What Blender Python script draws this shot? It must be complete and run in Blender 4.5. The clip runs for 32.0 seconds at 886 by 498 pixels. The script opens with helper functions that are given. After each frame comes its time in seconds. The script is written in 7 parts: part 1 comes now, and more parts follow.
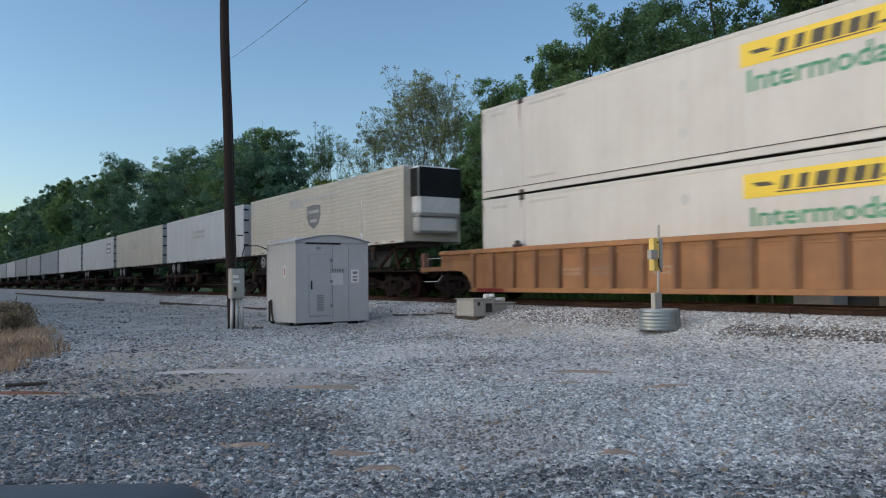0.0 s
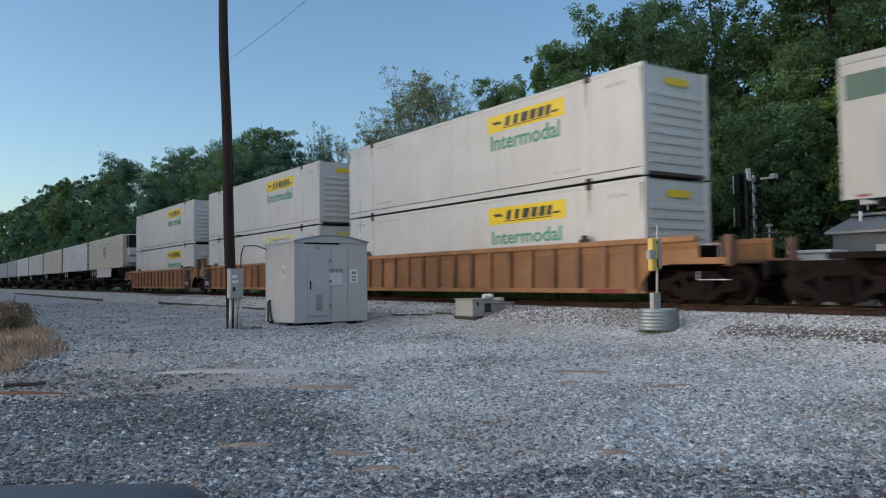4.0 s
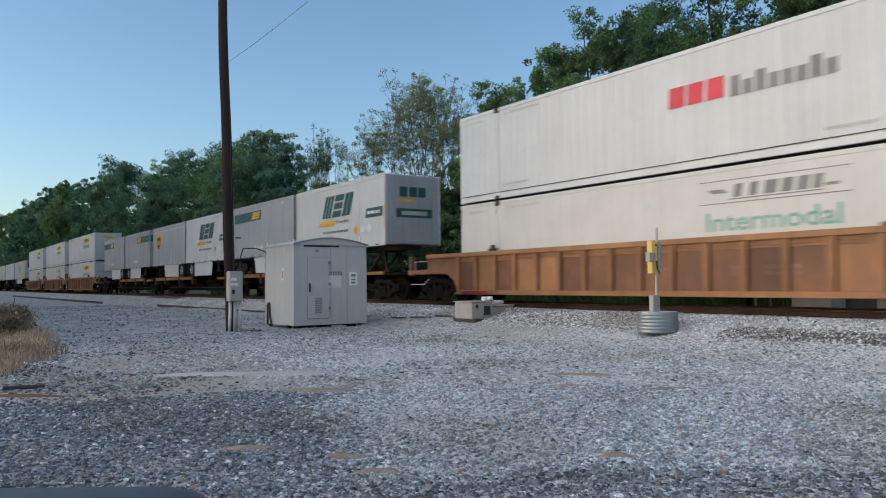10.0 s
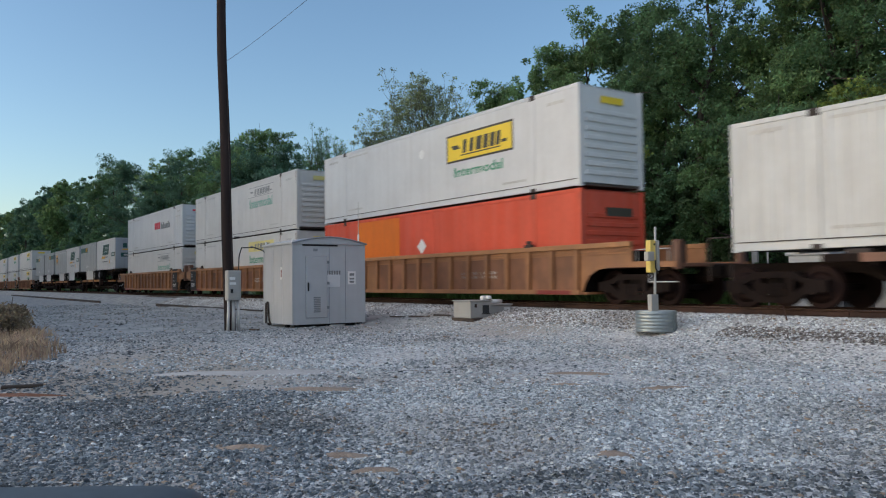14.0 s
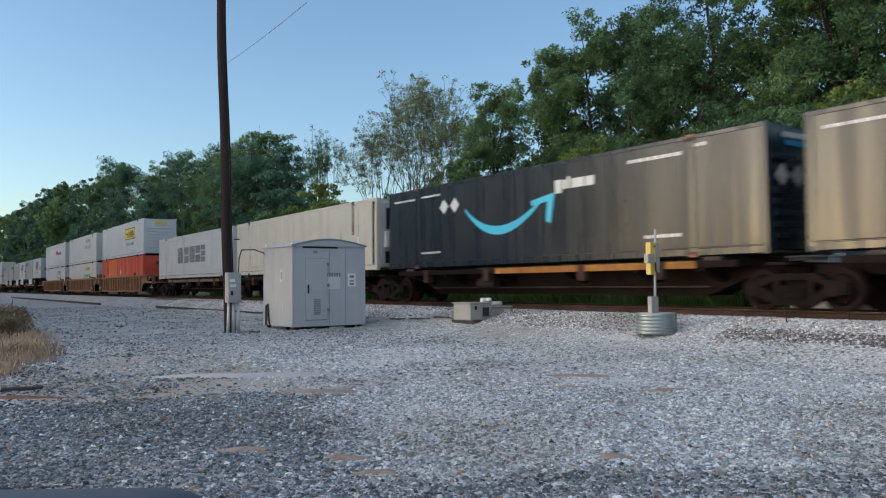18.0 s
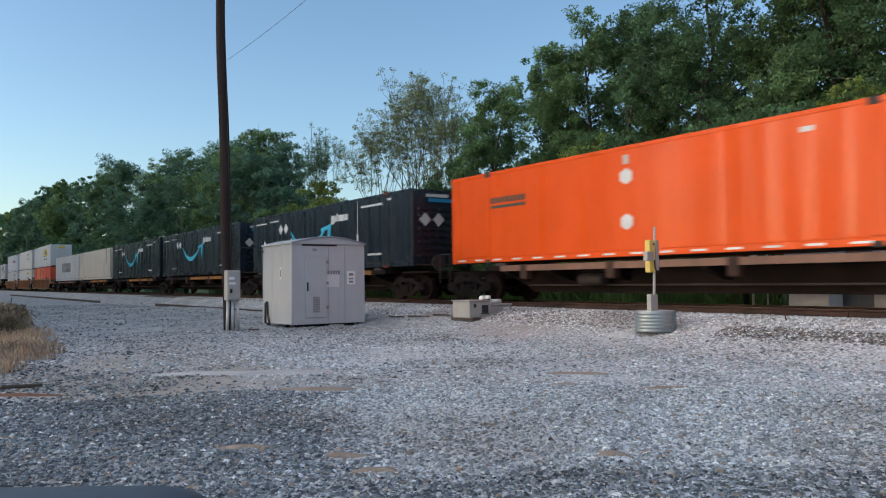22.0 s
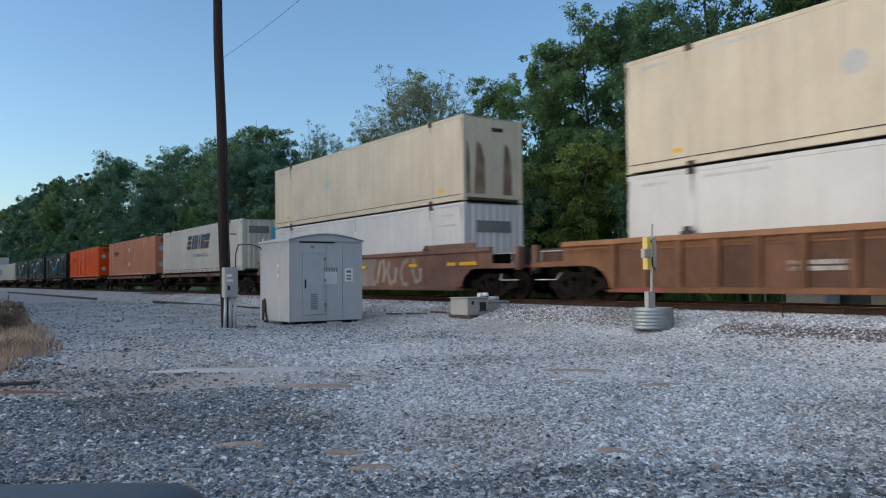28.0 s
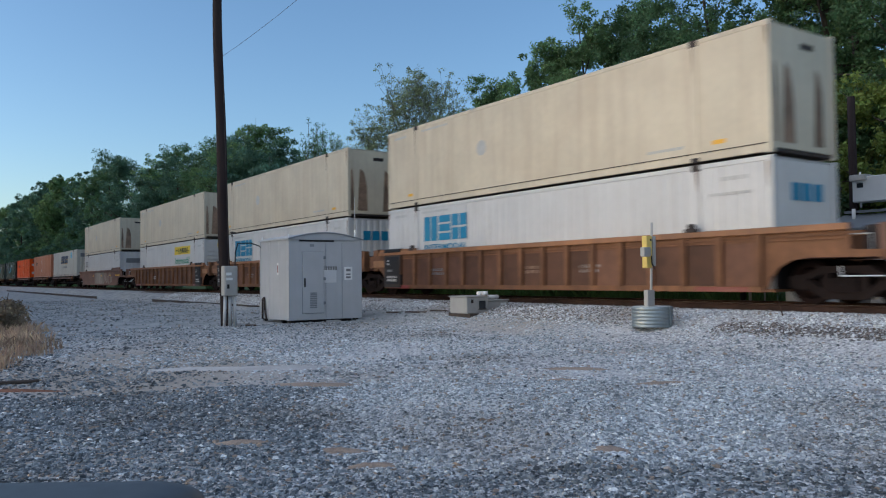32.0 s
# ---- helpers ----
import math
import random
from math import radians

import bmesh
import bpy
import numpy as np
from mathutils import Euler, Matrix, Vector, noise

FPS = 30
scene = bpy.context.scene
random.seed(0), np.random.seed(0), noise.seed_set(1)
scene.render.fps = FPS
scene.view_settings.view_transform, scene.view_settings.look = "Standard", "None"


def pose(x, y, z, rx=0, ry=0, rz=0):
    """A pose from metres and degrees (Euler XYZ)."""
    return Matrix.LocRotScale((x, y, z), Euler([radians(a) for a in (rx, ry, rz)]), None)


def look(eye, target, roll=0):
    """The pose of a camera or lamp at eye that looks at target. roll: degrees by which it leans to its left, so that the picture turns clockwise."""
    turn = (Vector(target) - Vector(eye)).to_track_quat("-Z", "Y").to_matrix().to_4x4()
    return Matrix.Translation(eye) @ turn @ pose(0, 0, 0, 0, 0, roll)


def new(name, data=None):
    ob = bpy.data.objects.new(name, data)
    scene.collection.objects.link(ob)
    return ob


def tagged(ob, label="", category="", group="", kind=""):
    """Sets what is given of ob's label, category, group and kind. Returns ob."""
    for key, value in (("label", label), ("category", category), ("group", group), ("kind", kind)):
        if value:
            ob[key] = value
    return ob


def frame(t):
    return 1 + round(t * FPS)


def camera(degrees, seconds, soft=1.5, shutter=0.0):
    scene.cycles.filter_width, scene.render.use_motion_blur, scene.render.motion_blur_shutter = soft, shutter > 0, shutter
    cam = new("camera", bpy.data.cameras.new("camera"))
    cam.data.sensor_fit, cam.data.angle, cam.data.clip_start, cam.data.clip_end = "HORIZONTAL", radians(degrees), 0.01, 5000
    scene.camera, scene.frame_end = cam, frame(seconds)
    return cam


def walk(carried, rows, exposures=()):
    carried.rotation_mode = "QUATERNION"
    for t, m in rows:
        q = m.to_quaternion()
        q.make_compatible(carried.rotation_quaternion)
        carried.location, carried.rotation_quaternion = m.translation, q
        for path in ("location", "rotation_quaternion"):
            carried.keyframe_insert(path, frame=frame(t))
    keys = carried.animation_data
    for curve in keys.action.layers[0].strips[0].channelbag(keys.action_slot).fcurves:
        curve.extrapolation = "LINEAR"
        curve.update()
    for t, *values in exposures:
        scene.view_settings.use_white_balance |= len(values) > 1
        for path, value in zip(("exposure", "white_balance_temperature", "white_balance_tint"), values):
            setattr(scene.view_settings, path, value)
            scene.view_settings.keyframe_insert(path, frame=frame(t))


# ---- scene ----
# The world: x runs along the track to the right, y away from the camera, z up; 0 is the gravel under the camera.
EYE = (0.0, 0.0, 1.40)
TRACK_Y = 16.555          # centre line of the track
RAIL_Z = 0.74             # top of the rails
NEAR = -1.295             # near side of a container, from the centre line

cam = camera(59.2, 32.0, soft=1.1, shutter=0.42)
YAW, PITCH, ROLL, FOCAL = -55.950, 2.272, -0.62, 1380.0
SWAY = [(0, 0, 0), (1, -.3, 0), (2, -.9, .1), (3, -1.5, .1), (4, -2.0, 0), (5, -2.7, 0), (6, -3.2, .6), (7, -4.1, 2.0),
        (8, -4.5, 3.6), (9, -3.7, 4.6), (10, -3.0, 4.6), (11, -2.2, 3.6), (12, -2.7, 3.1), (13, -4.2, 3.1), (14, -5.5, 3.1),
        (15, -6.1, 3.5), (16, -6.2, 4.6), (17, -6.1, 6.2), (18, -5.5, 6.9), (19, -4.8, 5.2), (20, -5.5, 3.6), (21, -6.1, 3.1),
        (22, -6.7, 2.9), (23, -7.6, 2.0), (24, -8.6, 1.5), (25, -9.2, 1.1), (26, -9.6, .1), (27, -10.4, -1.2), (28, -10.7, -2.2),
        (29, -10.7, -4.0), (30, -10.8, -5.2), (31, -11.0, -5.2), (32, -11.5, -4.8)]


def aim(dx, dy):
    """The camera's pose with its picture swayed by dx, dy."""
    a, b = radians(YAW) - dx / FOCAL, radians(PITCH) + dy / FOCAL
    way = Vector((math.sin(a) * math.cos(b), math.cos(a) * math.cos(b), math.sin(b)))
    return look(EYE, Vector(EYE) + way, ROLL)


# the camera opens up a little while the dark cars pass, and its white balance drifts
LIGHT = [(0, 1.14, 6280, 10), (4, 1.15, 6250, 10), (6, 1.24, 6180, 10), (8, 1.27, 6040, 10), (9, 1.30, 6200, 10), (11, 1.20, 6350, 10), (14, 1.22, 6420, 10), (17, 1.38, 6500, 10),
         (20, 1.42, 6450, 10), (23, 1.40, 6450, 10), (25.5, 1.38, 6400, 10), (28, 1.22, 5950, 10), (32, 1.14, 5880, 10)]
walk(cam, [(t, aim(dx, dy)) for t, dx, dy in SWAY], LIGHT)


def gone(t):
    """Metres that the train has gone towards -x by t seconds."""
    return 11.89465 * t + 0.0128547 * t * t + 5.42e-6 * t ** 3 + 2.458e-7 * t ** 4


# ---- light: clear dusk sky, the sun just down behind the camera ----
SUN_AZ, SUN_EL = 205.0, 11.0      # degrees clockwise from +y
GLOW_AZ = 176.0                    # middle of the wide band of twilight that lights the yard
world = bpy.data.worlds.new("dusk_sky")
scene.world = world
world.use_nodes = True
wn = world.node_tree.nodes
sky = wn.new("ShaderNodeTexSky")
sky.sky_type = "NISHITA"
sky.sun_disc = False
sky.sun_elevation, sky.sun_rotation = radians(SUN_EL), radians(SUN_AZ)
sky.air_density, sky.dust_density, sky.ozone_density = 1.0, 0.9, 2.5
wn["Background"].inputs["Strength"].default_value = 0.10
world.node_tree.links.new(sky.outputs[0], wn["Background"].inputs["Color"])

sun_data = bpy.data.lights.new("sun", "SUN")
sun_data.energy, sun_data.angle, sun_data.color = 0.56, radians(105), (1.0, 0.86, 0.74)
sun = new("sun", sun_data)
sun_way = Vector((math.sin(radians(GLOW_AZ)), math.cos(radians(GLOW_AZ)), math.tan(radians(43))))
sun.matrix_world = look(sun_way * 50, (0, 0, 0))


# ---- materials ----
def material(name, col, rough=0.6, metal=0.0, vary=0.15, scale=6.0, stretch=(1, 1, 1), dirt=0.0, dirt_col=(0.09, 0.065, 0.045),
             bump=0.0, bump_scale=60.0, rand=0.0, spec=0.5, sheet=0.0):
    """A surface with broad and fine variation, streaks of dirt and a little relief; rand varies it from piece to piece,
    sheet gives thin plating its upright bulges and wiped and dull streaks."""
    m = bpy.data.materials.new(name)
    m.use_nodes = True
    n, l = m.node_tree.nodes, m.node_tree.links
    b = n["Principled BSDF"]
    b.inputs["Roughness"].default_value, b.inputs["Metallic"].default_value = rough, metal
    b.inputs["Specular IOR Level"].default_value = spec
    tc, info = n.new("ShaderNodeTexCoord"), n.new("ShaderNodeObjectInfo")
    off = n.new("ShaderNodeVectorMath"); off.operation = "MULTIPLY_ADD"
    off.inputs[1].default_value = (37, 53, 71)
    l.new(info.outputs["Random"], off.inputs[0])
    l.new(tc.outputs["Object"], off.inputs[2])

    def tex(sc, detail, st=(1, 1, 1)):
        mp, t = n.new("ShaderNodeMapping"), n.new("ShaderNodeTexNoise")
        mp.inputs["Scale"].default_value = st
        l.new(off.outputs[0], mp.inputs["Vector"]); l.new(mp.outputs[0], t.inputs["Vector"])
        t.inputs["Scale"].default_value, t.inputs["Detail"].default_value = sc, detail
        return t.outputs["Fac"]

    def mix(kind, fac, a, c):
        x = n.new("ShaderNodeMix"); x.data_type, x.blend_type = "RGBA", kind
        for sock, v in ((x.inputs[0], fac), (x.inputs[6], a), (x.inputs[7], c)):
            if isinstance(v, bpy.types.NodeSocket):
                l.new(v, sock)
            elif isinstance(v, tuple):
                sock.default_value = (*v, 1)
            else:
                sock.default_value = v
        return x.outputs[2]

    def ramp(v, lo, hi, a, c):
        r = n.new("ShaderNodeMapRange")
        l.new(v, r.inputs[0])
        for i, q in enumerate((lo, hi, a, c)):
            r.inputs[i + 1].default_value = q
        return r.outputs[0]

    big, fine = tex(scale * 0.12, 3, stretch), tex(scale, 3, stretch)
    col1 = tuple(c * (1 - vary) for c in col)
    col2 = tuple(min(1.0, c * (1 + vary)) for c in col)
    out = mix("MIX", ramp(big, 0.35, 0.65, 0, 1), col1, col2)
    out = mix("MULTIPLY", 1.0, out, mix("MIX", ramp(fine, 0.3, 0.7, 0, 1), (1 - vary,) * 3, (1.0, 1.0, 1.0)))
    if rand:
        hs = n.new("ShaderNodeHueSaturation")
        l.new(ramp(info.outputs["Random"], 0, 1, 1 - rand, 1 + rand), hs.inputs["Value"])
        l.new(out, hs.inputs["Color"])
        out = hs.outputs[0]
    if dirt:
        streak = tex(2.6, 3, (1.8, 1.8, 0.09))
        out = mix("MIX", ramp(streak, 0.46, 0.80, 0, dirt), out, dirt_col)
        blot = tex(0.55, 3)
        out = mix("MIX", ramp(blot, 0.52, 0.85, 0, dirt * 0.7), out, dirt_col)
    l.new(out, b.inputs["Base Color"])
    l.new(ramp(fine, 0.3, 0.7, max(0.05, rough - 0.03), min(1, rough + 0.03)), b.inputs["Roughness"])
    if sheet:
        wiped = tex(1.7, 4, (1.6, 1.6, 0.07))
        l.new(ramp(wiped, 0.36, 0.64, max(0.08, rough - 0.10 * sheet), min(1, rough + 0.26 * sheet)), b.inputs["Roughness"])
        l.new(ramp(wiped, 0.36, 0.64, spec, spec * (1 - 0.6 * sheet)), b.inputs["Specular IOR Level"])
        bp = n.new("ShaderNodeBump")
        bp.inputs["Strength"].default_value, bp.inputs["Distance"].default_value = 0.32 * sheet, 0.05
        l.new(tex(0.9, 2, (1, 1, 0.10)), bp.inputs["Height"]); l.new(bp.outputs[0], b.inputs["Normal"])
    if bump:
        bp = n.new("ShaderNodeBump")
        bp.inputs["Strength"].default_value, bp.inputs["Distance"].default_value = bump, 0.02
        l.new(tex(bump_scale, 4), bp.inputs["Height"]); l.new(bp.outputs[0], b.inputs["Normal"])
    return m


WHITE = material("white_paint", (0.62, 0.605, 0.575), 0.46, vary=0.04, dirt=0.16, dirt_col=(0.36, 0.29, 0.22), sheet=0.4)
WHITE2 = material("cool_white_paint", (0.63, 0.635, 0.63), 0.40, vary=0.04, dirt=0.15, dirt_col=(0.33, 0.30, 0.26), sheet=0.5)
TAN = material("faded_cream_paint", (0.63, 0.545, 0.40), 0.48, vary=0.06, dirt=0.32, dirt_col=(0.36, 0.24, 0.15), spec=0.4, sheet=0.5)
CREAM = material("cream_paint", (0.60, 0.56, 0.475), 0.40, vary=0.05, dirt=0.28, dirt_col=(0.34, 0.25, 0.16), sheet=0.5)
SILVER = material("silver_trailer_skin", (0.40, 0.405, 0.40), 0.42, 0.1, vary=0.05, dirt=0.2, dirt_col=(0.27, 0.23, 0.18), sheet=0.6)
GREYTRAIL = material("grey_trailer_paint", (0.40, 0.42, 0.44), 0.45, vary=0.06, dirt=0.2)
TOTEGREY = material("pale_grey_paint", (0.56, 0.57, 0.56), 0.45, vary=0.05, dirt=0.28, dirt_col=(0.28, 0.24, 0.2))
ORANGE = material("orange_paint", (0.76, 0.088, 0.009), 0.30, vary=0.05, dirt=0.15, dirt_col=(0.62, 0.052, 0.006), spec=0.22, sheet=0.8)
FADED = material("faded_orange_paint", (0.54, 0.205, 0.105), 0.42, vary=0.06, dirt=0.15, dirt_col=(0.46, 0.17, 0.09), spec=0.45, sheet=0.7)
REDPAINT = material("red_orange_paint", (0.64, 0.095, 0.050), 0.42, vary=0.08, dirt=0.2, dirt_col=(0.50, 0.12, 0.06), spec=0.4, sheet=0.8)
AMBER = material("amber_paint", (0.72, 0.17, 0.018), 0.42, vary=0.06, dirt=0.12, spec=0.35)
NAVY = material("charcoal_paint", (0.012, 0.020, 0.030), 0.24, vary=0.06, dirt=0.2, dirt_col=(0.030, 0.030, 0.028), spec=0.62, sheet=0.45)
RUST = material("rusty_car_steel", (0.225, 0.102, 0.047), 0.7, vary=0.25, scale=5, dirt=0.6, dirt_col=(0.095, 0.045, 0.026), bump=0.15, spec=0.3)
RUSTPANEL = material("rusty_car_panel", (0.150, 0.070, 0.040), 0.68, vary=0.28, scale=4, dirt=0.5, dirt_col=(0.09, 0.043, 0.028), rand=0.25, spec=0.3)
OCHREDARK = material("rust_stained_ochre", (0.33, 0.145, 0.058), 0.58, vary=0.22, scale=4, dirt=0.6, dirt_col=(0.17, 0.08, 0.045), bump=0.1)
DARKPANEL = material("rust_brown_panel", (0.225, 0.094, 0.046), 0.6, vary=0.3, scale=3, dirt=0.5, dirt_col=(0.10, 0.048, 0.03), rand=0.35)
RIBRUST = material("rust_brown_ribs", (0.255, 0.125, 0.062), 0.6, vary=0.25, scale=4, dirt=0.6, dirt_col=(0.13, 0.065, 0.04), rand=0.3)
OCHREPANEL = material("weathered_ochre_panel", (0.31, 0.142, 0.058), 0.58, vary=0.22, scale=3, dirt=0.6, dirt_col=(0.17, 0.08, 0.045), rand=0.28)
OCHRE = material("weathered_ochre_paint", (0.37, 0.172, 0.066), 0.58, vary=0.20, scale=4, dirt=0.60, dirt_col=(0.20, 0.10, 0.055), bump=0.1)
BROWN = material("brown_car_paint", (0.20, 0.095, 0.06), 0.6, vary=0.2, dirt=0.4, dirt_col=(0.10, 0.06, 0.045), bump=0.1)
# spine car steel near black: shade under the cars is in its colour
SPINE = material("shaded_spine_steel", (0.019, 0.012, 0.010), 0.85, vary=0.3, dirt=0.5, dirt_col=(0.011, 0.008, 0.007), bump=0.15, spec=0.12)
HITCH = material("rusty_hitch_steel", (0.065, 0.032, 0.022), 0.75, vary=0.3, dirt=0.4, dirt_col=(0.03, 0.02, 0.016), bump=0.15, spec=0.25)
YELLOWRAIL = material("yellow_deck_edge", (0.42, 0.165, 0.028), 0.6, vary=0.3, dirt=0.85, dirt_col=(0.12, 0.055, 0.03), spec=0.3)
# bogie, frame and wheel steels also carry the deep shade beneath the train
BOGIE = material("shaded_bogie_steel", (0.009, 0.007, 0.0065), 0.85, vary=0.3, dirt=0.3, dirt_col=(0.016, 0.010, 0.008), bump=0.2, spec=0.1)
FRAME = material("shaded_side_frame", (0.017, 0.0115, 0.010), 0.85, vary=0.35, dirt=0.4, dirt_col=(0.028, 0.015, 0.011), bump=0.2, spec=0.12)
WHEEL = material("shaded_wheel_steel", (0.021, 0.010, 0.0085), 0.75, vary=0.3, spec=0.15)
BLACK = material("black_paint", (0.014, 0.014, 0.016), 0.55, vary=0.2, spec=0.3)
RUBBER = material("tyre_rubber", (0.02, 0.02, 0.02), 0.85, vary=0.25)
RIM = material("white_wheel_rim", (0.36, 0.36, 0.35), 0.45, vary=0.1, dirt=0.3)
CASTING = material("dark_corner_casting", (0.060, 0.046, 0.040), 0.65, vary=0.3, spec=0.25)
RAILSTEEL = material("rusty_rail_steel", (0.062, 0.033, 0.025), 0.75, vary=0.3, scale=9, bump=0.15, spec=0.25)
OLDRAIL = material("old_dark_rail", (0.055, 0.042, 0.038), 0.65, 0.1, vary=0.3, scale=9)
RAILTOP = material("polished_rail_head", (0.20, 0.16, 0.14), 0.38, 0.7, vary=0.15)
TIE = material("creosoted_timber", (0.075, 0.056, 0.044), 0.85, vary=0.3, scale=9, stretch=(1, 0.2, 1), bump=0.4, rand=0.25)
POLEWOOD = material("dark_pole_timber", (0.031, 0.022, 0.021), 0.9, vary=0.35, scale=8, stretch=(1, 1, 0.08), bump=0.5, spec=0.2)
SHEDGREY = material("aluminium_grey_paint", (0.435, 0.45, 0.465), 0.42, 0.0, vary=0.05, scale=3, dirt=0.14, dirt_col=(0.26, 0.25, 0.24), sheet=0.4)
BOXGREY = material("grey_cabinet_paint", (0.37, 0.365, 0.345), 0.5, 0.1, vary=0.06, dirt=0.25, dirt_col=(0.22, 0.2, 0.17))
GALV = material("galvanised_steel", (0.29, 0.33, 0.34), 0.42, 0.6, vary=0.12, scale=14, dirt=0.15)
CONDUIT = material("pale_conduit", (0.50, 0.50, 0.49), 0.45, 0.2, vary=0.1)
BOXYEL = material("faded_box_yellow", (0.72, 0.52, 0.12), 0.5, vary=0.06, dirt=0.2, dirt_col=(0.45, 0.36, 0.2))
SIGNYEL = material("sign_yellow", (0.84, 0.60, 0.03), 0.42, vary=0.04, dirt=0.10, dirt_col=(0.5, 0.36, 0.1))
FADEYEL = material("faded_sign_yellow", (0.72, 0.62, 0.22), 0.45, vary=0.06, dirt=0.15, dirt_col=(0.6, 0.55, 0.45))
SIGNBLACK = material("sign_black", (0.05, 0.045, 0.03), 0.5, vary=0.1)
GREENTXT = material("sign_green", (0.06, 0.30, 0.17), 0.5, vary=0.1)
GREENPALE = material("faded_green_lettering", (0.20, 0.42, 0.32), 0.5, vary=0.1)
DARKGREEN = material("dark_green_marking", (0.025, 0.095, 0.08), 0.45, vary=0.08)
GOLD = material("gold_marking", (0.82, 0.42, 0.02), 0.45, vary=0.06)
SHIELD = material("dark_brown_marking", (0.09, 0.045, 0.02), 0.45, vary=0.1)
CYAN = material("cyan_marking", (0.06, 0.52, 0.72), 0.42, vary=0.05)
TEAL = material("teal_blue_marking", (0.015, 0.22, 0.38), 0.45, vary=0.08)
NAVYTXT = material("navy_marking", (0.03, 0.055, 0.12), 0.45, vary=0.1)
REDTXT = material("red_marking", (0.65, 0.02, 0.05), 0.45, vary=0.08)
GREYTXT = material("grey_marking", (0.20, 0.20, 0.20), 0.5, vary=0.1)
FAINT = material("faint_grey_marking", (0.50, 0.49, 0.46), 0.5, vary=0.12)
LIGHTTXT = material("white_marking", (0.74, 0.74, 0.72), 0.5, vary=0.1)
RUSTMARK = material("rust_stain", (0.28, 0.18, 0.115), 0.7, vary=0.35, scale=12)
REDLAMP = material("red_reflector_tape", (0.20, 0.022, 0.022), 0.35, vary=0.1)
GRAFFITI = material("faded_graffiti", (0.34, 0.285, 0.235), 0.6, vary=0.25, scale=5, dirt=0.4, dirt_col=(0.17, 0.12, 0.09))
GREYROOF = material("grey_roof_metal", (0.25, 0.27, 0.29), 0.5, 0.3, vary=0.1)
GLASSDARK = material("dark_window", (0.02, 0.025, 0.03), 0.15, vary=0.1)
HOOD = material("dark_grey_car_trim", (0.06, 0.064, 0.07), 0.5, vary=0.08, scale=20)


def leafy(name, col, trans=0.4, spread=0.2):
    """Leaves: each clump its own tone, some light passing through."""
    m = bpy.data.materials.new(name)
    m.use_nodes = True
    n, l = m.node_tree.nodes, m.node_tree.links
    b, out = n["Principled BSDF"], n["Material Output"]
    geo = n.new("ShaderNodeNewGeometry")
    hs = n.new("ShaderNodeHueSaturation")
    hs.inputs["Color"].default_value = (*col, 1)
    for lo, hi, sock in ((1 - spread, 1 + spread, "Value"), (0.475, 0.515, "Hue")):
        r = n.new("ShaderNodeMapRange")
        r.inputs[3].default_value, r.inputs[4].default_value = lo, hi
        l.new(geo.outputs["Random Per Island"], r.inputs[0]); l.new(r.outputs[0], hs.inputs[sock])
    # whole sprays differ in tone: young and old leaves, thin and thick
    tc, spray, tone, shade = n.new("ShaderNodeTexCoord"), n.new("ShaderNodeTexNoise"), n.new("ShaderNodeMapRange"), n.new("ShaderNodeHueSaturation")
    spray.inputs["Scale"].default_value, spray.inputs["Detail"].default_value = 0.75, 3
    l.new(tc.outputs["Object"], spray.inputs["Vector"]); l.new(spray.outputs["Fac"], tone.inputs[0])
    for i, q in enumerate((0.36, 0.64, 0.62, 1.5)):
        tone.inputs[i + 1].default_value = q
    l.new(tone.outputs[0], shade.inputs["Value"]); l.new(hs.outputs[0], shade.inputs["Color"])
    hs = shade
    tr, mx = n.new("ShaderNodeBsdfTranslucent"), n.new("ShaderNodeMixShader")
    l.new(hs.outputs[0], b.inputs["Base Color"]); l.new(hs.outputs[0], tr.inputs["Color"])
    b.inputs["Roughness"].default_value, b.inputs["Specular IOR Level"].default_value = 0.6, 0.25
    mx.inputs[0].default_value = trans
    l.new(b.outputs[0], mx.inputs[1]); l.new(tr.outputs[0], mx.inputs[2]); l.new(mx.outputs[0], out.inputs["Surface"])
    return m


LEAF = leafy("green_leaves", (0.135, 0.225, 0.092))
LEAF_DARK = leafy("dark_green_leaves", (0.100, 0.182, 0.084))
# the far wood's bluish haze is mixed into this leaf colour
LEAF_HAZE = leafy("hazy_far_leaves", (0.092, 0.172, 0.112), 0.4, 0.18)
LEAF_PALE = leafy("thin_olive_leaves", (0.21, 0.25, 0.125), 0.45)
LEAF_YEL = leafy("yellowish_leaves", (0.18, 0.24, 0.06), 0.4)
DRYGRASS = leafy("dry_grass_blades", (0.40, 0.30, 0.205), 0.25)
SCRUB = leafy("dusty_scrub_leaves", (0.21, 0.17, 0.11), 0.25)
GRASS = leafy("green_grass_blades", (0.07, 0.13, 0.035), 0.3)
BARK = material("tree_bark", (0.085, 0.068, 0.055), 0.9, vary=0.3, scale=7, stretch=(1, 1, 0.2), bump=0.5)


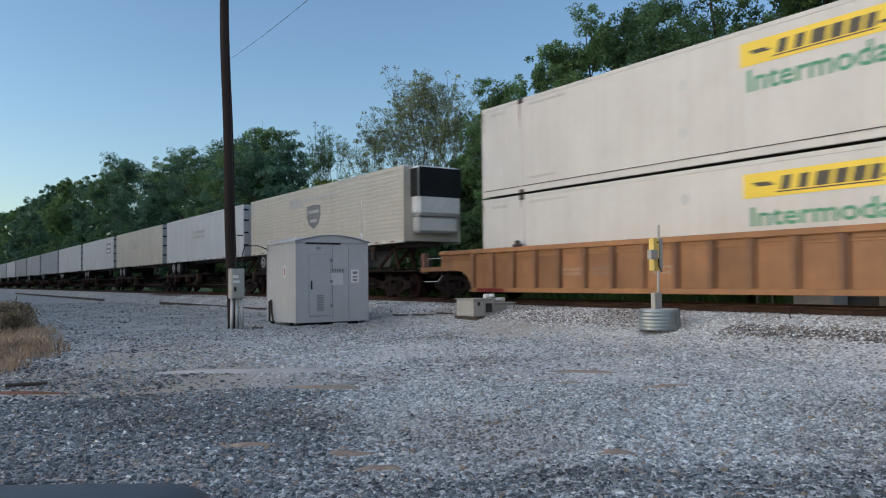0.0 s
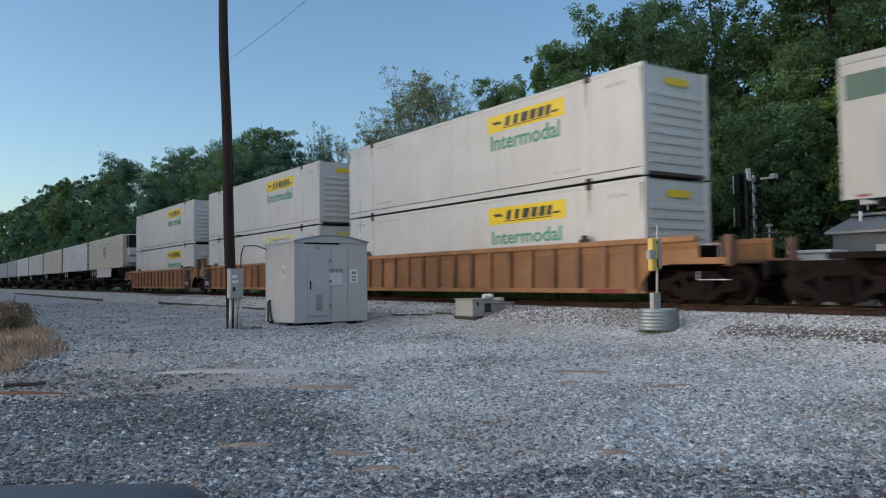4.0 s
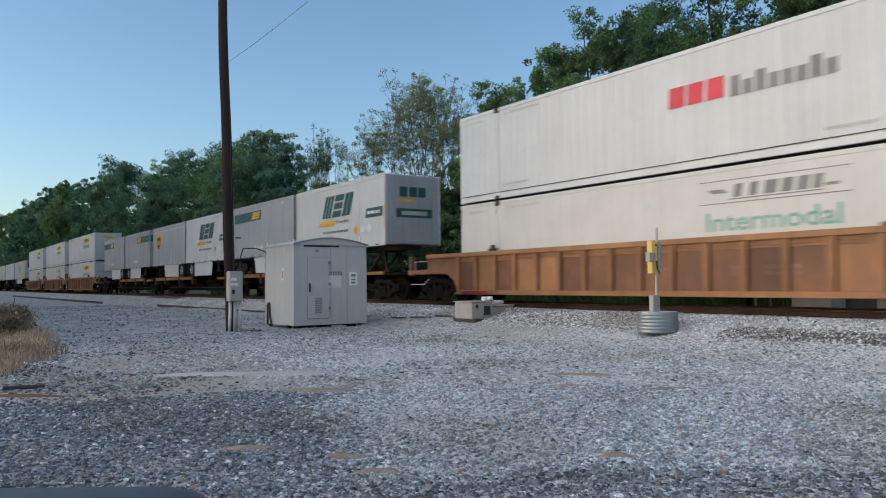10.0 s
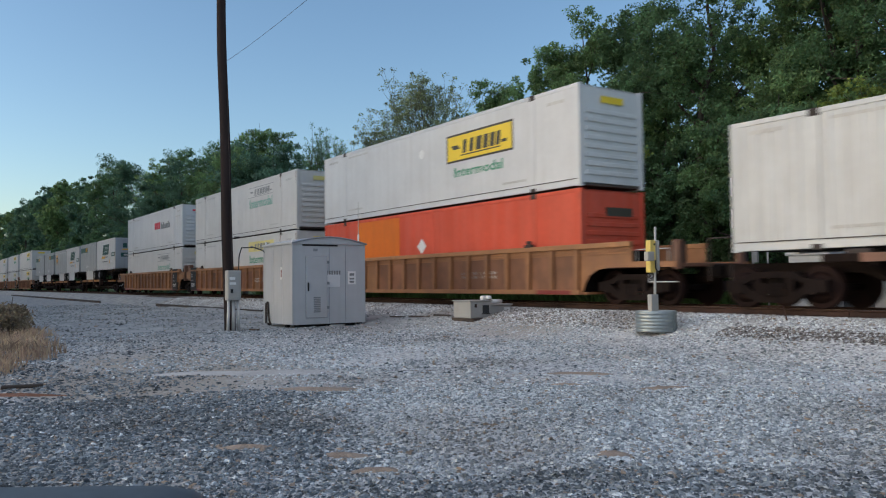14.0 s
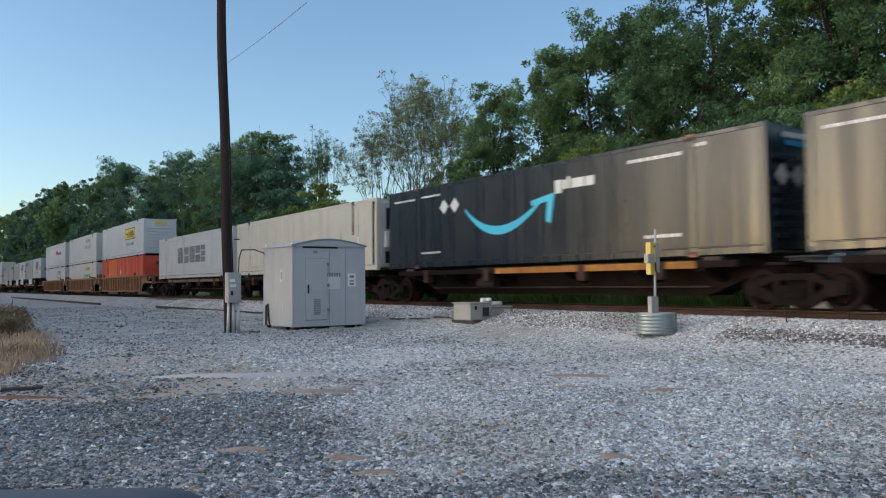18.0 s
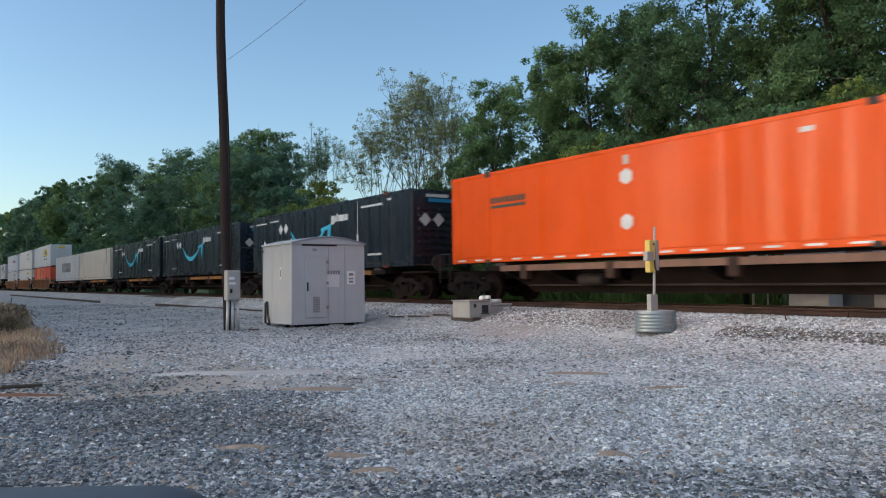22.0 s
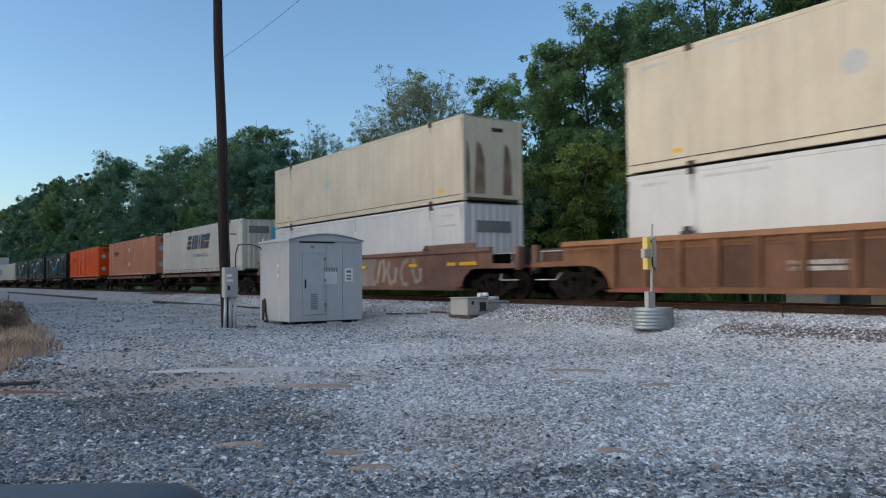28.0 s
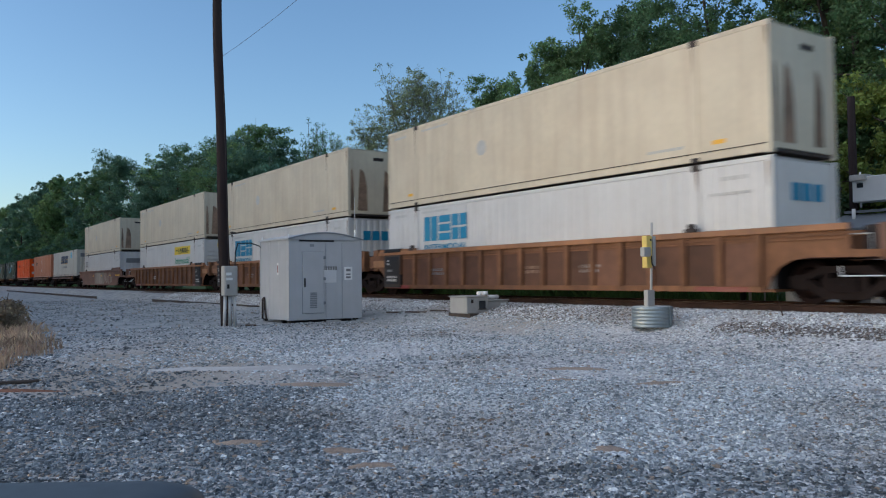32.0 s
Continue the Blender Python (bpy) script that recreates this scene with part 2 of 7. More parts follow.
def stones(name, dark, light, stain=(0.62, 0.58, 0.55)):
    """Crushed stone: every stone its own grey, with grain."""
    m = bpy.data.materials.new(name)
    m.use_nodes = True
    n, l = m.node_tree.nodes, m.node_tree.links
    b = n["Principled BSDF"]
    geo, cr, no = n.new("ShaderNodeNewGeometry"), n.new("ShaderNodeValToRGB"), n.new("ShaderNodeTexNoise")
    cr.color_ramp.elements[0].color, cr.color_ramp.elements[1].color = (*dark, 1), (*light, 1)
    cr.color_ramp.elements[1].position = 0.93
    for at, q in ((0.5, [a * 0.55 + c * 0.45 for a, c in zip(dark, light)]), (0.945, (0.40, 0.31, 0.23)), (1.0, (0.30, 0.25, 0.21))):
        e = cr.color_ramp.elements.new(at)
        e.color = (*q, 1)
    l.new(geo.outputs["Random Per Island"], cr.inputs[0])
    mx = n.new("ShaderNodeMix"); mx.data_type, mx.blend_type = "RGBA", "MULTIPLY"
    mx.inputs[0].default_value = 0.35
    no.inputs["Scale"].default_value = 45
    tc = n.new("ShaderNodeTexCoord"); l.new(tc.outputs["Object"], no.inputs["Vector"])
    mr = n.new("ShaderNodeMapRange"); mr.inputs[1].default_value, mr.inputs[2].default_value, mr.inputs[3].default_value = 0.3, 0.65, 0.35
    l.new(no.outputs["Fac"], mr.inputs[0])
    l.new(cr.outputs[0], mx.inputs[6]); l.new(mr.outputs[0], mx.inputs[7])
    big, ms, my = n.new("ShaderNodeTexNoise"), n.new("ShaderNodeMapRange"), n.new("ShaderNodeMix")
    big.inputs["Scale"].default_value, big.inputs["Detail"].default_value = 0.42, 5
    l.new(tc.outputs["Object"], big.inputs["Vector"]); l.new(big.outputs["Fac"], ms.inputs[0])
    ms.inputs[1].default_value, ms.inputs[2].default_value = 0.47, 0.68
    my.data_type, my.blend_type = "RGBA", "MULTIPLY"
    my.inputs[7].default_value = (*stain, 1)
    l.new(ms.outputs[0], my.inputs[0]); l.new(mx.outputs[2], my.inputs[6]); l.new(my.outputs[2], b.inputs["Base Color"])
    b.inputs["Roughness"].default_value, b.inputs["Specular IOR Level"].default_value = 0.9, 0.25
    return m


STONE = stones("grey_gravel_stones", (0.19, 0.22, 0.235), (0.83, 0.875, 0.89))
STONE_DUSTY = stones("dusty_grey_stones", (0.15, 0.17, 0.175), (0.46, 0.50, 0.50))
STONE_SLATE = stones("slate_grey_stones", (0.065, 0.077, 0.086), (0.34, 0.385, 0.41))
STONE_DARK = stones("dark_brown_stones", (0.08, 0.07, 0.065), (0.30, 0.27, 0.25))
BALLAST = stones("pale_ballast_stones", (0.36, 0.37, 0.37), (0.95, 0.97, 0.96))


def ground_material():
    """Fine gravel and grit with dusty tracks and brown earth, grass beyond the track."""
    m = bpy.data.materials.new("gravel_ground")
    m.use_nodes = True
    n, l = m.node_tree.nodes, m.node_tree.links
    b = n["Principled BSDF"]
    b.inputs["Roughness"].default_value = 0.95
    b.inputs["Specular IOR Level"].default_value = 0.2
    tc = n.new("ShaderNodeTexCoord")

    def noise_at(sc, detail, st=(1, 1, 1)):
        mp, t = n.new("ShaderNodeMapping"), n.new("ShaderNodeTexNoise")
        mp.inputs["Scale"].default_value = st
        l.new(tc.outputs["Object"], mp.inputs["Vector"]); l.new(mp.outputs[0], t.inputs["Vector"])
        t.inputs["Scale"].default_value, t.inputs["Detail"].default_value = sc, detail
        return t.outputs["Fac"]

    def blend(fac, a, c, lo, hi, kind="MIX"):
        r, x = n.new("ShaderNodeMapRange"), n.new("ShaderNodeMix")
        x.data_type, x.blend_type = "RGBA", kind
        l.new(fac, r.inputs[0]); r.inputs[1].default_value, r.inputs[2].default_value = lo, hi
        l.new(r.outputs[0], x.inputs[0])
        for sock, v in ((x.inputs[6], a), (x.inputs[7], c)):
            if isinstance(v, tuple):
                sock.default_value = (*v, 1)
            else:
                l.new(v, sock)
        return x.outputs[2]

    vo = n.new("ShaderNodeTexVoronoi"); vo.inputs["Scale"].default_value = 26
    l.new(tc.outputs["Object"], vo.inputs["Vector"])
    sep = n.new("ShaderNodeSeparateColor"); l.new(vo.outputs["Color"], sep.inputs[0])
    base = blend(sep.outputs[0], (0.20, 0.205, 0.21), (0.78, 0.78, 0.77), 0, 1)
    base = blend(noise_at(0.35, 4), base, (0.66, 0.65, 0.63), 0.46, 0.70)
    base = blend(noise_at(0.16, 5, (1, 2.2, 1)), base, (0.46, 0.35, 0.26), 0.60, 0.78)
    base = blend(noise_at(0.9, 6), base, (0.22, 0.21, 0.20), 0.62, 0.78)
    base = blend(noise_at(0.07, 6, (1, 2.5, 1)), base, (0.40, 0.36, 0.31), 0.50, 0.62)
    xyz = n.new("ShaderNodeSeparateXYZ"); l.new(tc.outputs["Object"], xyz.inputs[0])
    drive = blend(noise_at(1.1, 5, (1, 2.0, 1)), (0.27, 0.285, 0.285), (0.40, 0.415, 0.41), 0.35, 0.65)
    base = blend(xyz.outputs["X"], drive, base, -21.0, -15.5)
    # oily track bed, coloured dark to deepen the shade under the train too
    oily_shade = blend(noise_at(4, 5), (0.075, 0.062, 0.054), (0.17, 0.15, 0.135), 0.35, 0.7)
    bed = blend(xyz.outputs["Y"], base, oily_shade, 15.1, 15.5)
    base = blend(xyz.outputs["Y"], bed, base, 17.7, 18.3)
    grass = blend(noise_at(3, 6), (0.055, 0.095, 0.025), (0.12, 0.13, 0.05), 0.35, 0.7)
    base = blend(xyz.outputs["Y"], base, grass, 19.3, 20.6)
    l.new(base, b.inputs["Base Color"])
    bp = n.new("ShaderNodeBump"); bp.inputs["Strength"].default_value, bp.inputs["Distance"].default_value = 0.8, 0.02
    l.new(vo.outputs["Distance"], bp.inputs["Height"]); l.new(bp.outputs[0], b.inputs["Normal"])
    return m


GROUND = ground_material()
SAND = material("pale_sandy_grit", (0.52, 0.505, 0.485), 0.95, vary=0.12, scale=14, dirt=0.2, dirt_col=(0.42, 0.38, 0.34), bump=0.4, bump_scale=60)
EARTH = material("brown_dry_earth", (0.37, 0.29, 0.225), 0.95, vary=0.2, scale=14, dirt=0.3, dirt_col=(0.25, 0.18, 0.13), bump=0.5, bump_scale=60)
REDEARTH = material("reddish_earth", (0.27, 0.125, 0.075), 0.95, vary=0.2, scale=14, dirt=0.3, dirt_col=(0.16, 0.09, 0.06), bump=0.5, bump_scale=60)


# ---- building tools ----
def part(name, bm, mat, parent, label=""):
    """Links a bmesh, or a mesh made before, as one mesh object under a thing or a part."""
    if isinstance(bm, bpy.types.Mesh):
        me = bm
    else:
        bmesh.ops.recalc_face_normals(bm, faces=bm.faces)
        me = bpy.data.meshes.new(name)
        bm.to_mesh(me)
        bm.free()
        me.materials.append(mat)
    ob = new(name, me)
    ob.parent = parent
    if label:
        ob["label"] = label
    return ob


def pieces(name, bm, mat, parent, label=""):
    """Every loose piece of a bmesh as a part of its own."""
    left = set(bm.verts)
    while left:
        grp, todo = set(), [next(iter(left))]
        while todo:
            v = todo.pop()
            if v in grp:
                continue
            grp.add(v)
            todo += [e.other_vert(v) for e in v.link_edges]
        left -= grp
        b, at = bmesh.new(), {}
        for v in sorted(grp, key=lambda q: q.index):
            at[v] = b.verts.new(v.co)
        for f in {f for v in grp for f in v.link_faces}:
            b.faces.new([at[v] for v in f.verts])
        part(name, b, mat, parent, label)
    bm.free()


def thing(name, label, category, group="", kind="", at=(0, 0, 0)):
    """An Empty that holds the parts of one thing."""
    ob = new(name)
    ob.empty_display_size = 0.3
    ob.location = at
    return tagged(ob, label, category, group, kind)


def bx(x0, x1, y0, y1, z0, z1, bm=None, bevel=0.0):
    """A box, added to bm or to a new bmesh."""
    own = bm is None or bevel
    b = bmesh.new() if own else bm
    v = [b.verts.new((x, y, z)) for x in (x0, x1) for y in (y0, y1) for z in (z0, z1)]
    for f in ((0, 1, 3, 2), (4, 6, 7, 5), (0, 4, 5, 1), (2, 3, 7, 6), (0, 2, 6, 4), (1, 5, 7, 3)):
        b.faces.new([v[i] for i in f])
    if bevel:
        bmesh.ops.bevel(b, geom=list(b.edges), offset=bevel, segments=1, affect="EDGES")
        if bm is not None:
            me = bpy.data.meshes.new("t")
            b.to_mesh(me); b.free()
            bm.from_mesh(me)
            bpy.data.meshes.remove(me)
            return bm
    return b


def tube(p0, p1, r0, r1=None, n=12, bm=None, caps=True):
    """A straight tube or cone from p0 to p1."""
    b = bm or bmesh.new()
    r1 = r0 if r1 is None else r1
    p0, p1 = Vector(p0), Vector(p1)
    q = (p1 - p0).to_track_quat("Z", "Y")
    rings = []
    for p, r in ((p0, r0), (p1, r1)):
        rings.append([b.verts.new(p + q @ Vector((r * math.cos(a), r * math.sin(a), 0))) for a in (2 * math.pi * i / n for i in range(n))])
    for i in range(n):
        f = b.faces.new((rings[0][i], rings[0][(i + 1) % n], rings[1][(i + 1) % n], rings[1][i]))
        f.smooth = n > 6
    if caps:
        b.faces.new(rings[0][::-1]); b.faces.new(rings[1])
    return b


def pipe(points, r, n=8, bm=None):
    """A bent tube along points."""
    b = bm or bmesh.new()
    for p, q in zip(points, points[1:]):
        tube(p, q, r, r, n, b)
    return b


def slab(points, y0, y1, bm=None):
    """A plate with the outline points (x, z), from y0 to y1."""
    b = bm or bmesh.new()
    a = [b.verts.new((x, y0, z)) for x, z in points]
    c = [b.verts.new((x, y1, z)) for x, z in points]
    b.faces.new(a); b.faces.new(c[::-1])
    for i in range(len(a)):
        j = (i + 1) % len(a)
        b.faces.new((a[i], c[i], c[j], a[j]))
    return b


def disc(x, z, r, y0, y1, n=20, bm=None):
    return slab([(x + r * math.cos(2 * math.pi * i / n), z + r * math.sin(2 * math.pi * i / n)) for i in range(n)], y0, y1, bm)


WORDS = {}


def word(text, x0, x1, z0, z1, y, mat, parent, name="lettering", slant=0.0):
    """Raised lettering that fills the box x0..x1, z0..z1 on the side at y."""
    key = (text, x0, x1, z0, z1, y, mat.name, slant)
    if key not in WORDS:
        cu = bpy.data.curves.new("t", "FONT")
        cu.body, cu.resolution_u, cu.extrude, cu.offset = text, 3, 0.0015, 0.018
        ob = new("t", cu)
        bpy.context.view_layer.update()
        me = bpy.data.meshes.new_from_object(ob.evaluated_get(bpy.context.evaluated_depsgraph_get()))
        bpy.data.objects.remove(ob); bpy.data.curves.remove(cu)
        co = np.empty(len(me.vertices) * 3); me.vertices.foreach_get("co", co); co = co.reshape(-1, 3)
        lo, hi = co.min(0), co.max(0)
        u, v = (co[:, 0] - lo[0]) / (hi[0] - lo[0]), (co[:, 1] - lo[1]) / (hi[1] - lo[1])
        out = np.stack([x0 + u * (x1 - x0) + slant * v, y - co[:, 2] - 0.0015, z0 + v * (z1 - z0)], 1)
        me.vertices.foreach_set("co", out.ravel())
        me.materials.clear(); me.materials.append(mat)
        WORDS[key] = me
    return part(name, WORDS[key], mat, parent)


MOVERS = []       # (thing, its x at the start)
WHEELSETS = []    # (front, rear) pairs


# ---- the train: railcars ----
def bogie_at(x, car):
    """A two-axle freight bogie under a car: bolster, two cast side frames, springs and two wheelsets."""
    b = bx(-0.24, 0.24, -1.05, 1.05, 0.42, 0.74, bevel=0.03)
    tube((0, 0, 0.70), (0, 0, 0.92), 0.26, 0.26, 16, b)
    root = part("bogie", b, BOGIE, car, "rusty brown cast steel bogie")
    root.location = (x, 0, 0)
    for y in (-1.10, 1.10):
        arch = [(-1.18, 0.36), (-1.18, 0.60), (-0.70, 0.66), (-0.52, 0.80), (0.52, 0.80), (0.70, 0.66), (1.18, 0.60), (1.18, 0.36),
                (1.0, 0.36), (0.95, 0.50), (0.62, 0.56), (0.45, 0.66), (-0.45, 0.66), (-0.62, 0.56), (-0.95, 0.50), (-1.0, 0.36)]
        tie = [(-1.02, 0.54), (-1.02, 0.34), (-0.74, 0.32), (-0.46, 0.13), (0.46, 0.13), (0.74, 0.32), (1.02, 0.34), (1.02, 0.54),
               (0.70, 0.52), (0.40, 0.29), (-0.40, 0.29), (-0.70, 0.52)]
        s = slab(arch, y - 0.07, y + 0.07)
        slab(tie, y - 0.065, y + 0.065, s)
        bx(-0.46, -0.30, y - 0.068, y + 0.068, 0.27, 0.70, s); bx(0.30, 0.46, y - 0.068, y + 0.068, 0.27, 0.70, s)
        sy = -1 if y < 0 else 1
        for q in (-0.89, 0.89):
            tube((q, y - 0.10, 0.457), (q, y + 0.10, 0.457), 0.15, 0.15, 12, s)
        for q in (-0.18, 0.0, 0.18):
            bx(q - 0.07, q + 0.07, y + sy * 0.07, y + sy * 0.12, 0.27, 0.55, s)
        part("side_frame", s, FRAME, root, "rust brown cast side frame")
    pair = []
    for q in (-0.89, 0.89):
        w = tube((0, -1.0, 0), (0, 1.0, 0), 0.08, 0.08, 10)
        for y in (-0.79, 0.79):
            sy = 1 if y > 0 else -1
            tube((0, y - sy * 0.075, 0), (0, y - sy * 0.045, 0), 0.485, 0.485, 28, w)
            tube((0, y - sy * 0.045, 0), (0, y + sy * 0.065, 0), 0.457, 0.452, 28, w)
            tube((0, y + sy * 0.065, 0), (0, y + sy * 0.075, 0), 0.34, 0.20, 20, w)
            for a in range(4):
                c, sn = math.cos(a * math.pi / 2), math.sin(a * math.pi / 2)
                tube((0.27 * c, y + sy * 0.06, 0.27 * sn), (0.27 * c, y + sy * 0.080, 0.27 * sn), 0.035, 0.035, 6, w)
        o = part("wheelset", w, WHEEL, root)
        o.location = (q, 0, 0.457)
        pair.append(o)
    WHEELSETS.append(tuple(pair))
    return root


def ends(cl, cr, L):
    """Where a car's bogies stand and where its body ends, for shared (articulated) or own bogies."""
    return (2.0 if cl else 0.0), (L - 2.0 if cr else L)


def coupler(x, way, car):
    b = bx(min(x, x - way * 0.75), max(x, x - way * 0.75), -0.10, 0.10, 0.72, 0.98, bevel=0.03)
    bx(min(x, x - way * 0.28), max(x, x - way * 0.28), -0.17, 0.17, 0.68, 1.02, b, bevel=0.04)
    part("coupler", b, BOGIE, car)


def marking_bars(x0, x1, z0, z1, rows, y, mat, parent, name="stencilling", seed=1):
    """Unreadable stencilling: rows of short bars."""
    rnd = random.Random(seed)
    b = bmesh.new()
    h = (z1 - z0) / rows
    for i in range(rows):
        x = x0
        while x < x1 - 0.02:
            w = min(rnd.uniform(0.6, 2.2) * h, x1 - x)
            bx(x, x + w, y - 0.003, y, z0 + i * h + 0.2 * h, z0 + (i + 1) * h - 0.12 * h, b)
            x += w + 0.35 * h
    return tagged(part(name, b, mat, parent), kind="stuff")


def well_car(s, L, cl, cr, look_mat, box_at, label, ribs=True, seed=0, dark=False):
    """A double-stack well car; the x of the thing is its left coupling. box_at: where its containers start."""
    rnd = random.Random(seed)
    car = thing("well_car", label, "railcar", "well cars of the train")
    xl, xr = ends(cl, cr, L)
    # a bogie of its own stands clear of the containers
    xl = min(xl, max(0.9, box_at - 1.42)) if cl else xl
    xr = max(xr, min(L - 0.9, box_at + BOX_L + 1.42)) if cr else xr
    a, c = xl + 1.55, xr - 1.55                 # the well between the bogies
    top, low = 1.63, 0.27
    e0, e1 = 0.35 if cl else 0.26, L - (0.35 if cr else 0.26)
    # a coupled end has a low platform and its wall starts over the bogie; a shared end carries its sill out to the post
    lo_l = [(e0, 0.96), (xl + 0.50, 0.98), (xl + 0.92, 0.93), (xl + 1.22, 0.78), (xl + 1.40, 0.56), (xl + 1.47, 0.38)] if cl else [(e0, 1.05), (xl + 0.70, 1.04), (xl + 1.0, 0.97), (xl + 1.24, 0.82), (xl + 1.40, 0.62), (xl + 1.47, 0.40)]
    up_l = [(xl - 0.28, top), (xl - 0.30, 1.12), (e0, 1.10)] if cl else [(xl + 1.1, top), (xl + 0.9, 1.52), (e0, 1.50)]
    lo_r = [(xr - 1.47, 0.38), (xr - 1.40, 0.56), (xr - 1.22, 0.78), (xr - 0.92, 0.93), (xr - 0.50, 0.98), (e1, 0.96)] if cr else [(xr - 1.47, 0.40), (xr - 1.40, 0.62), (xr - 1.24, 0.82), (xr - 1.0, 0.97), (xr - 0.70, 1.04), (e1, 1.05)]
    up_r = [(e1, 1.10), (xr + 0.30, 1.12), (xr + 0.28, top)] if cr else [(e1, 1.50), (xr - 0.9, 1.52), (xr - 1.1, top)]
    side = lo_l + [(a, low), (c, low)] + lo_r + up_r + up_l
    w0, w1 = xl - 0.28 if cl else xl + 1.1, xr + 0.28 if cr else xr - 1.1
    pm = RUSTPANEL if look_mat is RUST else DARKPANEL if dark else OCHREPANEL
    for y in (-1, 1):
        o = 1.47 * y
        wall = part("side_wall", slab(side, min(o, o - 0.03 * y), max(o, o - 0.03 * y)), look_mat, car)
        lim = lambda d0, d1: (min(o + d0 * y, o + d1 * y), max(o + d0 * y, o + d1 * y))
        part("top_chord", bx(w0, w1, *lim(-0.06, 0.09), 1.50, 1.64, bevel=0.015), OCHREDARK if look_mat is RUST else OCHRE if dark else look_mat, wall)
        for u0, u1 in ([] if cl or not ribs else [(w0 + 0.05, a + 2.1)]) + ([] if cr or not ribs else [(c - 2.1, w1 - 0.05)]):
            part("raised_chord", bx(u0, u1, *lim(-0.05, 0.075), 1.635, 1.715, bevel=0.012), OCHREDARK if look_mat is RUST else OCHRE if dark else look_mat, wall)
        part("bottom_chord", bx(a, c, *lim(-0.05, 0.06), low - 0.01, low + 0.13, bevel=0.012), look_mat, wall)
        if not ribs:
            continue
        for z in (1.405, 1.335):
            part("stiffener", bx(w0 + 0.1, w1 - 0.1, *lim(0.0, 0.035), z, z + 0.035), look_mat, wall)
        n = max(8, round((c - a) / 1.02))
        for i in range(n + 1):
            x = a + 0.10 + (c - a - 0.2) * i / n
            b = slab([(x - 0.085, 1.50), (x + 0.085, 1.50), (x + 0.06, low + 0.12), (x - 0.06, low + 0.12)], *lim(0.0, 0.10))
            part("rib", b, look_mat if dark or look_mat is RUST else RIBRUST, wall)
            if i < n:
                w = (c - a - 0.2) / n
                q = OCHREPANEL if dark and rnd.random() < 0.16 else pm      # a panel or two keeps its old ochre
                part("wall_panel", shared(("wp", round(w, 4), y, q.name), lambda: bx(0.085, w - 0.085, *lim(-0.002, 0.006), low + 0.13, 1.33), q), q, wall).location.x = x
    well = part("floor", bx(a - 0.2, c + 0.2, -1.45, 1.45, 0.27, 0.33), look_mat, car)
    for x0, x1, m in ((e0, xl + 1.75, -1), (xr - 1.75, e1, 1)):
        b = bx(x0, x1, -1.10, 1.10, 0.96, 1.06, bevel=0.02)
        inner = x1 if m < 0 else x0
        part("end_platform", b, BROWN, car)
        wall_x = box_at - 0.10 if m < 0 else box_at + BOX_L + 0.10
        part("well_bulkhead", bx(wall_x - 0.03, wall_x + 0.03, -1.42, 1.42, 0.33, 1.5), BOGIE, car, "dark plate at the end of the well")
        if (m < 0 and cl) or (m > 0 and cr):
            px = x0 + 0.06 if m < 0 else x1 - 0.06
            for y in (-1.30, 1.15):
                part("end_stanchion", bx(px - 0.09, px + 0.09, y - 0.10, y + 0.10, 0.9, 1.62, bevel=0.02), BROWN, car)
            part("brake_stand", bx(px - m * 0.55 - 0.14, px - m * 0.55 + 0.14, -0.75, -0.45, 1.06, 1.62, bevel=0.03), CASTING, car)
            part("cut_lever", pipe([(px, -1.34, 0.60), (px - m * 0.85, -1.34, 0.60), (px - m * 0.95, -1.2, 0.80)], 0.014, 6), LIGHTTXT, car, "pale steel cut lever")
            part("grab_iron", pipe([(px - m * 0.25, -1.34, 1.10), (px - m * 0.25, -1.34, 1.42), (px - m * 1.25, -1.34, 1.42), (px - m * 1.25, -1.34, 1.10)], 0.014, 6), FAINT, car)
        else:
            px = x0 + 0.26 if m < 0 else x1 - 0.26
            for y in (-1.26, 1.10):
                part("bulkhead_post", bx(px - 0.16, px + 0.16, y - 0.13, y + 0.13, 0.92, 1.74 if look_mat is RUST else 1.95 if dark else 2.20, bevel=0.025), BROWN if dark else RIBRUST if look_mat is OCHRE else look_mat, car)
                part("post_gusset", slab([(px - m * 0.15, 1.06), (px - m * 0.7, 1.06), (px - m * 0.15, 1.62)], y - 0.04, y + 0.04), look_mat, car)
            part("cross_beam", bx(px - 0.12, px + 0.12, -1.2, 1.0, 1.25, 1.55, bevel=0.02), CASTING, car)
            part("handrail", pipe([(inner + m * 0.7, -1.30, 1.06), (inner + m * 0.7, -1.30, 1.75), (inner + m * 1.15, -1.30, 1.75), (inner + m * 1.15, -1.30, 1.06)], 0.018, 6), CASTING, car)
            part("end_beam", bx(min(inner + m * 0.05, inner + m * 1.2), max(inner + m * 0.05, inner + m * 1.2), -1.50, -1.40, 1.06, 1.32, bevel=0.02), OCHRE if ribs else BROWN, car)
    for x in (box_at + 1.98, box_at + 14.17):
        for y in (-1.49, 1.49):
            b = bx(x - 0.17, x + 0.17, y - 0.07, y + 0.07, 1.62, 1.72, bevel=0.02)
            bx(x - 0.10, x + 0.10, y - 0.05, y + 0.05, 1.70, 1.83, b, bevel=0.03)
            part("container_guide", b, CASTING, car)
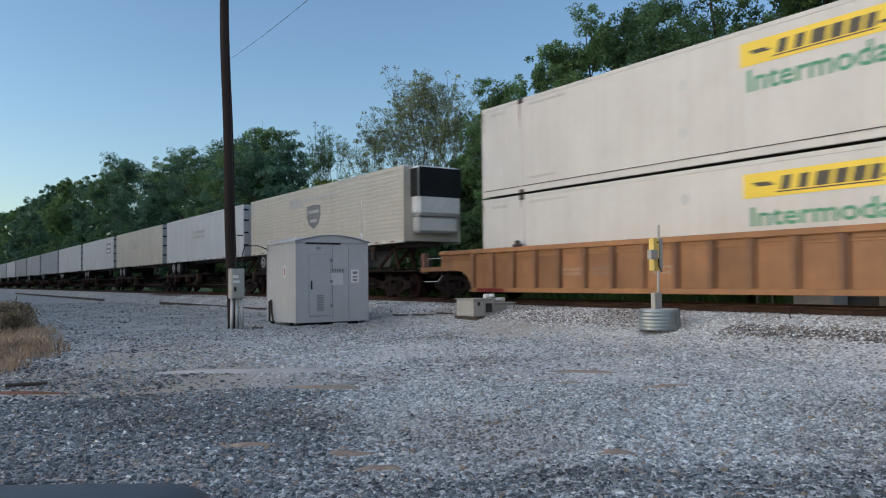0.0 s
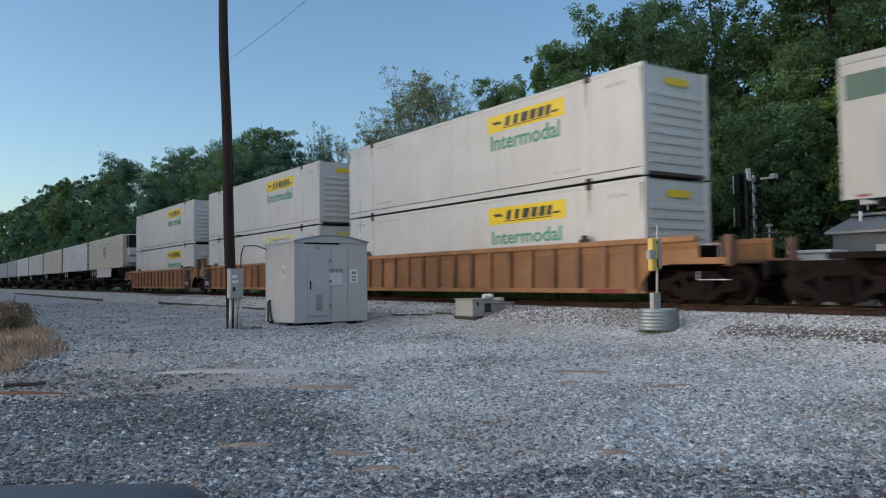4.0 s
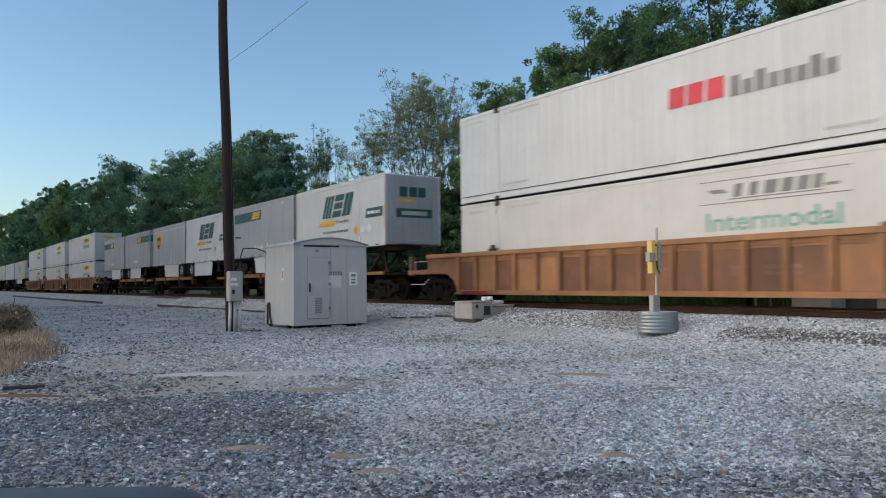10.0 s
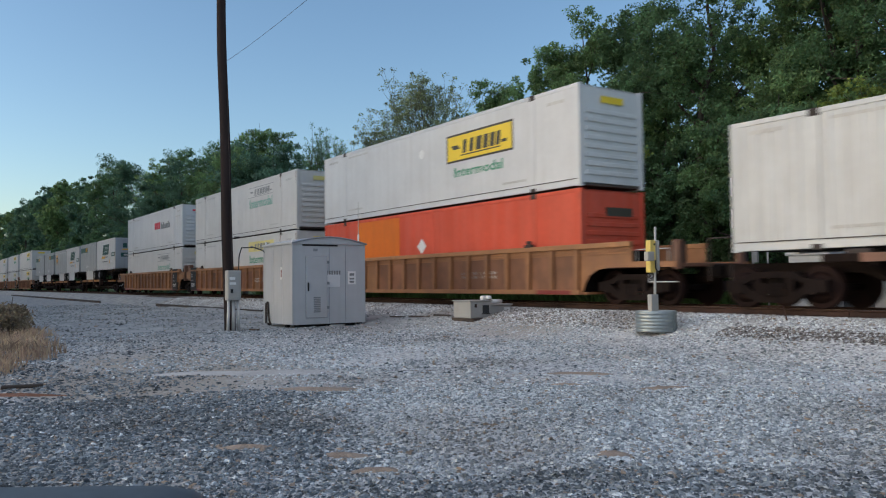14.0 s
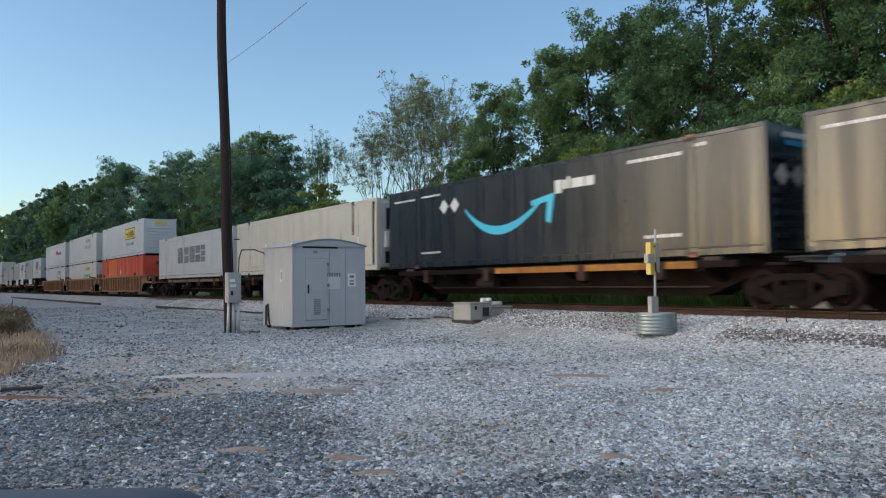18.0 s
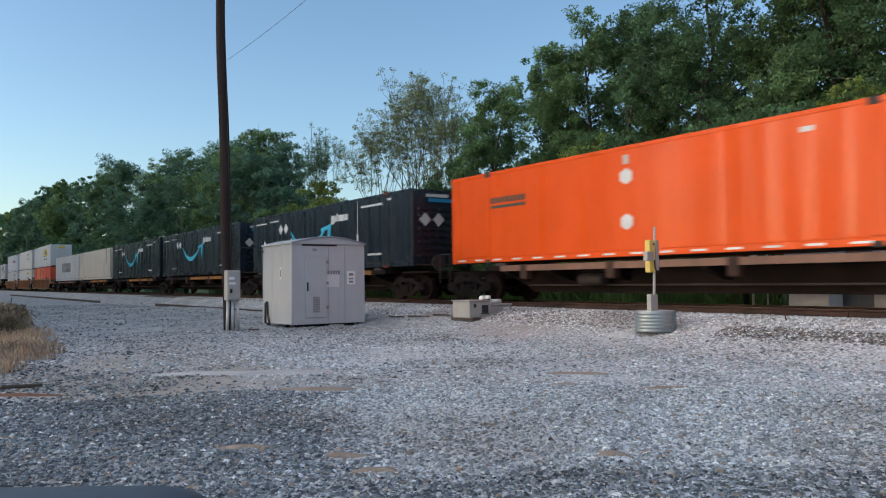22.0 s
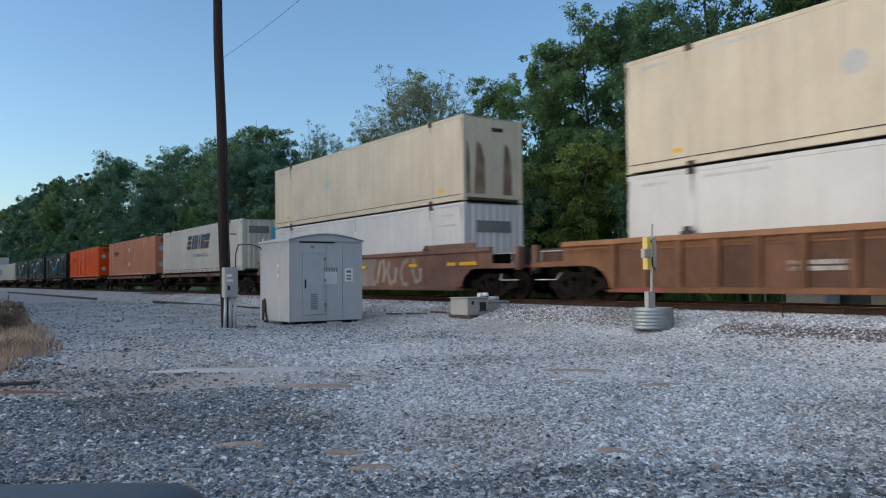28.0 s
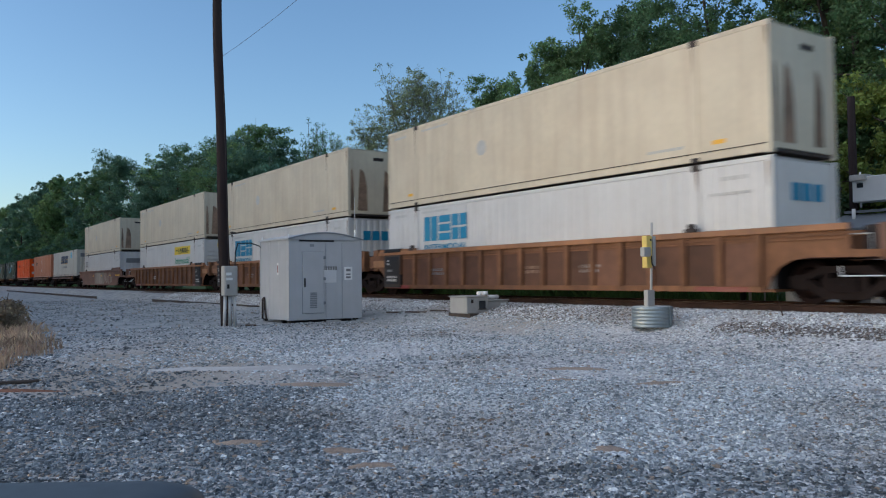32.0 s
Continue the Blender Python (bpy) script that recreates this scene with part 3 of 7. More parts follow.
    if ribs:
        for x in ([] if cl else [a + 0.05]) + ([] if cr else [c - 1.13]):
            part("placard_frame", slab([(x - 0.04, 0.30), (x + 1.10, 0.30), (x + 1.10, 1.50), (x - 0.04, 1.50)], -1.578, -1.475), CASTING, car, "dark steel placard frame")
            part("frame_cap", bx(x - 0.06, x + 1.12, -1.585, -1.40, 1.60, 1.735, bevel=0.02), BLACK, car)
            p = part("placard", bx(x + 0.07, x + 0.99, -1.588, -1.579, 0.42, 1.44), BLACK, car, "black data placard")
            marking_bars(x + 0.18, x + 0.86, 0.50, 0.74, 2, -1.589, FAINT, p, seed=seed + 3)
            marking_bars(x + 0.18, x + 0.60, 0.86, 0.98, 1, -1.589, GREYTXT, p, seed=seed + 5)
            for z in (1.26, 1.14):
                part("placard_bar", bx(x + 0.20, x + 0.34, -1.591, -1.588, z, z + 0.07), FAINT, p)
        for k in range(3):
            x = rnd.uniform(a + 3, c - 4)
            marking_bars(x, x + rnd.uniform(0.5, 0.9), 0.72, 0.98, 2, -1.473, rnd.choice((FAINT, GREYTXT, RUSTMARK)), car, seed=seed + k)
        part("red_tape", bx(c - 1.75, c - 0.35, -1.534, -1.531, low + 0.0, low + 0.11), REDLAMP, car)
        part("red_tape", bx(a + 0.3, a + 1.7, -1.534, -1.531, low + 0.0, low + 0.11), REDLAMP, car)
    else:
        part("graffiti", slab([(8.65, 0.38), (9.9, 0.34), (11.4, 0.40), (12.9, 0.36), (12.75, 0.9), (12.95, 1.48), (11.2, 1.44), (9.8, 1.49), (8.6, 1.44)], -1.476, -1.472), GRAFFITI, car, "faded pale graffiti panel")
        strokes = [[(13.0, 0.50), (13.25, 1.30), (13.5, 1.38), (13.6, 0.95), (13.45, 0.55)], [(13.95, 1.35), (13.8, 0.95), (14.0, 0.50), (14.35, 0.60), (14.45, 1.10)],
                   [(15.3, 1.35), (14.95, 1.25), (14.75, 0.90), (14.9, 0.50), (15.25, 0.45)],
                   [(15.70, 1.38), (15.60, 0.95), (15.80, 0.55), (16.1, 0.65), (16.1, 1.05)]]
        for k, line in enumerate(strokes):
            b, w, prev = bmesh.new(), 0.085 + 0.02 * (k % 2), None
            for i, (x, z) in enumerate(line):
                (x0, z0), (x1, z1) = line[max(0, i - 1)], line[min(len(line) - 1, i + 1)]
                d = math.hypot(x1 - x0, z1 - z0)
                nx_, nz_ = -(z1 - z0) / d * w, (x1 - x0) / d * w
                cur = [b.verts.new((x + q * nx_, y_, z + q * nz_)) for q, y_ in ((-1, -1.476), (1, -1.476), (1, -1.471), (-1, -1.471))]
                if prev:
                    for j in range(4):
                        b.faces.new((prev[j], prev[(j + 1) % 4], cur[(j + 1) % 4], cur[j]))
                prev = cur
            part("graffiti", b, GRAFFITI, car, "faded pale graffiti stroke")
        for x0, x1 in ((8.02, 8.28), (11.85, 12.2), (15.45, 15.95), (17.86, 18.34), (18.57, 19.5)):
            part("yellow_tape", bx(x0, x1, -1.536, -1.50, 1.09, 1.20), GOLD, car)
        part("end_panel", slab([(16.4, 1.55), (c + 1.0, 1.55), (c + 1.2, 1.1), (c + 0.75, 0.95), (c + 0.4, 0.72), (c + 0.2, low + 0.1), (16.4, low + 0.1)], -1.50, -1.475), BROWN, car)
        part("raised_wall", bx(16.4, xr - 0.6, -1.52, -1.42, 1.63, 1.82, bevel=0.02), BROWN, car)
    if cl:
        bogie_at(xl, car); coupler(0.04, -1, car)
    bogie_at(xr, car)
    if cr:
        coupler(L - 0.04, 1, car)
    MOVERS.append((car, s))
    return car


def spine_car(s, L, cl, cr, deck, label, yellow=True, deck_at=None):
    """A spine car: deep centre sill, side arms and decks. deck: 'box' for a container, 'pups' or 'trailer' for road trailers."""
    car = thing("spine_car", label, "railcar", "spine cars of the train")
    xl, xr = ends(cl, cr, L)
    e0, e1 = 0.3 if cl else 0.1, L - (0.3 if cr else 0.1)
    zt = 1.0
    sill = [(e0, 0.78), (xl + 1.5, 0.76), (xl + 2.6, 0.33), (xr - 2.6, 0.33), (xr - 1.5, 0.76), (e1, 0.78), (e1, zt), (e0, zt)]
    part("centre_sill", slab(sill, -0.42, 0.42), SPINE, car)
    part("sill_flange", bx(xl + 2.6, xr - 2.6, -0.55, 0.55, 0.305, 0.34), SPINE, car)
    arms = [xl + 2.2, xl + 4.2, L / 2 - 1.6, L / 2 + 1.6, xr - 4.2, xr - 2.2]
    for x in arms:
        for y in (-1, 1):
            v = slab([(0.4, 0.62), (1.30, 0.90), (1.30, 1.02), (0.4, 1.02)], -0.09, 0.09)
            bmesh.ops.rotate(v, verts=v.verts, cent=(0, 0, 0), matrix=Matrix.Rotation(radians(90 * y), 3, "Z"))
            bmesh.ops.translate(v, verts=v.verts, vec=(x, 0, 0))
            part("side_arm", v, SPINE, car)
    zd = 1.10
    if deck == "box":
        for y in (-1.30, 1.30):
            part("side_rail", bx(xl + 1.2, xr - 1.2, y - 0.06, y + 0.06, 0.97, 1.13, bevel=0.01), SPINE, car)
            if yellow:
                part("yellow_edge", bx(L / 2 - 1.4, xr - 3.6, y - 0.075, y + 0.075, 0.96, 1.135), YELLOWRAIL, car, "worn yellow deck edge")
            else:
                part("deck_edge", bx(xl + 2.0, xr - 3.6, y - 0.075, y + 0.075, 0.96, 1.135), BROWN, car, "rusty deck edge")
            part("yellow_edge", bx(xr - 3.2, xr - 2.6 + 0.3 * yellow, y - 0.072, y + 0.072, 0.96, 1.135), YELLOWRAIL, car, "worn yellow deck edge")
        for x in (xl + 3.1, xl + 6.6, L / 2 + 2.4, xr - 3.4):
            part("deck_bracket", bx(x - 0.15, x + 0.15, -1.40, -1.12, 0.70, 1.15, bevel=0.03), HITCH, car)
        for x in (xl + 1.9, xr - 1.9):
            part("container_pedestal", bx(x - 0.25, x + 0.25, -1.30, 1.30, 1.0, 1.225, bevel=0.02), CASTING, car)
    else:
        d0, d1 = xl + 1.0, xl + 8.5
        if deck == "pups":
            d0, d1 = deck_at or (L / 2 - 7.8, L / 2 + 1.9)
        for y in (-1, 1):
            y0, y1 = sorted((0.52 * y, 1.33 * y))
            part("wheel_deck", bx(d0, d1, y0, y1, 1.12, 1.20, bevel=0.01), SPINE, car)
            part("deck_edge", bx(d0 + 0.1, d1 - 0.1, 1.33 * y - 0.05, 1.33 * y + 0.05, 1.03, 1.225, bevel=0.008), YELLOWRAIL if deck == "pups" else SPINE, car, "worn deck edge")
            for q in (0.02, 0.30, 0.66, 0.98):
                bxx = d0 + (d1 - d0) * q
                part("deck_bracket", bx(bxx - 0.14, bxx + 0.14, *sorted((1.10 * y, 1.41 * y)), 0.72, 1.24, bevel=0.03), HITCH, car)
            part("kerb", bx(d0, d1, 0.60 * y - 0.04, 0.60 * y + 0.04, 1.20, 1.32), SPINE, car)
        hitches = ((xr - 1.3, 1),) if deck == "trailer" else ((xl + 1.3, -1), (xr - 1.3, 1))
        for hx, m in hitches:
            b = bx(hx - 0.30, hx + 0.30, -0.5, 0.5, 1.95, 2.08, bevel=0.02)
            for y in (-0.38, 0.38):
                tube((hx, y, 2.0), (hx + m * 0.35, y, zt), 0.075, 0.075, 6, b)
                tube((hx, y, 1.98), (hx - m * 1.55, y, zt), 0.07, 0.07, 6, b)
            part("trailer_hitch", b, HITCH, car, "dark rusty folding trailer hitch")
            part("hitch_deck", bx(hx - 1.3, hx + 1.3, -1.15, 1.15, 1.0, 1.09), SPINE, car)
            part("side_rail", bx(hx - 1.5, hx + 1.4, -1.26, -1.14, 1.0, 1.13, bevel=0.01), YELLOWRAIL if m > 0 and deck == "pups" else SPINE, car)
    part("brake_pipe", pipe([(xl + 2.5, -0.62, 0.52), (xr - 2.5, -0.62, 0.52)], 0.03, 6), CASTING, car)
    part("brake_cylinder", tube((L / 2 - 3.0, -0.75, 0.68), (L / 2 - 2.1, -0.75, 0.68), 0.17, 0.17, 12), CASTING, car)
    part("end_sheet", bx(e1 - 1.9 if cr else e1 - 0.5, e1, -1.2, 1.2, 0.99, 1.05), SPINE, car)
    if cl:
        bogie_at(xl, car); coupler(0.04, -1, car)
        part("grab_iron", pipe([(0.4, -1.2, 0.6), (0.4, -1.2, 1.6), (1.0, -1.2, 1.6), (1.0, -1.2, 0.6)], 0.018, 6), CASTING, car)
    bogie_at(xr, car)
    if cr:
        coupler(L - 0.04, 1, car)
        part("brake_wheel", tube((L - 0.6, -0.6, 1.35), (L - 0.55, -0.6, 1.35), 0.28, 0.28, 16), CASTING, car)
    MOVERS.append((car, s))
    return car


# ---- the train: containers ----
BOX_L, BOX_H = 16.15, 2.90
SIDE = {}


def side_panel(kind, L, H):
    """One long side of a container, as a folded or plated sheet at y = 0, folds going to +y."""
    b = bmesh.new()
    z0, z1 = 0.16, H - 0.10
    xs, d = [], []
    if kind == "folded":
        x = 0.18
        while x < L - 0.2:
            for dx, y in ((0.0, 0), (0.16, 0), (0.19, 0.022), (0.30, 0.022), (0.33, 0)):
                if x + dx < L - 0.17:
                    xs.append(x + dx); d.append(y)
            x += 0.33
    else:
        n = 13
        for i in range(n):
            x0, x1 = 0.16 + (L - 0.32) * i / n, 0.16 + (L - 0.32) * (i + 1) / n
            xs += [x0, x1 - 0.014, x1 - 0.010, x1 - 0.004]
            d += [0, 0, 0.004, 0.004]
    xs.append(L - 0.16); d.append(0)
    prev = None
    for x, y in zip(xs, d):
        cur = [b.verts.new((x, y, z)) for z in (z0, z1)]
        if prev:
            b.faces.new((prev[0], cur[0], cur[1], prev[1]))
        prev = cur
    return b


def end_panel(kind, H):
    """One end of a container, a folded or flat sheet at x = 0, folds going to -x."""
    b = bmesh.new()
    prof = [(-1.2, 0), (1.2, 0)]
    if kind == "folded":
        prof = [(y, q) for i in range(8) for y, q in ((-1.18 + i * 0.30, 0), (-1.04 + i * 0.30, 0), (-1.01 + i * 0.30, 0.03), (-0.91 + i * 0.30, 0.03))] + [(1.2, 0)]
    prev = None
    for y, q in prof:
        cur = [b.verts.new((-q, y, z)) for z in (0.12, H - 0.06)]
        if prev:
            b.faces.new((prev[0], cur[0], cur[1], prev[1]))
        prev = cur
    return b


MESH = {}


def shared(key, make, mat):
    """One mesh for alike pieces."""
    if key not in MESH:
        b = make()
        bmesh.ops.recalc_face_normals(b, faces=b.faces)
        me = bpy.data.meshes.new("piece")
        b.to_mesh(me); b.free()
        me.materials.append(mat)
        MESH[key] = me
    return MESH[key]


def container(s, z, mat, label, kind=("flat", "ribbed"), L=BOX_L, tape=None, post_mat=None, group="shipping containers of the train"):
    """A long road and rail container with frame, lifting posts and corner castings; z: its underside over the rails."""
    H = BOX_H
    box = thing("shipping_container", label, "container", group)
    k = mat.name
    sp = shared(("sp", kind[0], k, L), lambda: side_panel(kind[0], L, H), mat)
    part("side_panel", sp, mat, box).location = (0, -1.284, 0)
    o = part("side_panel", sp, mat, box)
    o.location, o.rotation_euler = (L, 1.284, 0), (0, 0, math.pi)
    ep = shared(("ep", kind[1], k), lambda: end_panel(kind[1], H), mat)
    o = part("end_panel", ep, mat, box)
    o.location, o.rotation_euler = (0.03, 0, 0), (0, 0, math.pi)
    o = part("end_panel", ep, mat, box)
    o.location = (L - 0.03, 0, 0)
    if kind[1] == "ribbed":
        for i in range(8):
            part("end_rib", shared(("er", k), lambda: bx(-0.004, 0.045, -1.04, 1.04, 0, 0.13, bevel=0.014), mat), mat, o).location = (0, 0, 0.34 + i * 0.25)
    part("roof_panel", shared(("rp", k, L), lambda: bx(0.05, L - 0.05, -1.26, 1.26, H - 0.04, H - 0.02), mat), mat, box)
    part("floor_panel", shared(("fp", L), lambda: bx(0.05, L - 0.05, -1.26, 1.26, 0.04, 0.10), TIE), TIE, box)
    part("top_rail", shared(("tr", k, L), lambda: bx(0.02, L - 0.02, NEAR, NEAR + 0.07, H - 0.11, H, bevel=0.012), mat), mat, box)
    part("top_rail", shared(("tr2", k, L), lambda: bx(0.02, L - 0.02, -NEAR - 0.07, -NEAR, H - 0.11, H, bevel=0.012), mat), mat, box)
    part("bottom_rail", shared(("br", k, L), lambda: bx(0.02, L - 0.02, NEAR, NEAR + 0.08, 0.02, 0.19, bevel=0.012), mat), mat, box)
    part("bottom_rail", shared(("br2", k, L), lambda: bx(0.02, L - 0.02, -NEAR - 0.08, -NEAR, 0.02, 0.19, bevel=0.012), mat), mat, box)
    part("rail_lip", shared(("lip", k, L), lambda: bx(0.1, L - 0.1, NEAR - 0.004, NEAR + 0.02, 0.205, 0.225), CASTING if tape is None else mat), mat, box)
    for x0 in (0.0, L - 0.17):
        for y0 in (NEAR, -NEAR - 0.14):
            part("corner_post", shared(("cp", k, x0, y0), lambda x0=x0, y0=y0: bx(x0, x0 + 0.17, y0, y0 + 0.14, 0.0, H, bevel=0.012), mat), mat, box)
    pm = post_mat or mat
    for x in (1.98, L - 1.98):
        for sy in (-1, 1):
            y0, y1 = sorted((sy * 1.299, sy * 1.22))
            post = part("lifting_post", shared(("lp", pm.name, x, sy), lambda: bx(x - 0.11, x + 0.11, y0, y1, 0.02, H - 0.02, bevel=0.01), pm), pm, box)
            part("casting", shared(("ca", x, sy), lambda: bx(x - 0.12, x + 0.12, *sorted((sy * 1.305, sy * 1.15)), H - 0.16, H + 0.012, bevel=0.012), CASTING), CASTING, post)
            part("casting", shared(("cb", x, sy), lambda: bx(x - 0.12, x + 0.12, *sorted((sy * 1.305, sy * 1.15)), -0.012, 0.12, bevel=0.012), CASTING), CASTING, post)
    if mat in (WHITE, TAN, CREAM):
        rnd = random.Random(int(abs(s) * 10 + z * 7))
        for x in (0.06, 1.98, L - 1.98, L - 0.10):
            h, w = rnd.uniform(0.25, 0.9), rnd.uniform(0.02, 0.05)
            dx = rnd.uniform(-0.05, 0.05)
            part("rust_streak", slab([(x + dx - w, H - 0.13), (x + dx + w, H - 0.13), (x + dx + 0.4 * w, H - 0.13 - 0.6 * h), (x + dx, H - 0.13 - h), (x + dx - 0.6 * w, H - 0.13 - 0.5 * h)], -1.3025, -1.3005), RUSTMARK, box, "brown rust streak")
    for x0 in (-0.002, L - 0.168):
        for y0 in (NEAR - 0.002, -NEAR - 0.148):
            for z0 in (-0.002, H - 0.118):
                part("corner_casting", shared(("cc", k, x0, y0, z0), lambda x0=x0, y0=y0, z0=z0: bx(x0, x0 + 0.17, y0, y0 + 0.15, z0, z0 + 0.12, bevel=0.01), pm), pm, box)
    if tape:
        for i in range(int(L / 0.95)):
            x = 0.35 + i * 0.95
            part("reflector_tape", shared(("tape", tape.name), lambda: bx(0, 0.42, NEAR - 0.003, NEAR + 0.001, 0.075, 0.125), tape), tape, box).location.x = x
    MOVERS.append((box, s))
    box.location.z = z
    return box


FACE = -1.287     # where markings lie on a container's side


def side_bars(box, L, mat, seed, count=4):
    """Stencilled numbers and notes on a container's side, unreadable."""
    spots = [(0.5, 1.3, 2.55, 2.68), (2.35, 4.0, 2.60, 2.70), (L - 3.4, L - 2.3, 0.36, 0.46), (2.3, 3.5, 0.38, 0.48), (L - 1.3, L - 0.6, 2.42, 2.56), (L - 1.6, L - 0.5, 2.1, 2.2)]
    for i, (x0, x1, z0, z1) in enumerate(spots[:count]):
        marking_bars(x0, x1, z0, z1, 1, FACE, mat, box, seed=seed + i)


def yellow_sign(box, z0, z1, word_z, faded=0, x0=9.65, x1=13.25, frame_mat=None, wx=(9.82, 13.05)):
    """A yellow haulier's panel with a plain dark emblem and the word below it."""
    ym = (SIGNYEL, FADEYEL, WHITE)[faded]
    bm = (SIGNBLACK, GREYTXT, GREYTXT)[faded]
    if frame_mat:
        part("sign_border", bx(x0 - 0.07, x1 + 0.07, FACE - 0.002, FACE, z0 - 0.07, z1 + 0.07), frame_mat, box)
    panel = part("haulier_panel", bx(x0, x1, FACE - 0.005, FACE, z0, z1), ym, box, ("yellow", "faded yellow", "bleached white")[faded] + " panel with a dark emblem")
    h, w = z1 - z0, x1 - x0
    b = slab([(x0 + 0.06 * w, z0 + 0.62 * h), (x0 + 0.17 * w, z0 + 0.62 * h), (x0 + 0.22 * w, z0 + 0.45 * h), (x0 + 0.10 * w, z0 + 0.45 * h)], FACE - 0.008, FACE - 0.005)
    for u0, u1 in ((0.25, 0.32), (0.36, 0.43), (0.46, 0.56), (0.575, 0.66), (0.675, 0.76), (0.77, 0.84)):
        q = lambda u, v: (x0 + u * w + 0.018 * w * v, z0 + (0.24 + 0.54 * v) * h)
        slab([q(u0, 0), q(u1 - 0.012, 0), q(u1 - 0.012, 1), q(u0, 1)], FACE - 0.008, FACE - 0.005, b)
    bx(x0 + 0.85 * w, x0 + 0.93 * w, FACE - 0.008, FACE - 0.005, z0 + 0.30 * h, z0 + 0.42 * h, b)
    bx(x0 + 0.22 * w, x0 + 0.84 * w, FACE - 0.008, FACE - 0.005, z0 + 0.14 * h, z0 + 0.19 * h, b)
    if faded == 2:
        bx(x0, x1, FACE - 0.008, FACE - 0.005, z0, z0 + 0.04 * h, b); bx(x0, x1, FACE - 0.008, FACE - 0.005, z1 - 0.04 * h, z1, b)
    pieces("emblem_bar", b, bm, panel)
    if word_z:
        word("Intermodal", wx[0], wx[1], word_z[0], word_z[1], FACE - 0.001, GREENTXT if faded != 2 else GREENPALE, box)


def slot_bars(b, bars, z0, z1, slant, y):
    """Plain emblem blocks, slanted, with slots: no letters."""
    h = z1 - z0
    for x, w, kind in bars:
        q = lambda u, v: (x + u * w + slant * v, z0 + v * h)
        shapes = {"i": [((0, 0), (1, 1))], "t": [((0, 0), (1, .44)), ((0, .54), (1, 1))], "u": [((0, 0), (.28, 1)), ((.36, 0), (.64, 1)), ((.72, 0), (1, 1))],
                  "s": [((0, 0), (1, .28)), ((0, .36), (1, .64)), ((0, .72), (1, 1))], "r": [((0, 0), (.46, 1)), ((.54, 0), (1, 1))],
                  "x": [((0, 0), (.46, .46)), ((.54, 0), (1, .46)), ((.0, .54), (.46, 1)), ((.54, .54), (1, 1))]}[kind]
        for (u0, v0), (u1, v1) in shapes:
            slab([q(u0, v0), q(u1, v0), q(u1, v1), q(u0, v1)], y - 0.004, y, b)


def end_sign(box, mat, L, z0, z1, y0=-0.45, y1=0.45, name="end_sign"):
    part(name, bx(L - 0.004 + 0.022, L + 0.024, y0, y1, z0, z1), mat, box)


def stack(s, top, bottom):
    """Two containers in a well: upper and lower, each made by a function of its place."""
    bottom(s, 0.325)
    top(s, 0.325 + BOX_H + 0.055)


def white_haulier(s, z, faded=0, low=False, seed=1):
    box = container(s, z, WHITE, "white haulier's container with a yellow panel and green lettering", ("flat", "ribbed"))
    if low:
        yellow_sign(box, 2.06, 2.60, (1.43, 1.86), faded)
    else:
        yellow_sign(box, 2.05, 2.58, (1.46, 1.96), faded)
    side_bars(box, BOX_L, FAINT, seed, 5)
    part("vent", disc(8.05, 2.0 if not low else 2.2, 0.14, FACE - 0.006, FACE), TOTEGREY, box)
    part("vent", disc(8.05, 0.85, 0.14, FACE - 0.006, FACE), TOTEGREY, box)
    end_sign(box, SIGNYEL if not faded else FADEYEL, BOX_L, 2.42, 2.62)
    return box


def border_haulier(s, z):
    box = container(s, z, WHITE2, "white container with a black-edged yellow panel and green lettering", ("flat", "ribbed"))
    yellow_sign(box, 1.50, 2.32, (0.92, 1.24), 0, 9.72, 13.2, SIGNBLACK, (10.1, 12.75))
    side_bars(box, BOX_L, FAINT, 77, 5)
    part("vent", disc(8.05, 2.0, 0.16, FACE - 0.006, FACE), LIGHTTXT, box)
    end_sign(box, SIGNYEL, BOX_L, 2.42, 2.62)
    return box


def logistics_box(s, z):
    box = container(s, z, WHITE2, "white container with a red and grey haulier's emblem", ("folded", "ribbed"))
    b, c = bmesh.new(), bmesh.new()
    for i, x in enumerate((8.8, 9.35, 9.9)):
        slab([(x, 1.55), (x + 0.46, 1.55), (x + 0.50, 2.05), (x + 0.04, 2.05)], FACE - 0.006, FACE, b)
    for i in range(8):
        x = 10.55 + i * 0.32
        slab([(x, 1.52), (x + 0.25, 1.52), (x + 0.26, 1.84 + (0.14 if i in (0, 2, 6) else 0)), (x + 0.01, 1.84 + (0.14 if i in (0, 2, 6) else 0))], FACE - 0.006, FACE, c)
    pieces("emblem_bar", b, REDTXT, box, "red emblem bar")
    pieces("emblem_bar", c, GREYTXT, box, "grey emblem bar")
    side_bars(box, BOX_L, FAINT, 31, 6)
    end_sign(box, REDTXT, BOX_L, 2.45, 2.56, -0.6, -0.1)
    end_sign(box, GREYTXT, BOX_L, 2.45, 2.54, -0.05, 0.6)
    return box


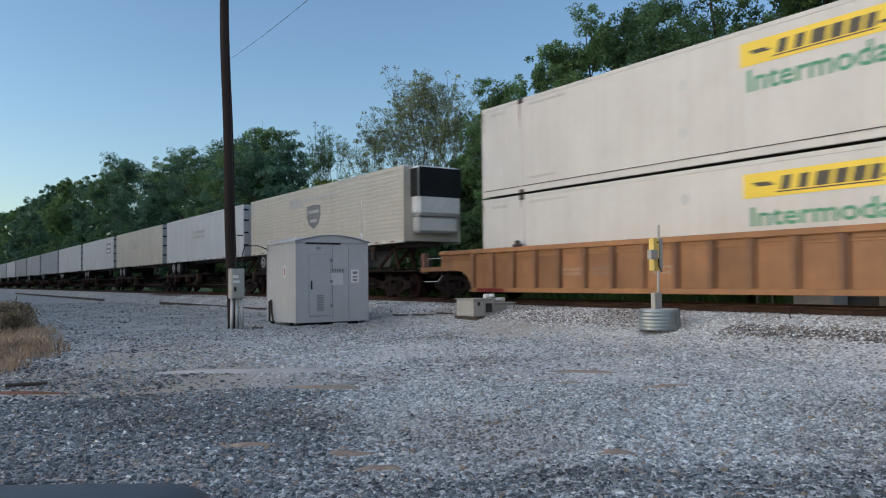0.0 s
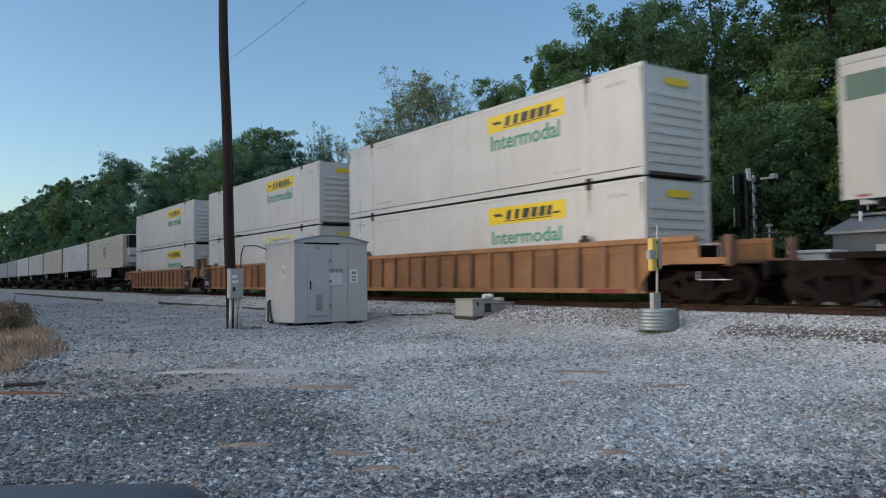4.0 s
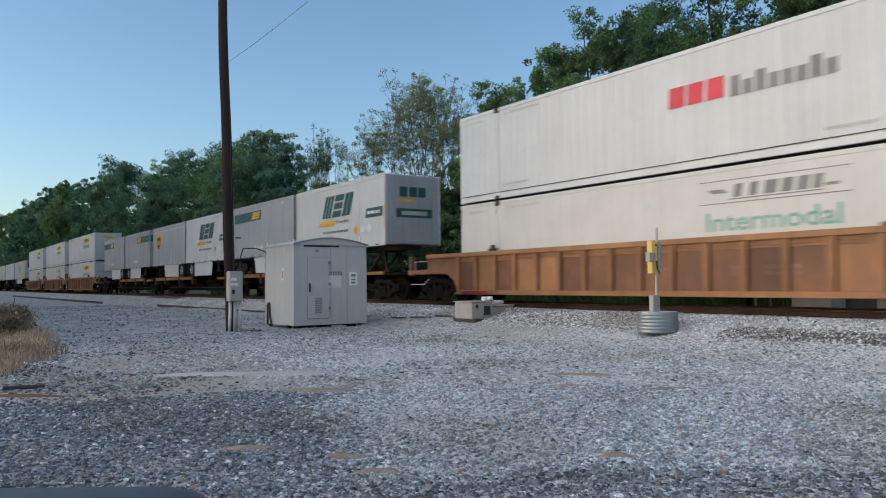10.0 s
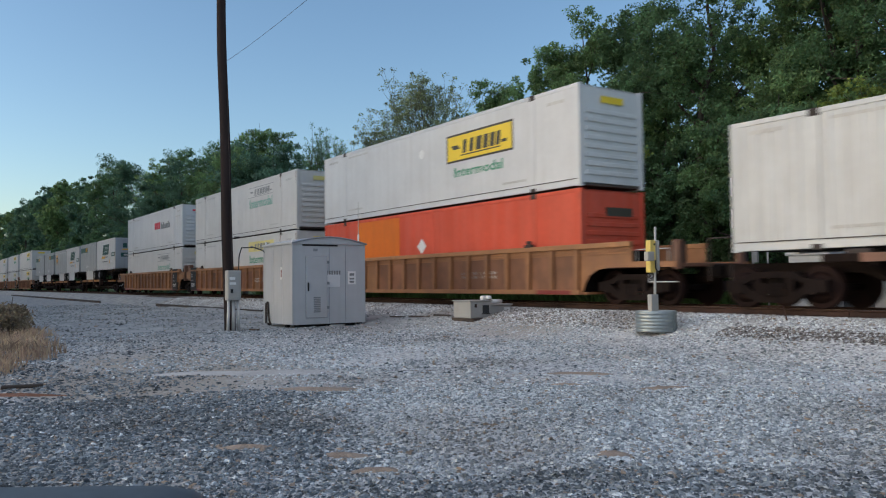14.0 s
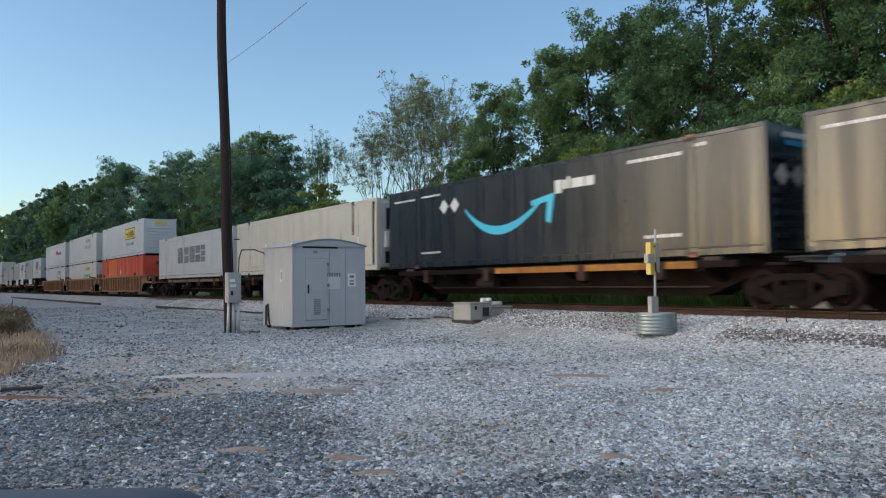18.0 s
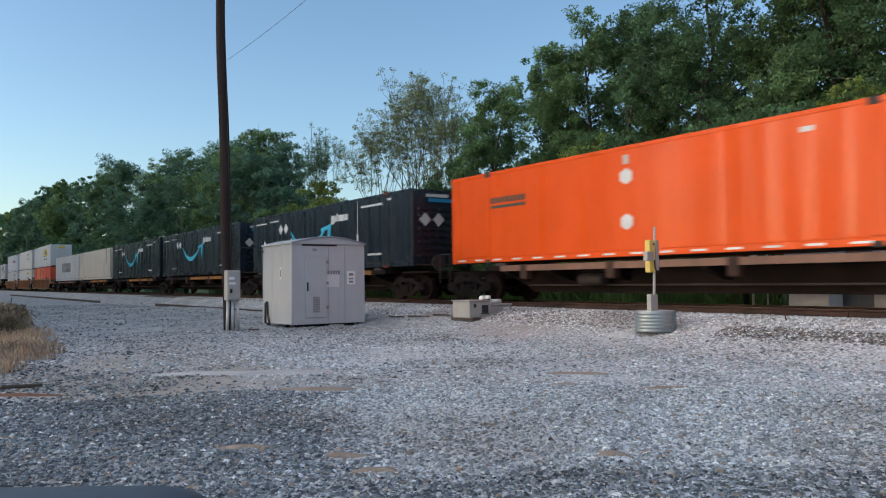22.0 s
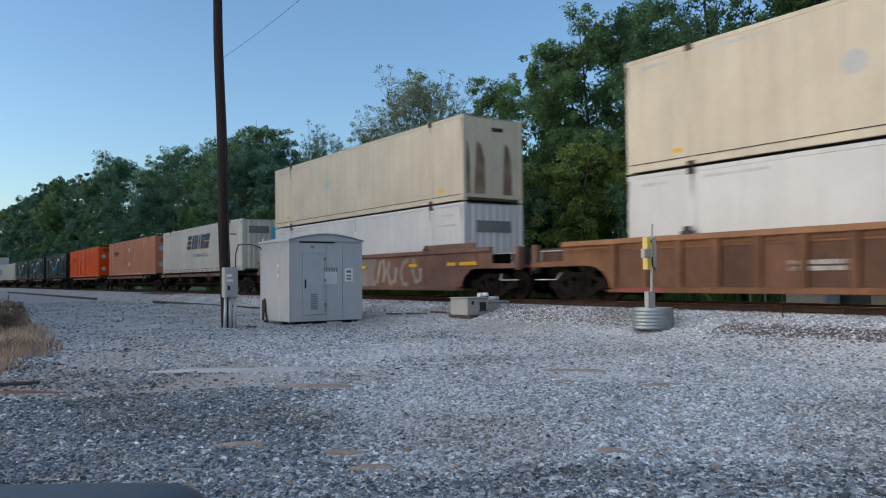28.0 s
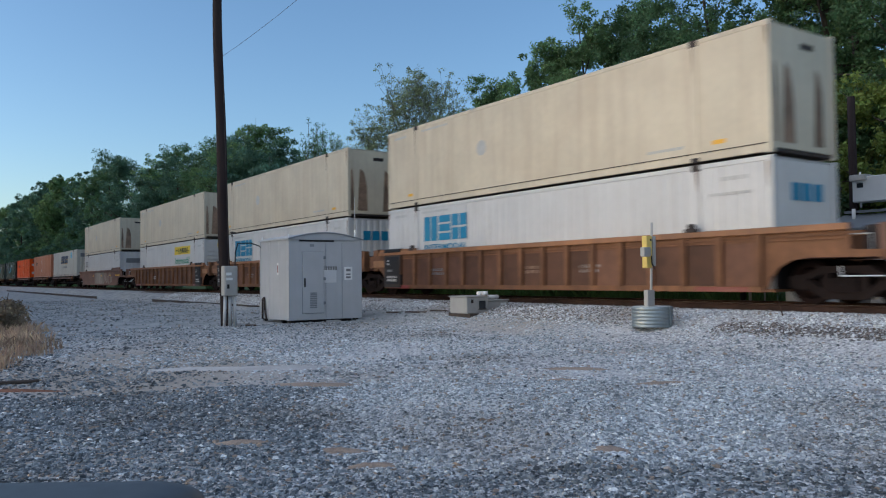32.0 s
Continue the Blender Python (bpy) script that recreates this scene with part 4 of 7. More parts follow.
def tan_box(s, z, seed=5):
    box = container(s, z, TAN, "faded cream container streaked with rust stains", ("flat", "plain"), post_mat=TAN)
    side_bars(box, BOX_L, FAINT, seed, 3)
    part("grease_mark", disc(5.9, 1.55, 0.26, FACE - 0.003, FACE, 9), FAINT, box, "round grey grease mark")
    part("warning_plate", bx(BOX_L - 1.5, BOX_L - 1.15, FACE - 0.004, FACE, 0.36, 0.46), GOLD, box)
    part("warning_plate", bx(1.45, 1.75, FACE - 0.004, FACE, 0.36, 0.46), GOLD, box)
    rnd = random.Random(seed)
    for y, w in ((-0.58, 0.24), (0.62, 0.20), (-1.08, 0.09)):
        pts = [(y - w, 0.25), (y + w, 0.25), (y + w * 0.9, 1.2 + rnd.random() * 0.3), (y + w * 0.35, 1.9), (y - w * 0.5, 2.05), (y - w * 0.8, 1.1)]
        b = slab(pts, -0.003, 0.0)
        bmesh.ops.rotate(b, verts=b.verts, cent=(0, 0, 0), matrix=Matrix.Rotation(radians(90), 3, "Z"))
        bmesh.ops.translate(b, verts=b.verts, vec=(BOX_L - 0.027, 0, 0))
        part("rust_stain", b, RUSTMARK, box, "brown rust streak")
    part("end_plate", bx(BOX_L - 0.03, BOX_L - 0.02, -0.05, 0.45, 2.42, 2.56), CASTING, box)
    return box


def rail_box(s, z, seed=9, lettered=True):
    """A white folded-steel container with a large blue rail emblem."""
    box = container(s, z, WHITE, "white corrugated container with a large blue emblem", ("folded", "folded"))
    if lettered:
        b = bmesh.new()
        slot_bars(b, ((2.5, 0.82, "r"), (3.42, 0.70, "s"), (4.2, 0.86, "x")), 1.62, 2.48, 0.0, FACE - 0.006)
        pieces("emblem_bar", b, TEAL, box, "teal-blue emblem block")
        word("INTERMODAL", 2.52, 5.06, 1.30, 1.50, FACE - 0.001, TEAL, box)
        for y in (-0.55, -0.12, 0.32):
            part("end_emblem", bx(BOX_L - 0.032, BOX_L - 0.022, y, y + 0.36, 1.95, 2.35), TEAL, box)
    else:
        marking_bars(0.6, 1.9, 1.7, 2.3, 3, FACE, GREYTXT, box, seed=seed)
        part("end_emblem", bx(BOX_L - 0.032, BOX_L - 0.022, -0.75, 0.75, 1.9, 2.3), GREYTXT, box)
    side_bars(box, BOX_L, FAINT, seed, 6)
    return box


def red_box(s, z):
    box = container(s, z, REDPAINT, "faded red-orange container with an amber patch", ("flat", "ribbed"))
    part("amber_panel", bx(3.1, 6.45, FACE - 0.006, FACE, 0.2, 2.78), AMBER, box, "amber repainted panel")
    part("label_plate", slab([(8.0, 1.35), (8.3, 1.62), (8.0, 1.9), (7.7, 1.62)], FACE - 0.004, FACE), LIGHTTXT, box)
    marking_bars(2.25, 3.0, 1.85, 2.05, 1, FACE, SIGNBLACK, box)
    part("underline", bx(2.25, 3.0, FACE - 0.004, FACE, 1.68, 1.78), SIGNBLACK, box)
    part("end_plate", bx(BOX_L - 0.005, BOX_L + 0.024, -0.3, 0.75, 2.15, 2.4), SIGNBLACK, box)
    return box


def orange_box(s, z, mat, label, seed):
    box = container(s, z, mat, label, ("flat", "ribbed"), tape=LIGHTTXT, post_mat=mat)
    b = bmesh.new()
    for i in range(9):
        bx(2.15 + i * 0.19, 2.15 + i * 0.19 + 0.15, FACE - 0.004, FACE, 1.88, 2.06, b)
    bx(2.15, 3.85, FACE - 0.004, FACE, 1.72, 1.81, b)
    pieces("emblem_bar", b, SIGNBLACK, box)
    for z1 in (2.1, 0.92):
        part("label_plate", slab([(7.85, z1 - 0.22), (8.05, z1 - 0.1), (8.05, z1 + 0.1), (7.85, z1 + 0.22), (7.65, z1 + 0.1), (7.65, z1 - 0.1)], FACE - 0.004, FACE), LIGHTTXT, box)
    part("label_plate", bx(BOX_L - 3.5, BOX_L - 3.2, FACE - 0.004, FACE, 2.45, 2.56), LIGHTTXT, box)
    part("label_plate", bx(7.76, 7.94, FACE - 0.004, FACE, 2.42, 2.66), FAINT, box)
    for y in (-0.85,):
        for z1 in (1.95, 0.75):
            o = slab([(y - 0.22, z1), (y, z1 - 0.22), (y + 0.22, z1), (y, z1 + 0.22)], -0.004, 0)
            bmesh.ops.rotate(o, verts=o.verts, cent=(0, 0, 0), matrix=Matrix.Rotation(radians(90), 3, "Z"))
            bmesh.ops.translate(o, verts=o.verts, vec=(BOX_L + 0.024, 0, 0))
            part("end_plate", o, FAINT, box)
    end_sign(box, SIGNBLACK, BOX_L, 2.42, 2.52, -0.9, 0.6)
    end_sign(box, SIGNBLACK, BOX_L, 2.56, 2.68, -0.9, 0.6)
    part("end_plate", bx(BOX_L - 0.03, BOX_L + 0.026, 0.72, 0.92, 0.5, 0.78), FAINT, box)
    return box


def dark_box(s, z, seed):
    box = container(s, z, NAVY, "charcoal container with a cyan curved arrow and white stencilling", ("flat", "ribbed"))
    up, lo = [], []
    for i in range(13):
        u = i / 12
        x = 5.0 + 3.95 * u
        sag = 0.80 * 4 * u * (1 - u) * (1.0 - 0.25 * (u - 0.5))
        th = 0.05 + 0.20 * math.sin(math.pi * min(1, u * 0.93 + 0.06))
        mid = 1.88 - sag + 0.06 * u
        up.append((x, mid + th * 0.5)); lo.append((x, mid - th * 0.6))
    b = bmesh.new()
    for (a, c), (d, e) in zip(zip(up, up[1:]), zip(lo, lo[1:])):
        slab([a, c, e, d], FACE - 0.008, FACE, b)
    slab([(8.35, 1.86), (9.35, 2.02), (9.4, 1.98), (9.22, 1.15), (9.02, 1.22), (9.10, 1.80), (8.4, 1.72)], FACE - 0.010, FACE - 0.002, b)
    part("curved_arrow", b, CYAN, box, "cyan curved arrow")
    c = bmesh.new()
    for i, (x, w, z0, z1) in enumerate(((9.42, 0.28, 1.98, 2.36), (9.75, 0.14, 2.08, 2.34), (9.94, 0.1, 2.08, 2.42), (10.10, 0.48, 2.08, 2.34), (10.64, 0.34, 2.08, 2.34))):
        bx(x, x + w, FACE - 0.006, FACE, z0, z1, c)
    pieces("emblem_bar", c, LIGHTTXT, box, "white emblem bar")
    for x0, x1, z0, z1 in ((12.19, 13.9, 2.44, 2.57), (14.2, 14.6, 2.58, 2.70), (12.7, 13.85, 0.48, 0.60), (2.3, 3.5, 0.48, 0.58), (0.4, 1.9, 2.47, 2.57), (2.3, 3.5, 2.50, 2.60)):
        marking_bars(x0, x1, z0, z1, 1, FACE, LIGHTTXT, box, seed=seed)
    for x in (3.75, 4.4):
        part("label_plate", slab([(x - 0.26, 2.1), (x, 1.84), (x + 0.26, 2.1), (x, 2.36)], FACE - 0.004, FACE), LIGHTTXT, box)
    for x in (1.98, BOX_L - 1.98):
        part("red_cap", bx(x - 0.125, x + 0.125, -1.308, -1.2, BOX_H - 0.06, BOX_H + 0.014), REDLAMP, box)
        part("red_cap", bx(x - 0.125, x + 0.125, -1.308, -1.2, -0.014, 0.06), REDLAMP, box)
    for y in (-0.75, -0.15):
        o = slab([(y - 0.26, 1.75), (y, 1.49), (y + 0.26, 1.75), (y, 2.01)], -0.004, 0)
        bmesh.ops.rotate(o, verts=o.verts, cent=(0, 0, 0), matrix=Matrix.Rotation(radians(90), 3, "Z"))
        bmesh.ops.translate(o, verts=o.verts, vec=(BOX_L + 0.024, 0, 0))
        part("end_plate", o, FAINT, box)
    end_sign(box, TEAL, BOX_L, 2.42, 2.55, -0.6, 0.5)
    end_sign(box, FAINT, BOX_L, 2.6, 2.72, -0.7, 0.3)
    return box


def navy_emblem_box(s, z):
    box = container(s, z, CREAM, "cream container with slanted navy emblem bars edged in gold", ("flat", "folded"), tape=REDLAMP)
    for dx, dz, m, y in ((-0.05, -0.05, GOLD, FACE - 0.003), (0, 0, NAVYTXT, FACE - 0.006)):
        b = bmesh.new()
        slot_bars(b, ((5.85 + dx, 0.80, "s"), (6.85 + dx, 1.20, "u"), (8.25 + dx, 0.24, "i"), (8.65 + dx, 0.70, "r"), (9.42 + dx, 0.90, "t")), 1.50 + dz, 2.38 + dz, 0.30, y)
        pieces("emblem_bar", b, m, box)
    word("INTERMODAL", 7.2, 10.2, 0.97, 1.18, FACE - 0.001, GREYTXT, box)
    part("blue_plate", bx(12.3, 13.1, FACE - 0.005, FACE, 2.05, 2.66), CYAN, box, "pale blue square plate")
    part("plate_mark", bx(12.5, 12.9, FACE - 0.008, FACE - 0.005, 2.25, 2.4), TEAL, box)
    part("end_plate", bx(BOX_L - 0.03, BOX_L - 0.02, -0.9, 0.3, 2.1, 2.5), GREYTXT, box)
    part("end_plate", bx(BOX_L - 0.03, BOX_L - 0.02, 0.5, 0.95, 1.5, 2.5), CYAN, box)
    side_bars(box, BOX_L, FAINT, 13, 5)
    return box


def grey_emblem_box(s, z):
    box = container(s, z, TOTEGREY, "pale grey corrugated container with dark grey emblem bars", ("folded", "folded"))
    b = bmesh.new()
    slot_bars(b, ((5.0, 1.1, "r"), (6.5, 1.0, "t"), (7.75, 1.1, "u"), (9.05, 1.0, "t"), (10.2, 0.85, "s")), 1.02, 2.08, 0.0, FACE - 0.004)
    pieces("emblem_bar", b, GREYTXT, box, "dark grey emblem block")
    side_bars(box, BOX_L, FAINT, 23, 6)
    return box


def reefer_box(s, z):
    """A cream refrigerated container with its machinery at the end."""
    box = container(s, z, CREAM, "cream refrigerated container stained with rust along its edges", ("flat", "plain"), post_mat=CREAM)
    L = BOX_L
    part("machinery_frame", bx(L - 0.03, L + 0.01, -1.1, 1.1, 0.2, 2.7, bevel=0.01), SHEDGREY, box)
    # flat black plate paints the shade inside the fan opening
    part("machinery_recess", bx(L + 0.01, L + 0.02, -0.85, 0.85, 1.65, 2.5), BLACK, box, "flat black plate painted as the shaded fan opening")
    part("fan_cover", bx(L + 0.01, L + 0.10, -0.95, 0.1, 0.9, 1.55, bevel=0.03), LIGHTTXT, box)
    part("compressor_box", bx(L + 0.01, L + 0.12, 0.2, 0.95, 0.5, 1.5, bevel=0.03), GREYTRAIL, box)
    part("lower_grille", bx(L + 0.01, L + 0.04, -0.9, 0.9, 0.28, 0.75), BLACK, box)
    # black strip laid on the closed side, painting the shade of an open gap
    part("service_bay", bx(L - 0.33, L - 0.18, FACE - 0.012, FACE, 0.24, 2.76), BLACK, box, "black strip painted as the shaded gap beside the corner post")
    part("rust_stain", bx(L - 2.08, L - 1.88, -1.302, -1.300, 1.5, 2.72), RUSTMARK, box, "brown rust stain")
    for x in (2.0, L - 3.2):
        part("rust_stain", slab([(x, 0.5), (x + 0.07, 0.4), (x + 0.16, 0.9), (x + 0.1, 1.8), (x + 0.02, 1.1)], FACE - 0.003, FACE), RUSTMARK, box)
    side_bars(box, L, FAINT, 41, 4)
    return box


# ---- the train: road trailers on spine cars ----
def lathe(prof, n=24):
    """A turned shape round the y axis from (radius, y) pairs."""
    b = bmesh.new()
    rings = [[b.verts.new((r * math.cos(2 * math.pi * i / n), y, r * math.sin(2 * math.pi * i / n))) for i in range(n)] for r, y in prof]
    for p, q in zip(rings, rings[1:]):
        for i in range(n):
            b.faces.new((p[i], p[(i + 1) % n], q[(i + 1) % n], q[i])).smooth = True
    b.faces.new(rings[0]); b.faces.new(rings[-1][::-1])
    return b


def wheel(x, y, z, r, parent):
    """A pair of twin tyres with a pale rim."""
    sy = -1 if y < 0 else 1
    prof = [(0.50, -0.12), (0.86, -0.135), (0.97, -0.11), (1.0, -0.07), (1.0, 0.07), (0.97, 0.11), (0.86, 0.135), (0.50, 0.12)]
    tyre = shared(("tyre", r), lambda: lathe([(q * r, v) for q, v in prof]), RUBBER)
    w = part("wheel", tyre, RUBBER, parent, "black tyre with a pale rim")
    w.location = (x, y, z)
    part("inner_tyre", tyre, RUBBER, w).location = (0, -sy * 0.33, 0)
    x, y, z = 0, 0, 0
    o = tube((x, y + sy * 0.125, z), (x, y + sy * 0.145, z), r * 0.58, r * 0.55, 20)
    tube((x, y + sy * 0.14, z), (x, y + sy * 0.20, z), r * 0.22, r * 0.18, 12, o)
    for i in range(8):
        a = i * math.pi / 4
        tube((x + 0.36 * r * math.cos(a), y + sy * 0.14, z + 0.36 * r * math.sin(a)), (x + 0.36 * r * math.cos(a), y + sy * 0.16, z + 0.36 * r * math.sin(a)), 0.03, 0.03, 6, o)
    part("rim", o, RIM, w)
    part("rim_dish", tube((x, y + sy * 0.146, z), (x, y + sy * 0.150, z), r * 0.42, r * 0.40, 18), RUBBER, w)
    part("hub", tube((x, y + sy * 0.15, z), (x, y + sy * 0.21, z), r * 0.20, r * 0.16, 12), RIM, w)
    return w


def trailer(s, L, mat, label, wheels_left, skirt=True, H=2.86, floor=2.15, ribbed=False, legs_at=None):
    """A box trailer; floor: its underside over the rails. wheels_left: its wheels stand at the low-x end."""
    tr = thing("box_trailer", label, "trailer", "road trailers of the train")
    z0, z1 = floor, floor + H
    b = bx(0.03, L - 0.03, -1.283, 1.283, z0 + 0.05, z1 - 0.02, bevel=0.02)
    part("body", b, mat, tr)
    if ribbed:
        for i in range(15):
            rib = part("side_rib", shared(("srib", L), lambda: bx(0.1, L - 0.1, -1.293, -1.281, 0, 0.085, bevel=0.004), mat), mat, tr)
            rib.location.z = z0 + 0.28 + i * (H - 0.5) / 15
    else:
        n = int(L / 1.22)
        for i in range(1, n):
            part("panel_seam", shared(("seam", H, mat.name), lambda: bx(-0.015, 0.015, -1.2875, -1.281, 0.12, H - 0.1), mat), mat, tr).location = (L * i / n, 0, z0)
    for y in (-1.29, 1.29):
        part("top_rail", bx(0.0, L, y - 0.012, y + 0.012, z1 - 0.16, z1, bevel=0.005), mat, tr)
        part("bottom_rail", bx(0.0, L, y - 0.012, y + 0.012, z0, z0 + 0.14, bevel=0.005), mat, tr)
        for x in (0.0, L - 0.10):
            part("corner_post", bx(x, x + 0.10, y - 0.016, y + 0.016, z0, z1, bevel=0.006), mat, tr)
    for i in range(int(L / 0.62)):
        part("reflector_tape", shared(("ttape", i % 2), lambda: bx(0, 0.26, -1.3045, -1.3025, 0.04, 0.09), (REDLAMP, LIGHTTXT)[i % 2]), REDLAMP, tr).location = (0.3 + i * 0.62, 0, z0)
    part("underframe", bx(0.3, L - 0.3, -0.5, 0.5, z0 - 0.14, z0 + 0.02), CASTING, tr)
    r, deck = 0.49, 1.22
    wx = 1.0 if wheels_left else L - 1.05
    axles = [wx] if L < 10 else [1.6, 2.9]
    for x in axles:
        for y in (-1.10, 1.10):
            wheel(x, y, deck + r - 0.02, r, tr)
        part("axle", tube((x, -0.9, deck + r), (x, 0.9, deck + r), 0.07, 0.07, 8), CASTING, tr)
    part("suspension", bx(min(axles) - 0.5, max(axles) + 0.5, -0.55, 0.55, deck + r - 0.05, z0 - 0.10, bevel=0.03), CASTING, tr)
    part("mud_flap", bx(axles[0] - 0.62 if wheels_left else axles[0] + 0.58, axles[0] - 0.58 if wheels_left else axles[0] + 0.62, -1.28, -0.7, deck + 0.15, z0), RUBBER, tr)
    if skirt:
        k0, k1 = (wx + 0.72, L * 0.64) if wheels_left else (L * 0.36, wx - 0.72)
        if L > 10:
            k0, k1 = 3.9, 11.0
        cut = 0.25
        pts = [(k0, deck + 0.06), (k1 - (cut if wheels_left else 0), deck + 0.06), (k1, z0 + 0.02), (k0, z0 + 0.02)] if wheels_left else \
              [(k0 + cut, deck + 0.06), (k1, deck + 0.06), (k1, z0 + 0.02), (k0, z0 + 0.02)]
        for y in (-1.24, 1.22):
            part("side_skirt", slab(pts, y, y + 0.02), WHITE, tr, "white side skirt")
    lx = L * 0.68 if wheels_left else L * 0.32
    if L > 10:
        lx = L - 3.0
    for y in (-0.95, 0.95):
        b = bx(lx - 0.07, lx + 0.07, y - 0.07, y + 0.07, 1.55, z0 + 0.02, bevel=0.01)
        slab([(lx - 0.45, z0), (lx + 0.25, z0), (lx + 0.09, z0 - 0.35), (lx - 0.09, z0 - 0.35)], y - 0.05, y + 0.05, b)
        bx(lx - 0.13, lx + 0.13, y - 0.12, y + 0.12, 1.50, 1.56, b)
        part("landing_leg", b, CASTING, tr)
    kx = L - 0.9 if wheels_left else 0.9
    part("kingpin_plate", bx(kx - 0.6, kx + 0.6, -0.6, 0.6, z0 - 0.08, z0 + 0.0), CASTING, tr)
    MOVERS.append((tr, s))
    return tr


TF = -1.295       # where markings lie on a trailer's side


def band_trailer(s, wheels_left):
    tr = trailer(s, 8.53, SILVER, "silver short trailer with a dark green band and gold block", wheels_left)
    z = 2.15
    x0, x1, g = (4.25, 8.43, 4.45) if wheels_left else (0.1, 4.2, 2.86)
    part("green_band", bx(x0, x1, TF - 0.006, TF, z + 1.98, z + 2.48), DARKGREEN, tr, "dark green band")
    b = bmesh.new()
    slot_bars(b, ((g, 0.5, "r"), (g + 0.54, 0.5, "s")), z + 2.06, z + 2.42, 0.16, TF - 0.006)
    pieces("gold_block", b, GOLD, tr, "slanted gold block")
    for x in (1.3, 3.3, 5.3, 7.0):
        part("marker_plate", bx(x, x + 0.32, TF - 0.010, TF - 0.006, z + 2.56, z + 2.68), FAINT, tr)
    if wheels_left:
        part("end_gold", bx(8.541, 8.545, -1.0, -0.35, z + 2.06, z + 2.42), GOLD, tr)
        part("end_band", bx(8.50, 8.54, -1.24, 1.24, z + 1.98, z + 2.48), DARKGREEN, tr)
    for x in (3.4, 3.85, 4.3):
        part("label_plate", slab([(x - 0.16, z + 0.5), (x, z + 0.34), (x + 0.16, z + 0.5), (x, z + 0.66)], TF - 0.004, TF), LIGHTTXT, tr)
    part("end_panel", bx(8.505, 8.53, -1.15, 1.15, z + 0.2, z + 2.6), GREYTRAIL, tr)
    for y in (-0.6, -0.05, 0.5):
        part("label_plate", bx(8.53, 8.534, y - 0.2, y + 0.2, z + 0.45, z + 0.85), FAINT, tr)
    return tr


def emblem_trailer(s, wheels_left, skirt=True):
    tr = trailer(s, 8.53, WHITE, "white short trailer with a dark green emblem and gold bar", wheels_left, skirt)
    z = 2.15
    b = bmesh.new()
    slot_bars(b, ((2.85, 0.82, "u"), (3.82, 0.82, "s"), (4.78, 0.72, "r")), z + 1.42, z + 2.38, 0.42, TF)
    pieces("emblem_bar", b, DARKGREEN, tr, "dark green slanted emblem block")
    part("gold_bar", slab([(2.45, z + 1.08), (4.05, z + 1.08), (4.2, z + 1.28), (2.65, z + 1.28)], TF - 0.006, TF), GOLD, tr, "slanted gold bar")
    word("Freight", 4.28, 5.42, z + 1.08, z + 1.28, TF - 0.001, GREYTXT, tr)
    marking_bars(2.9, 5.4, z + 0.70, z + 0.84, 1, TF, GREYTXT, tr, seed=4)
    plate = part("green_plate", slab([(6.9, z + 1.18), (8.3, z + 1.18), (8.33, z + 1.56), (7.0, z + 1.56)], TF - 0.006, TF), DARKGREEN, tr, "dark green plate")
    marking_bars(7.1, 8.1, z + 1.28, z + 1.46, 1, TF - 0.006, LIGHTTXT, plate, seed=8)
    for i, x in enumerate((6.1, 6.65, 7.2)):
        part("label_plate", slab([(x - 0.2, z + 0.75), (x, z + 0.55), (x + 0.2, z + 0.75), (x, z + 0.95)], TF - 0.004, TF), (GOLD, LIGHTTXT, LIGHTTXT)[i], tr)
    part("end_panel", bx(8.505, 8.53, -1.22, 1.22, z + 0.1, z + 2.8), GREYTRAIL, tr)
    b = bmesh.new()
    for y in (-0.45, 0.0, 0.42):
        bx(8.53, 8.535, y - 0.18, y + 0.18, z + 1.95, z + 2.35, b)
    pieces("end_emblem", b, DARKGREEN, tr)
    part("end_gold", bx(8.53, 8.535, -0.7, 0.1, z + 1.74, z + 1.85), GOLD, tr)
    p2 = part("end_plate", bx(8.53, 8.535, -0.8, 0.9, z + 1.12, z + 1.48), DARKGREEN, tr)
    part("plate_bar", bx(8.536, 8.539, -0.55, 0.65, z + 1.22, z + 1.38), FAINT, p2)
    part("amber_post", bx(8.44, 8.50, -1.309, -1.30, z + 0.7, z + 1.6), GOLD, tr)
    return tr


def shield_trailer(s, wheels_left):
    tr = trailer(s, 8.53, SILVER, "silver-grey short trailer with a brown and gold shield", wheels_left)
    z = 2.15
    out = lambda k: [(1.6 + 0.58 * k * u, z + 1.75 + 0.62 * k * v) for u, v in ((-1, 0.85), (-0.5, 0.98), (0, 1.0), (0.5, 0.98), (1, 0.85), (1, -0.1), (0.75, -0.6), (0, -1), (-0.75, -0.6), (-1, -0.1))]
    sh = part("shield", slab(out(1.0), TF - 0.005, TF), GOLD, tr, "gold shield emblem")
    part("shield_field", slab(out(0.86), TF - 0.008, TF - 0.005), SHIELD, sh, "dark brown field")
    part("shield_top", slab([(1.12, z + 2.02), (1.45, z + 2.10), (2.08, z + 2.14), (2.08, z + 2.22), (1.6, z + 2.28), (1.12, z + 2.22)], TF - 0.011, TF - 0.008), GOLD, sh)
    for x in (1.24, 1.54, 1.82):
        part("shield_bar", bx(x, x + 0.16, TF - 0.011, TF - 0.008, z + 1.55, z + 1.88), GOLD, sh)
    part("pale_stripe", bx(0.15, 8.4, TF - 0.004, TF, z + 2.52, z + 2.55), LIGHTTXT, tr)
    return tr


